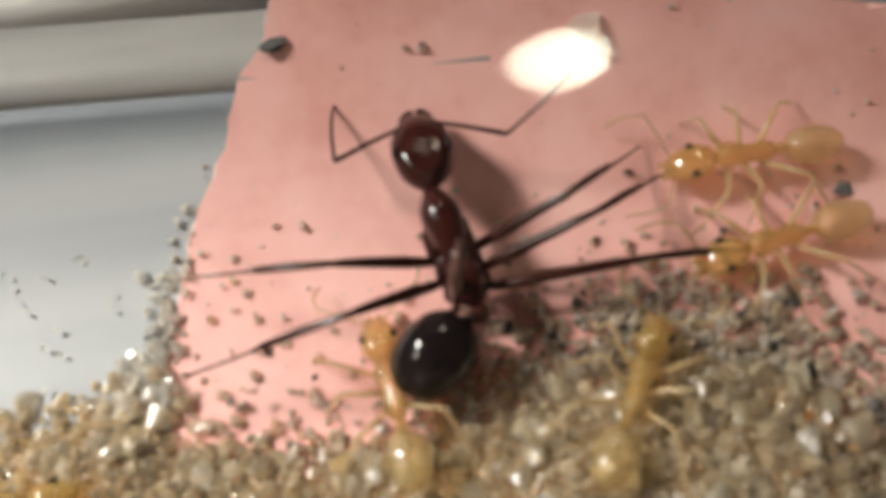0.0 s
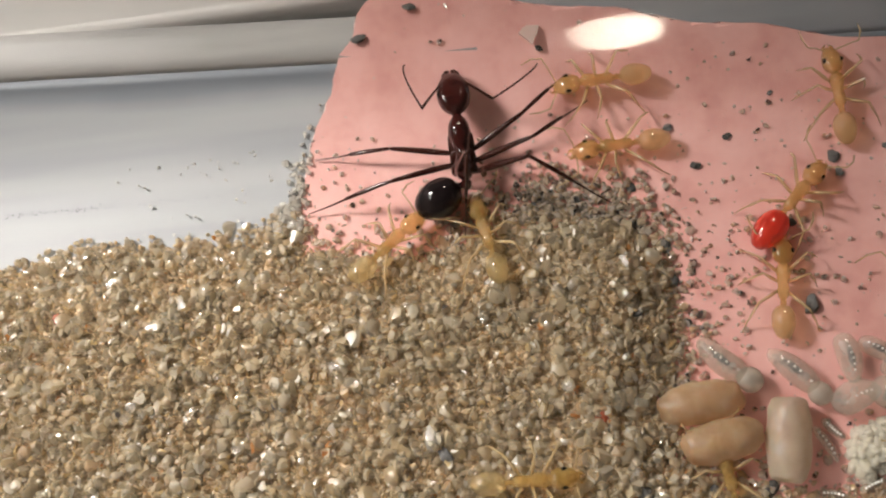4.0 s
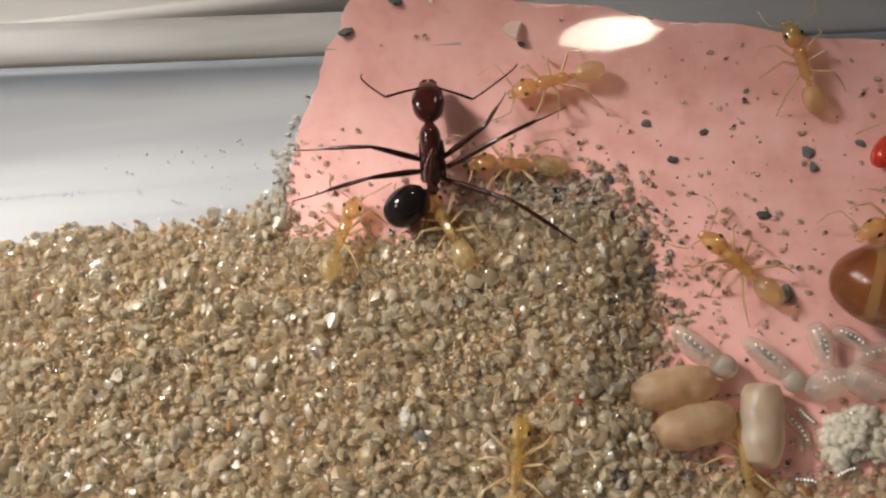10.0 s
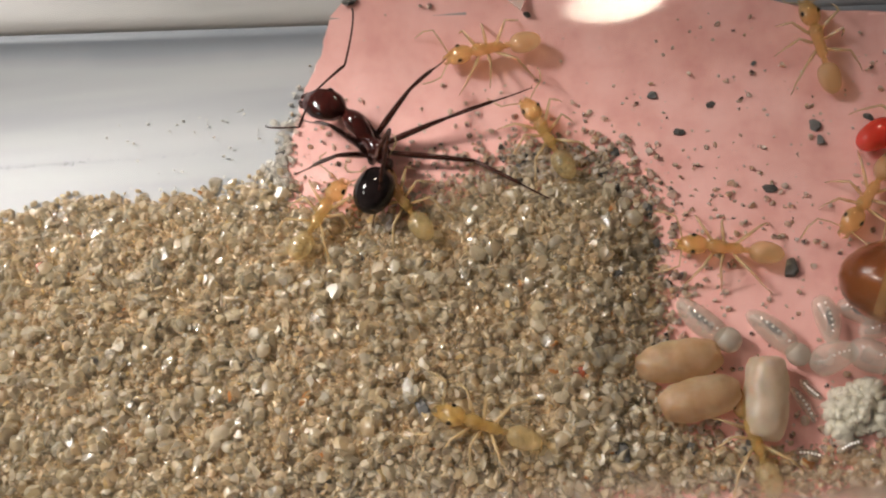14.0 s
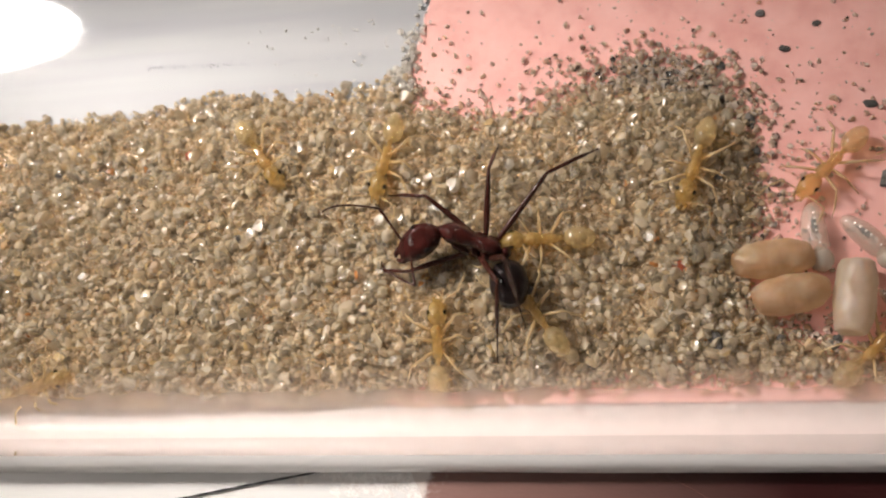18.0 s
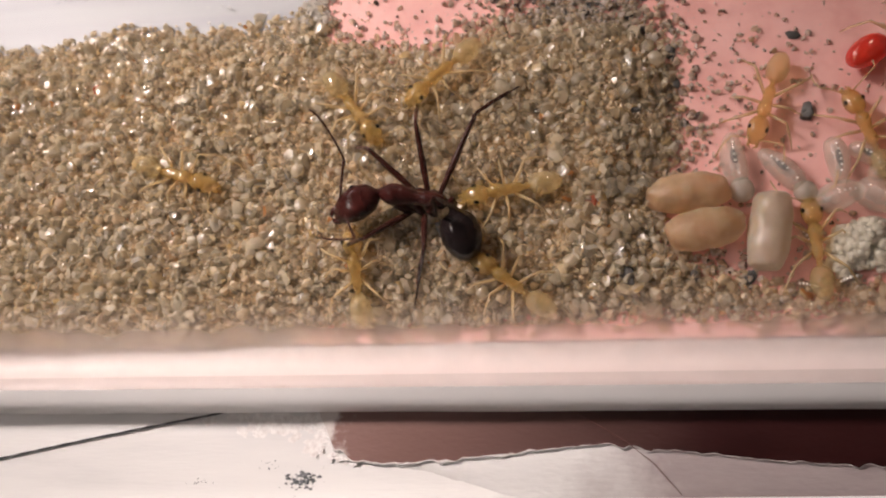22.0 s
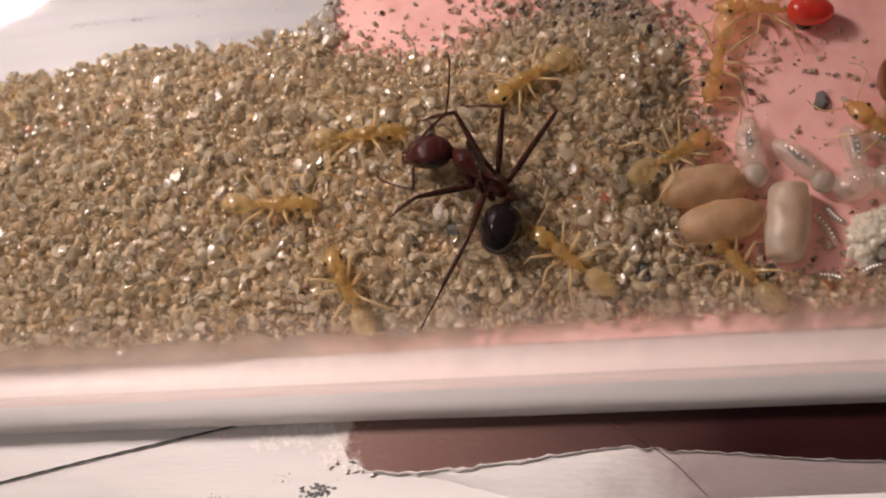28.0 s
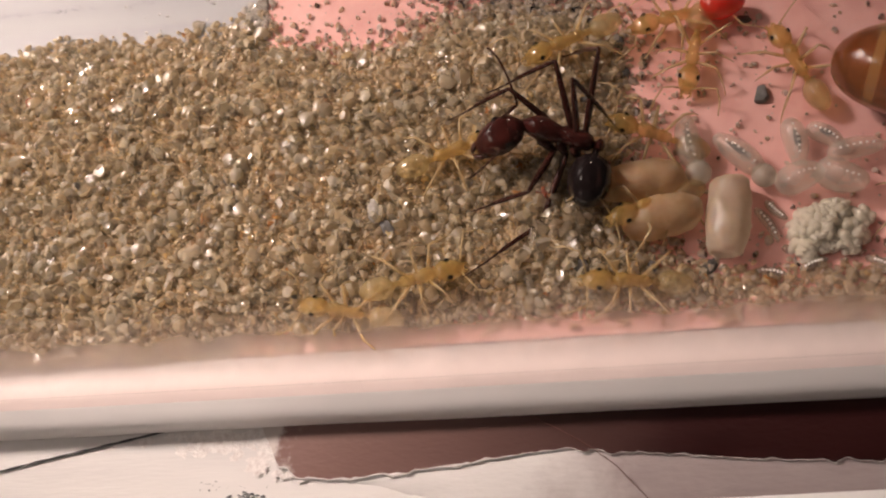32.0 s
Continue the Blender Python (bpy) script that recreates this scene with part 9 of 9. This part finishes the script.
    walk(pale['YC'], [
        (0.0, mm(3.94, 1.85, 0.49, 0.0, 11.2, 60.0)), (0.5, mm(1.71, -1.07, 0.82, 0.0, 0.2, 18.4)), (1.0, mm(2.17, -3.36, 0.85, 0.0, 0.1, 6.9)),
        (2.5, mm(5.81, -8.63, 0.86, -0.0, 0.1, -1.0)), (5.5, mm(-1.10, -9.53, 0.80, 0.0, -0.1, 1.6)), (7.0, mm(1.28, -10.05, 0.76, 0.0, -0.4, 5.3)),
        (9.0, mm(3.59, -9.80, 0.78, -0.0, 0.2, -3.5)), (9.7, mm(3.13, -9.62, 0.79, 0.0, -3.1, 53.8)), (10.3, mm(2.74, -9.47, 0.80, 0.0, -3.7, 102.9)),
        (11.0, mm(2.28, -9.29, 0.81, 0.0, -1.3, 160.2)), (13.0, mm(1.50, -8.70, 0.85, 0.0, -1.2, 162.1)), (14.5, mm(1.46, -9.11, 0.83, 0.0, -1.5, 157.4)),
        (16.5, mm(1.69, -9.88, 0.77, 0.0, -0.5, 172.1)), (17.3, mm(1.72, -9.89, 0.77, 0.0, -1.0, 164.9)), (18.0, mm(-1.07, -8.89, 0.82, 0.0, -2.5, 125.2)),
        (19.0, mm(0.59, -8.42, 0.85, 0.0, -1.7, 137.7)), (20.0, mm(4.94, -10.31, 0.75, 0.0, -0.5, 172.2)), (22.0, mm(1.92, -10.59, 0.66, 0.0, -4.5, 143.5)),
        (24.0, mm(0.91, -10.05, 0.72, 0.0, -4.7, 124.5)), (25.5, mm(2.93, -9.43, 0.80, 0.0, -2.7, 135.6)), (27.5, mm(3.95, -9.31, 0.81, 0.0, -3.0, 128.7)),
        (28.0, mm(4.07, -9.64, 0.79, 0.0, -2.6, 137.8)), (29.5, mm(7.48, -7.62, 0.89, 0.0, -0.1, 156.7)), (30.5, mm(7.04, -5.18, 0.87, 0.0, -0.2, -160.3)),
        (31.5, mm(8.44, -5.27, 0.87, 0.0, -0.2, -161.9)), (32.0, mm(10.77, -4.45, 0.45, 0.0, -14.1, 161.0)),
    ])
    walk(pale['YD'], [
        (0.0, mm(8.49, 5.37, 0.05, 0.0, -0.0, -170.3)), (1.0, mm(9.01, 5.71, 0.05, 0.0, -0.0, -173.8)), (2.5, mm(9.25, 6.12, 0.05, 0.0, 0.1, -175.7)),
        (3.0, mm(9.08, 6.18, 0.05, 0.0, 0.1, -175.5)), (5.5, mm(6.46, 5.21, 0.05, 0.0, -0.0, 167.7)), (7.0, mm(5.43, 4.88, 0.05, 0.0, -0.0, 135.5)),
        (9.0, mm(4.89, 4.52, 0.05, 0.0, -0.0, 173.9)), (10.0, mm(4.12, 4.96, 0.05, 0.0, -0.0, 172.0)), (11.0, mm(3.86, 5.33, 0.05, 0.0, -0.0, 171.8)),
        (13.0, mm(4.57, 4.74, 0.05, 0.0, -0.0, -169.7)), (13.8, mm(5.25, 4.85, 0.05, 0.0, -0.0, 130.9)), (14.5, mm(5.85, 4.95, 0.10, 0.0, 1.3, 78.9)),
        (15.5, mm(8.69, 5.08, 0.05, 0.0, -0.0, 28.7)), (16.5, mm(11.53, 5.21, 0.05, -0.0, -0.0, -21.5)), (17.3, mm(10.49, 3.95, 0.05, -0.0, -0.0, -64.6)),
        (18.0, mm(6.84, -1.87, 0.83, 0.0, -0.6, -110.5)), (19.0, mm(-1.38, 2.70, 0.32, 0.0, -5.0, -161.6)), (20.0, mm(-0.86, -0.01, 0.80, 0.0, -0.7, -138.1)),
        (22.0, mm(-1.31, -0.22, 0.81, 0.0, -0.4, -138.0)), (24.0, mm(-1.45, -0.95, 0.82, 0.0, -0.5, -134.5)), (25.5, mm(-2.05, -0.97, 0.82, 0.0, -0.5, -134.5)),
        (27.5, mm(2.13, -0.90, 0.82, 0.0, -0.4, -142.3)), (28.0, mm(2.60, -0.65, 0.82, 0.0, -0.3, -149.8)), (29.5, mm(3.47, -0.58, 0.82, 0.0, -0.6, -103.9)),
        (30.5, mm(4.82, -0.88, 0.82, 0.0, -0.6, -105.6)), (31.5, mm(5.76, -1.16, 0.82, 0.0, -0.2, -161.5)), (32.0, mm(7.50, 0.40, 0.81, 0.0, -0.2, -159.1)),
    ])
    walk(pale['YE'], [
        (0.0, mm(8.27, 7.80, 0.21, 0.0, 0.2, -178.8)), (1.0, mm(8.27, 7.80, 0.21, 0.0, 0.2, -178.8)), (2.5, mm(6.96, 9.31, 0.60, 0.0, 0.8, -177.7)),
        (3.0, mm(7.67, 9.12, 0.54, 0.0, -1.2, 176.2)), (5.5, mm(7.68, 9.42, 0.64, 0.0, 4.9, -165.3)), (7.0, mm(8.32, 9.55, 0.69, 0.0, 4.6, -166.8)),
        (9.0, mm(6.77, 8.73, 0.43, 0.0, 3.3, -167.7)), (10.0, mm(6.48, 9.04, 0.52, 0.0, 2.9, -170.4)), (11.0, mm(6.52, 9.61, 0.70, 0.0, -1.4, 176.1)),
        (13.0, mm(4.75, 9.54, 0.68, 0.0, 0.3, -179.2)), (14.5, mm(2.36, 9.38, 0.62, 0.0, 3.4, -169.8)), (16.5, mm(-1.67, 5.57, 0.07, 0.0, 0.6, -128.5)),
        (17.3, mm(-6.51, 1.71, 0.50, 0.0, -11.1, -110.5)), (18.0, mm(-8.53, -0.80, 0.82, 0.0, -0.6, -103.5)), (19.0, mm(-7.46, 0.27, 0.71, -0.0, -4.1, -65.9)),
        (20.0, mm(-6.60, -1.56, 0.83, -0.0, -0.5, -51.2)), (22.0, mm(-5.49, -1.90, 0.83, -0.0, -0.5, -54.3)), (24.0, mm(-5.70, -2.18, 0.84, 0.0, -0.6, -111.8)),
        (25.5, mm(-6.88, -1.94, 0.83, -0.0, -0.6, -80.0)), (27.5, mm(-5.69, -2.32, 0.84, -0.0, -0.4, -37.3)), (28.0, mm(-5.57, -2.80, 0.84, -0.0, -0.0, -0.0)),
        (29.5, mm(-2.49, -5.19, 0.87, 0.0, 0.0, 1.1)), (30.5, mm(-1.75, -4.79, 0.86, 0.0, 0.1, 6.3)), (31.5, mm(-1.88, -5.31, 0.87, 0.0, 0.2, 16.9)),
        (32.0, mm(1.79, -4.74, 0.86, 0.0, 0.2, 16.5)),
    ])
    walk(pale['YF'], [
        (0.0, mm(18.75, 7.16, 0.24, 0.0, -6.8, 91.4)), (2.5, mm(18.75, 7.16, 0.24, 0.0, -6.8, 91.4)), (9.0, mm(18.36, 8.71, 0.54, 0.0, -14.8, 102.6)),
        (13.0, mm(18.61, 8.56, 0.50, 0.0, -14.0, 103.0)), (17.0, mm(18.91, 7.83, 0.34, 0.0, -10.3, 95.8)), (32.0, mm(18.91, 7.83, 0.34, 0.0, -10.3, 95.8)),
    ])
    walk(pale['YG'], [
        (0.0, mm(17.24, -1.99, 0.05, 0.0, -0.0, 18.0)), (2.5, mm(17.24, -1.99, 0.05, 0.0, -0.0, 18.0)), (4.0, mm(14.65, -1.59, 0.05, 0.0, -0.0, 81.2)),
        (5.5, mm(12.07, -1.20, 0.05, 0.0, -0.0, 144.3)), (7.0, mm(13.05, -0.39, 0.05, 0.0, -0.0, 110.9)), (9.0, mm(13.15, -1.43, 0.05, 0.0, -0.0, 109.4)),
        (10.0, mm(13.92, -1.15, 0.05, 0.0, -0.0, 129.6)), (11.0, mm(12.32, -1.24, 0.05, 0.0, -0.0, 147.9)), (13.0, mm(12.78, -0.56, 0.05, 0.0, -0.0, 132.5)),
        (14.5, mm(13.06, -2.05, 0.05, 0.0, -0.0, -170.8)), (16.5, mm(12.36, -2.34, 0.05, 0.0, -0.0, -151.9)), (17.3, mm(13.21, -2.63, 0.05, 0.0, -0.0, -152.8)),
        (18.0, mm(13.24, -1.92, 0.05, 0.0, -0.0, -136.2)), (19.0, mm(13.30, -2.18, 0.05, 0.0, -0.0, -118.8)), (20.0, mm(13.53, -2.78, 0.05, 0.0, -0.0, -133.9)),
        (22.0, mm(14.02, -2.19, 0.05, 0.0, -0.0, -110.8)), (23.0, mm(13.36, -2.47, 0.05, 0.0, -0.0, -145.2)), (24.0, mm(12.70, -2.75, 0.05, 0.0, -0.0, -179.7)),
        (25.5, mm(10.97, -2.23, 0.44, 0.0, -13.7, 160.2)), (26.8, mm(11.24, -1.21, 0.44, 0.0, -13.8, -150.8)), (28.0, mm(11.49, -0.26, 0.05, 0.0, -0.0, -105.6)),
        (28.8, mm(12.87, -1.24, 0.05, 0.0, -0.0, -143.9)), (29.5, mm(14.09, -2.09, 0.05, 0.0, -0.0, -177.4)), (30.5, mm(13.64, -0.57, 0.05, 0.0, -0.0, -159.2)),
        (31.5, mm(13.15, 0.21, 0.05, 0.0, -0.0, -116.7)), (32.0, mm(13.08, -0.30, 0.05, 0.0, -0.0, -104.8)),
    ])
    walk(pale['YH'], [
        (0.0, mm(-24.90, 0.60, 0.80, -0.0, -0.0, -0.8)), (14.5, mm(-24.90, 0.60, 0.80, -0.0, -0.0, -0.8)), (16.5, mm(-12.57, 2.09, 0.50, 0.0, 3.5, 12.6)),
        (17.3, mm(-13.56, 2.32, 0.43, 0.0, 4.5, 16.5)), (17.6, mm(-14.27, 1.21, 0.71, -0.0, -3.1, -14.6)), (18.0, mm(-15.22, -0.26, 0.81, -0.0, -0.8, -56.1)),
        (19.0, mm(-14.89, -5.60, 0.87, -0.0, -0.6, -65.0)), (20.0, mm(-16.94, -5.38, 0.87, 0.0, -0.6, -119.8)), (21.0, mm(-16.37, -7.53, 0.86, -0.0, 0.8, -66.9)),
        (22.0, mm(-14.41, -4.86, 0.87, -0.0, -0.2, -19.0)), (24.0, mm(-13.12, -5.63, 0.87, -0.0, -0.5, -50.7)), (25.5, mm(-12.45, -5.42, 0.87, -0.0, -0.5, -56.2)),
        (27.5, mm(-10.62, -5.93, 0.88, -0.0, -0.0, -0.3)), (28.0, mm(-9.96, -6.02, 0.88, -0.0, -0.1, -4.6)), (29.5, mm(-9.36, -6.12, 0.88, -0.0, -0.1, -9.9)),
        (30.5, mm(-8.48, -7.31, 0.89, -0.0, -0.1, -33.0)), (31.0, mm(-5.65, -9.27, 0.82, -0.0, 2.5, -41.8)), (32.0, mm(0.13, -10.50, 0.73, 0.0, -0.7, 10.9)),
    ])
    walk(pale['YI'], [
        (0.0, mm(-26.81, -12.16, 0.35, 0.0, -4.8, 16.4)), (22.0, mm(-26.81, -12.16, 0.35, 0.0, -4.8, 16.4)), (23.3, mm(-23.50, -12.62, 0.23, 0.0, -4.5, 17.0)),
        (24.0, mm(-16.83, -10.33, 0.69, 0.0, -4.5, 44.4)), (25.5, mm(-11.61, -10.83, 0.67, 0.0, -2.7, 18.8)), (27.5, mm(-28.12, -11.01, 0.67, 0.0, -1.4, 7.4)),
        (32.0, mm(-28.12, -11.01, 0.67, 0.0, -1.4, 7.4)),
    ])
    walk(pale['YJ'], [
        (0.0, mm(12.02, -9.31, 0.05, 0.0, -0.0, 167.9)), (2.5, mm(12.02, -9.31, 0.05, 0.0, -0.0, 167.9)), (3.7, mm(11.12, -9.62, 0.05, 0.0, -0.0, 112.3)),
        (4.8, mm(10.30, -9.92, 0.33, 0.0, 9.8, 61.3)), (6.0, mm(9.39, -10.24, 0.40, 0.0, 12.2, 5.7)), (9.0, mm(12.23, -9.83, 0.05, 0.0, -0.0, 10.8)),
        (9.7, mm(12.60, -9.95, 0.05, 0.0, -0.0, 65.5)), (10.3, mm(12.92, -10.06, 0.05, 0.0, -0.0, 112.4)), (11.0, mm(13.29, -10.18, 0.05, 0.0, -0.0, 167.1)),
        (12.8, mm(13.11, -10.17, 0.05, 0.0, -0.0, 127.1)), (14.5, mm(12.93, -10.15, 0.05, 0.0, -0.0, 89.2)), (15.5, mm(13.20, -11.12, 0.05, 0.0, -0.0, 49.0)),
        (16.5, mm(13.47, -12.08, 0.05, 0.0, -0.0, 8.9)), (18.2, mm(14.46, -10.61, 0.05, 0.0, -0.0, 49.0)), (20.0, mm(15.50, -9.05, 0.05, 0.0, -0.0, 91.4)),
        (22.0, mm(15.62, -9.10, 0.05, 0.0, -0.0, 93.9)), (24.0, mm(15.82, -8.81, 0.05, 0.0, -0.0, 101.2)), (24.8, mm(15.54, -8.24, 0.05, 0.0, -0.0, 55.9)),
        (25.5, mm(15.29, -7.74, 0.05, 0.0, -0.0, 16.2)), (26.5, mm(13.53, -9.29, 0.05, 0.0, -0.0, 65.3)), (27.5, mm(11.77, -10.84, 0.05, 0.0, -0.0, 114.4)),
        (28.0, mm(11.53, -10.38, 0.05, 0.0, -0.0, 127.9)), (29.5, mm(12.25, -11.21, 0.05, 0.0, -0.0, 145.5)), (30.5, mm(9.80, -10.82, 0.40, 0.0, -12.3, 160.2)),
        (31.5, mm(9.74, -11.45, 0.36, 0.0, -10.9, 168.1)), (32.0, mm(9.26, -11.14, 0.37, 0.0, -11.2, 177.1)),
    ])
    walk(pale['YK'], [
        (0.0, mm(21.77, -1.06, 0.05, 0.0, -0.0, -158.5)), (5.5, mm(21.77, -1.06, 0.05, 0.0, -0.0, -158.5)), (13.0, mm(20.71, 1.46, 0.05, 0.0, -0.0, -150.7)),
        (14.5, mm(19.28, -0.28, 0.05, 0.0, -0.0, -122.6)), (16.5, mm(18.93, -0.99, 0.05, 0.0, -0.0, -123.7)), (18.2, mm(19.02, -3.09, 0.05, 0.0, -0.0, 173.9)),
        (20.0, mm(19.11, -5.32, 0.05, 0.0, -0.0, 107.9)), (22.0, mm(18.28, -3.88, 0.05, 0.0, -0.0, 108.7)), (23.0, mm(17.47, -2.73, 0.05, 0.0, -0.0, 144.2)),
        (24.0, mm(16.66, -1.58, 0.05, 0.0, -0.0, 179.7)), (25.5, mm(16.64, -1.01, 0.05, 0.0, -0.0, -164.9)), (28.0, mm(18.34, -4.75, 0.05, 0.0, -0.0, 129.7)),
        (28.8, mm(18.32, -4.11, 0.05, 0.0, -0.0, 177.8)), (29.7, mm(18.29, -3.39, 0.05, 0.0, -0.0, -128.1)), (30.5, mm(18.26, -2.75, 0.05, -0.0, -0.0, -80.1)),
        (31.0, mm(17.99, -2.32, 0.05, 0.0, -0.0, -136.0)), (31.5, mm(17.72, -1.88, 0.05, 0.0, -0.0, 168.1)), (32.0, mm(17.45, -1.45, 0.05, 0.0, -0.0, 112.1)),
    ])
    walk(pale['RED'], [
        (0.0, mm(12.67, -4.40, 0.05, 0.0, -0.0, 39.0)), (0.5, mm(12.67, -4.40, 0.05, 0.0, -0.0, 39.0)), (1.5, mm(14.33, -2.51, 0.05, 0.0, -0.0, 48.3)),
        (2.0, mm(14.63, -1.15, 0.05, 0.0, -0.0, 51.6)), (2.5, mm(15.60, 0.56, 0.05, 0.0, -0.0, 52.5)), (3.0, mm(15.47, 1.43, 0.05, 0.0, -0.0, 45.2)),
        (3.5, mm(15.45, 1.81, 0.05, 0.0, -0.0, 45.0)), (5.5, mm(20.29, 4.48, 0.05, 0.0, -0.0, 41.1)), (8.0, mm(24.56, 5.35, 0.05, 0.0, -0.0, 29.7)),
        (9.0, mm(23.54, 4.86, 0.05, 0.0, -0.0, 35.8)), (13.0, mm(23.05, 5.36, 0.05, 0.0, -0.1, 34.2)), (14.5, mm(22.27, 3.26, 0.05, 0.0, -0.0, 21.1)),
        (16.5, mm(22.08, 2.23, 0.05, 0.0, -0.0, 21.5)), (20.0, mm(20.58, 0.41, 0.05, 0.0, -0.0, 41.4)), (22.0, mm(20.41, 0.96, 0.05, 0.0, -0.0, 29.7)),
        (24.0, mm(20.29, 1.59, 0.05, 0.0, -0.0, 25.7)), (25.5, mm(19.49, 1.26, 0.05, 0.0, -0.0, 24.2)), (26.5, mm(17.08, 2.83, 0.05, 0.0, -0.0, 85.6)),
        (27.5, mm(14.50, 2.24, 0.05, 0.0, -0.0, 146.9)), (28.0, mm(13.81, 2.13, 0.05, 0.0, -0.0, 167.6)), (29.5, mm(13.99, 2.07, 0.05, 0.0, -0.0, 165.5)),
        (30.5, mm(14.67, 1.59, 0.05, 0.0, -0.0, 176.2)), (32.0, mm(12.54, 1.50, 0.05, 0.0, -0.0, -170.2)),
    ])
    walk(pale['RED2'], [
        (0.0, mm(20.52, -9.11, 0.05, 0.0, -0.0, 149.0)), (5.5, mm(20.52, -9.11, 0.05, 0.0, -0.0, 149.0)), (6.5, mm(19.62, -7.60, 0.05, 0.0, -0.0, 111.1)),
        (7.5, mm(19.04, -6.90, 0.05, 0.0, -0.0, 73.2)), (8.0, mm(20.92, -7.35, 0.05, 0.0, -0.0, 60.7)), (9.0, mm(19.91, -7.41, 0.05, 0.0, -0.0, 62.4)),
        (11.0, mm(21.78, -8.15, 0.05, 0.0, -0.0, 73.4)), (32.0, mm(21.78, -8.15, 0.05, 0.0, -0.0, 73.4)),
    ])
    walk(pale['LARVA'], [
        (0.0, mm(11.48, -4.68, 0.05, 0.0, -0.0, 134.2)), (13.0, mm(11.48, -4.68, 0.05, 0.0, -0.0, 134.2)), (16.5, mm(11.81, -4.87, 0.05, 0.0, -0.0, 127.3)),
        (17.3, mm(12.41, -5.11, 0.05, 0.0, -0.0, 101.0)), (18.0, mm(12.33, -5.10, 0.05, 0.0, -0.0, 93.6)), (20.0, mm(12.61, -5.44, 0.05, 0.0, -0.0, 95.2)),
        (22.0, mm(12.46, -4.95, 0.05, 0.0, -0.0, 96.0)), (24.0, mm(12.33, -5.11, 0.05, 0.0, -0.0, 104.9)), (28.0, mm(12.58, -4.62, 0.05, 0.0, -0.0, 89.7)),
        (30.5, mm(12.41, -4.71, 0.05, 0.0, -0.0, 88.9)), (32.0, mm(12.51, -4.79, 0.05, 0.0, -0.0, 95.9)),
    ])
    walk(pale['QUEEN'], [
        (0.0, mm(25.63, -6.41, 0.05, -0.0, -0.0, -11.2)), (3.0, mm(25.63, -6.41, 0.05, -0.0, -0.0, -11.2)), (5.5, mm(27.20, -6.02, 0.05, -0.0, -0.0, -5.4)),
        (7.5, mm(25.33, -2.74, 0.05, -0.0, -0.0, -13.3)), (8.0, mm(25.16, -3.30, 0.05, -0.0, -0.0, -16.1)), (9.0, mm(25.05, -3.41, 0.05, -0.0, -0.0, -12.0)),
        (10.0, mm(24.88, -4.24, 0.05, -0.0, -0.0, -11.9)), (13.0, mm(24.45, -5.68, 0.05, -0.0, -0.0, -11.3)), (14.5, mm(25.06, -5.25, 0.05, -0.0, -0.0, -13.0)),
        (16.5, mm(25.40, -5.53, 0.05, -0.0, -0.0, -12.8)), (20.0, mm(25.75, -3.24, 0.05, -0.0, -0.0, -11.0)), (22.0, mm(26.51, -3.36, 0.05, -0.0, -0.0, -10.5)),
        (25.5, mm(25.96, -3.20, 0.05, -0.0, -0.0, -10.6)), (28.0, mm(25.43, -4.39, 0.05, -0.0, -0.0, -13.4)), (29.5, mm(25.54, -4.72, 0.05, -0.0, -0.0, -13.4)),
        (30.5, mm(25.79, -4.06, 0.05, -0.0, -0.0, -13.3)), (32.0, mm(26.04, -4.16, 0.05, -0.0, -0.0, -13.4)),
    ])


motions()
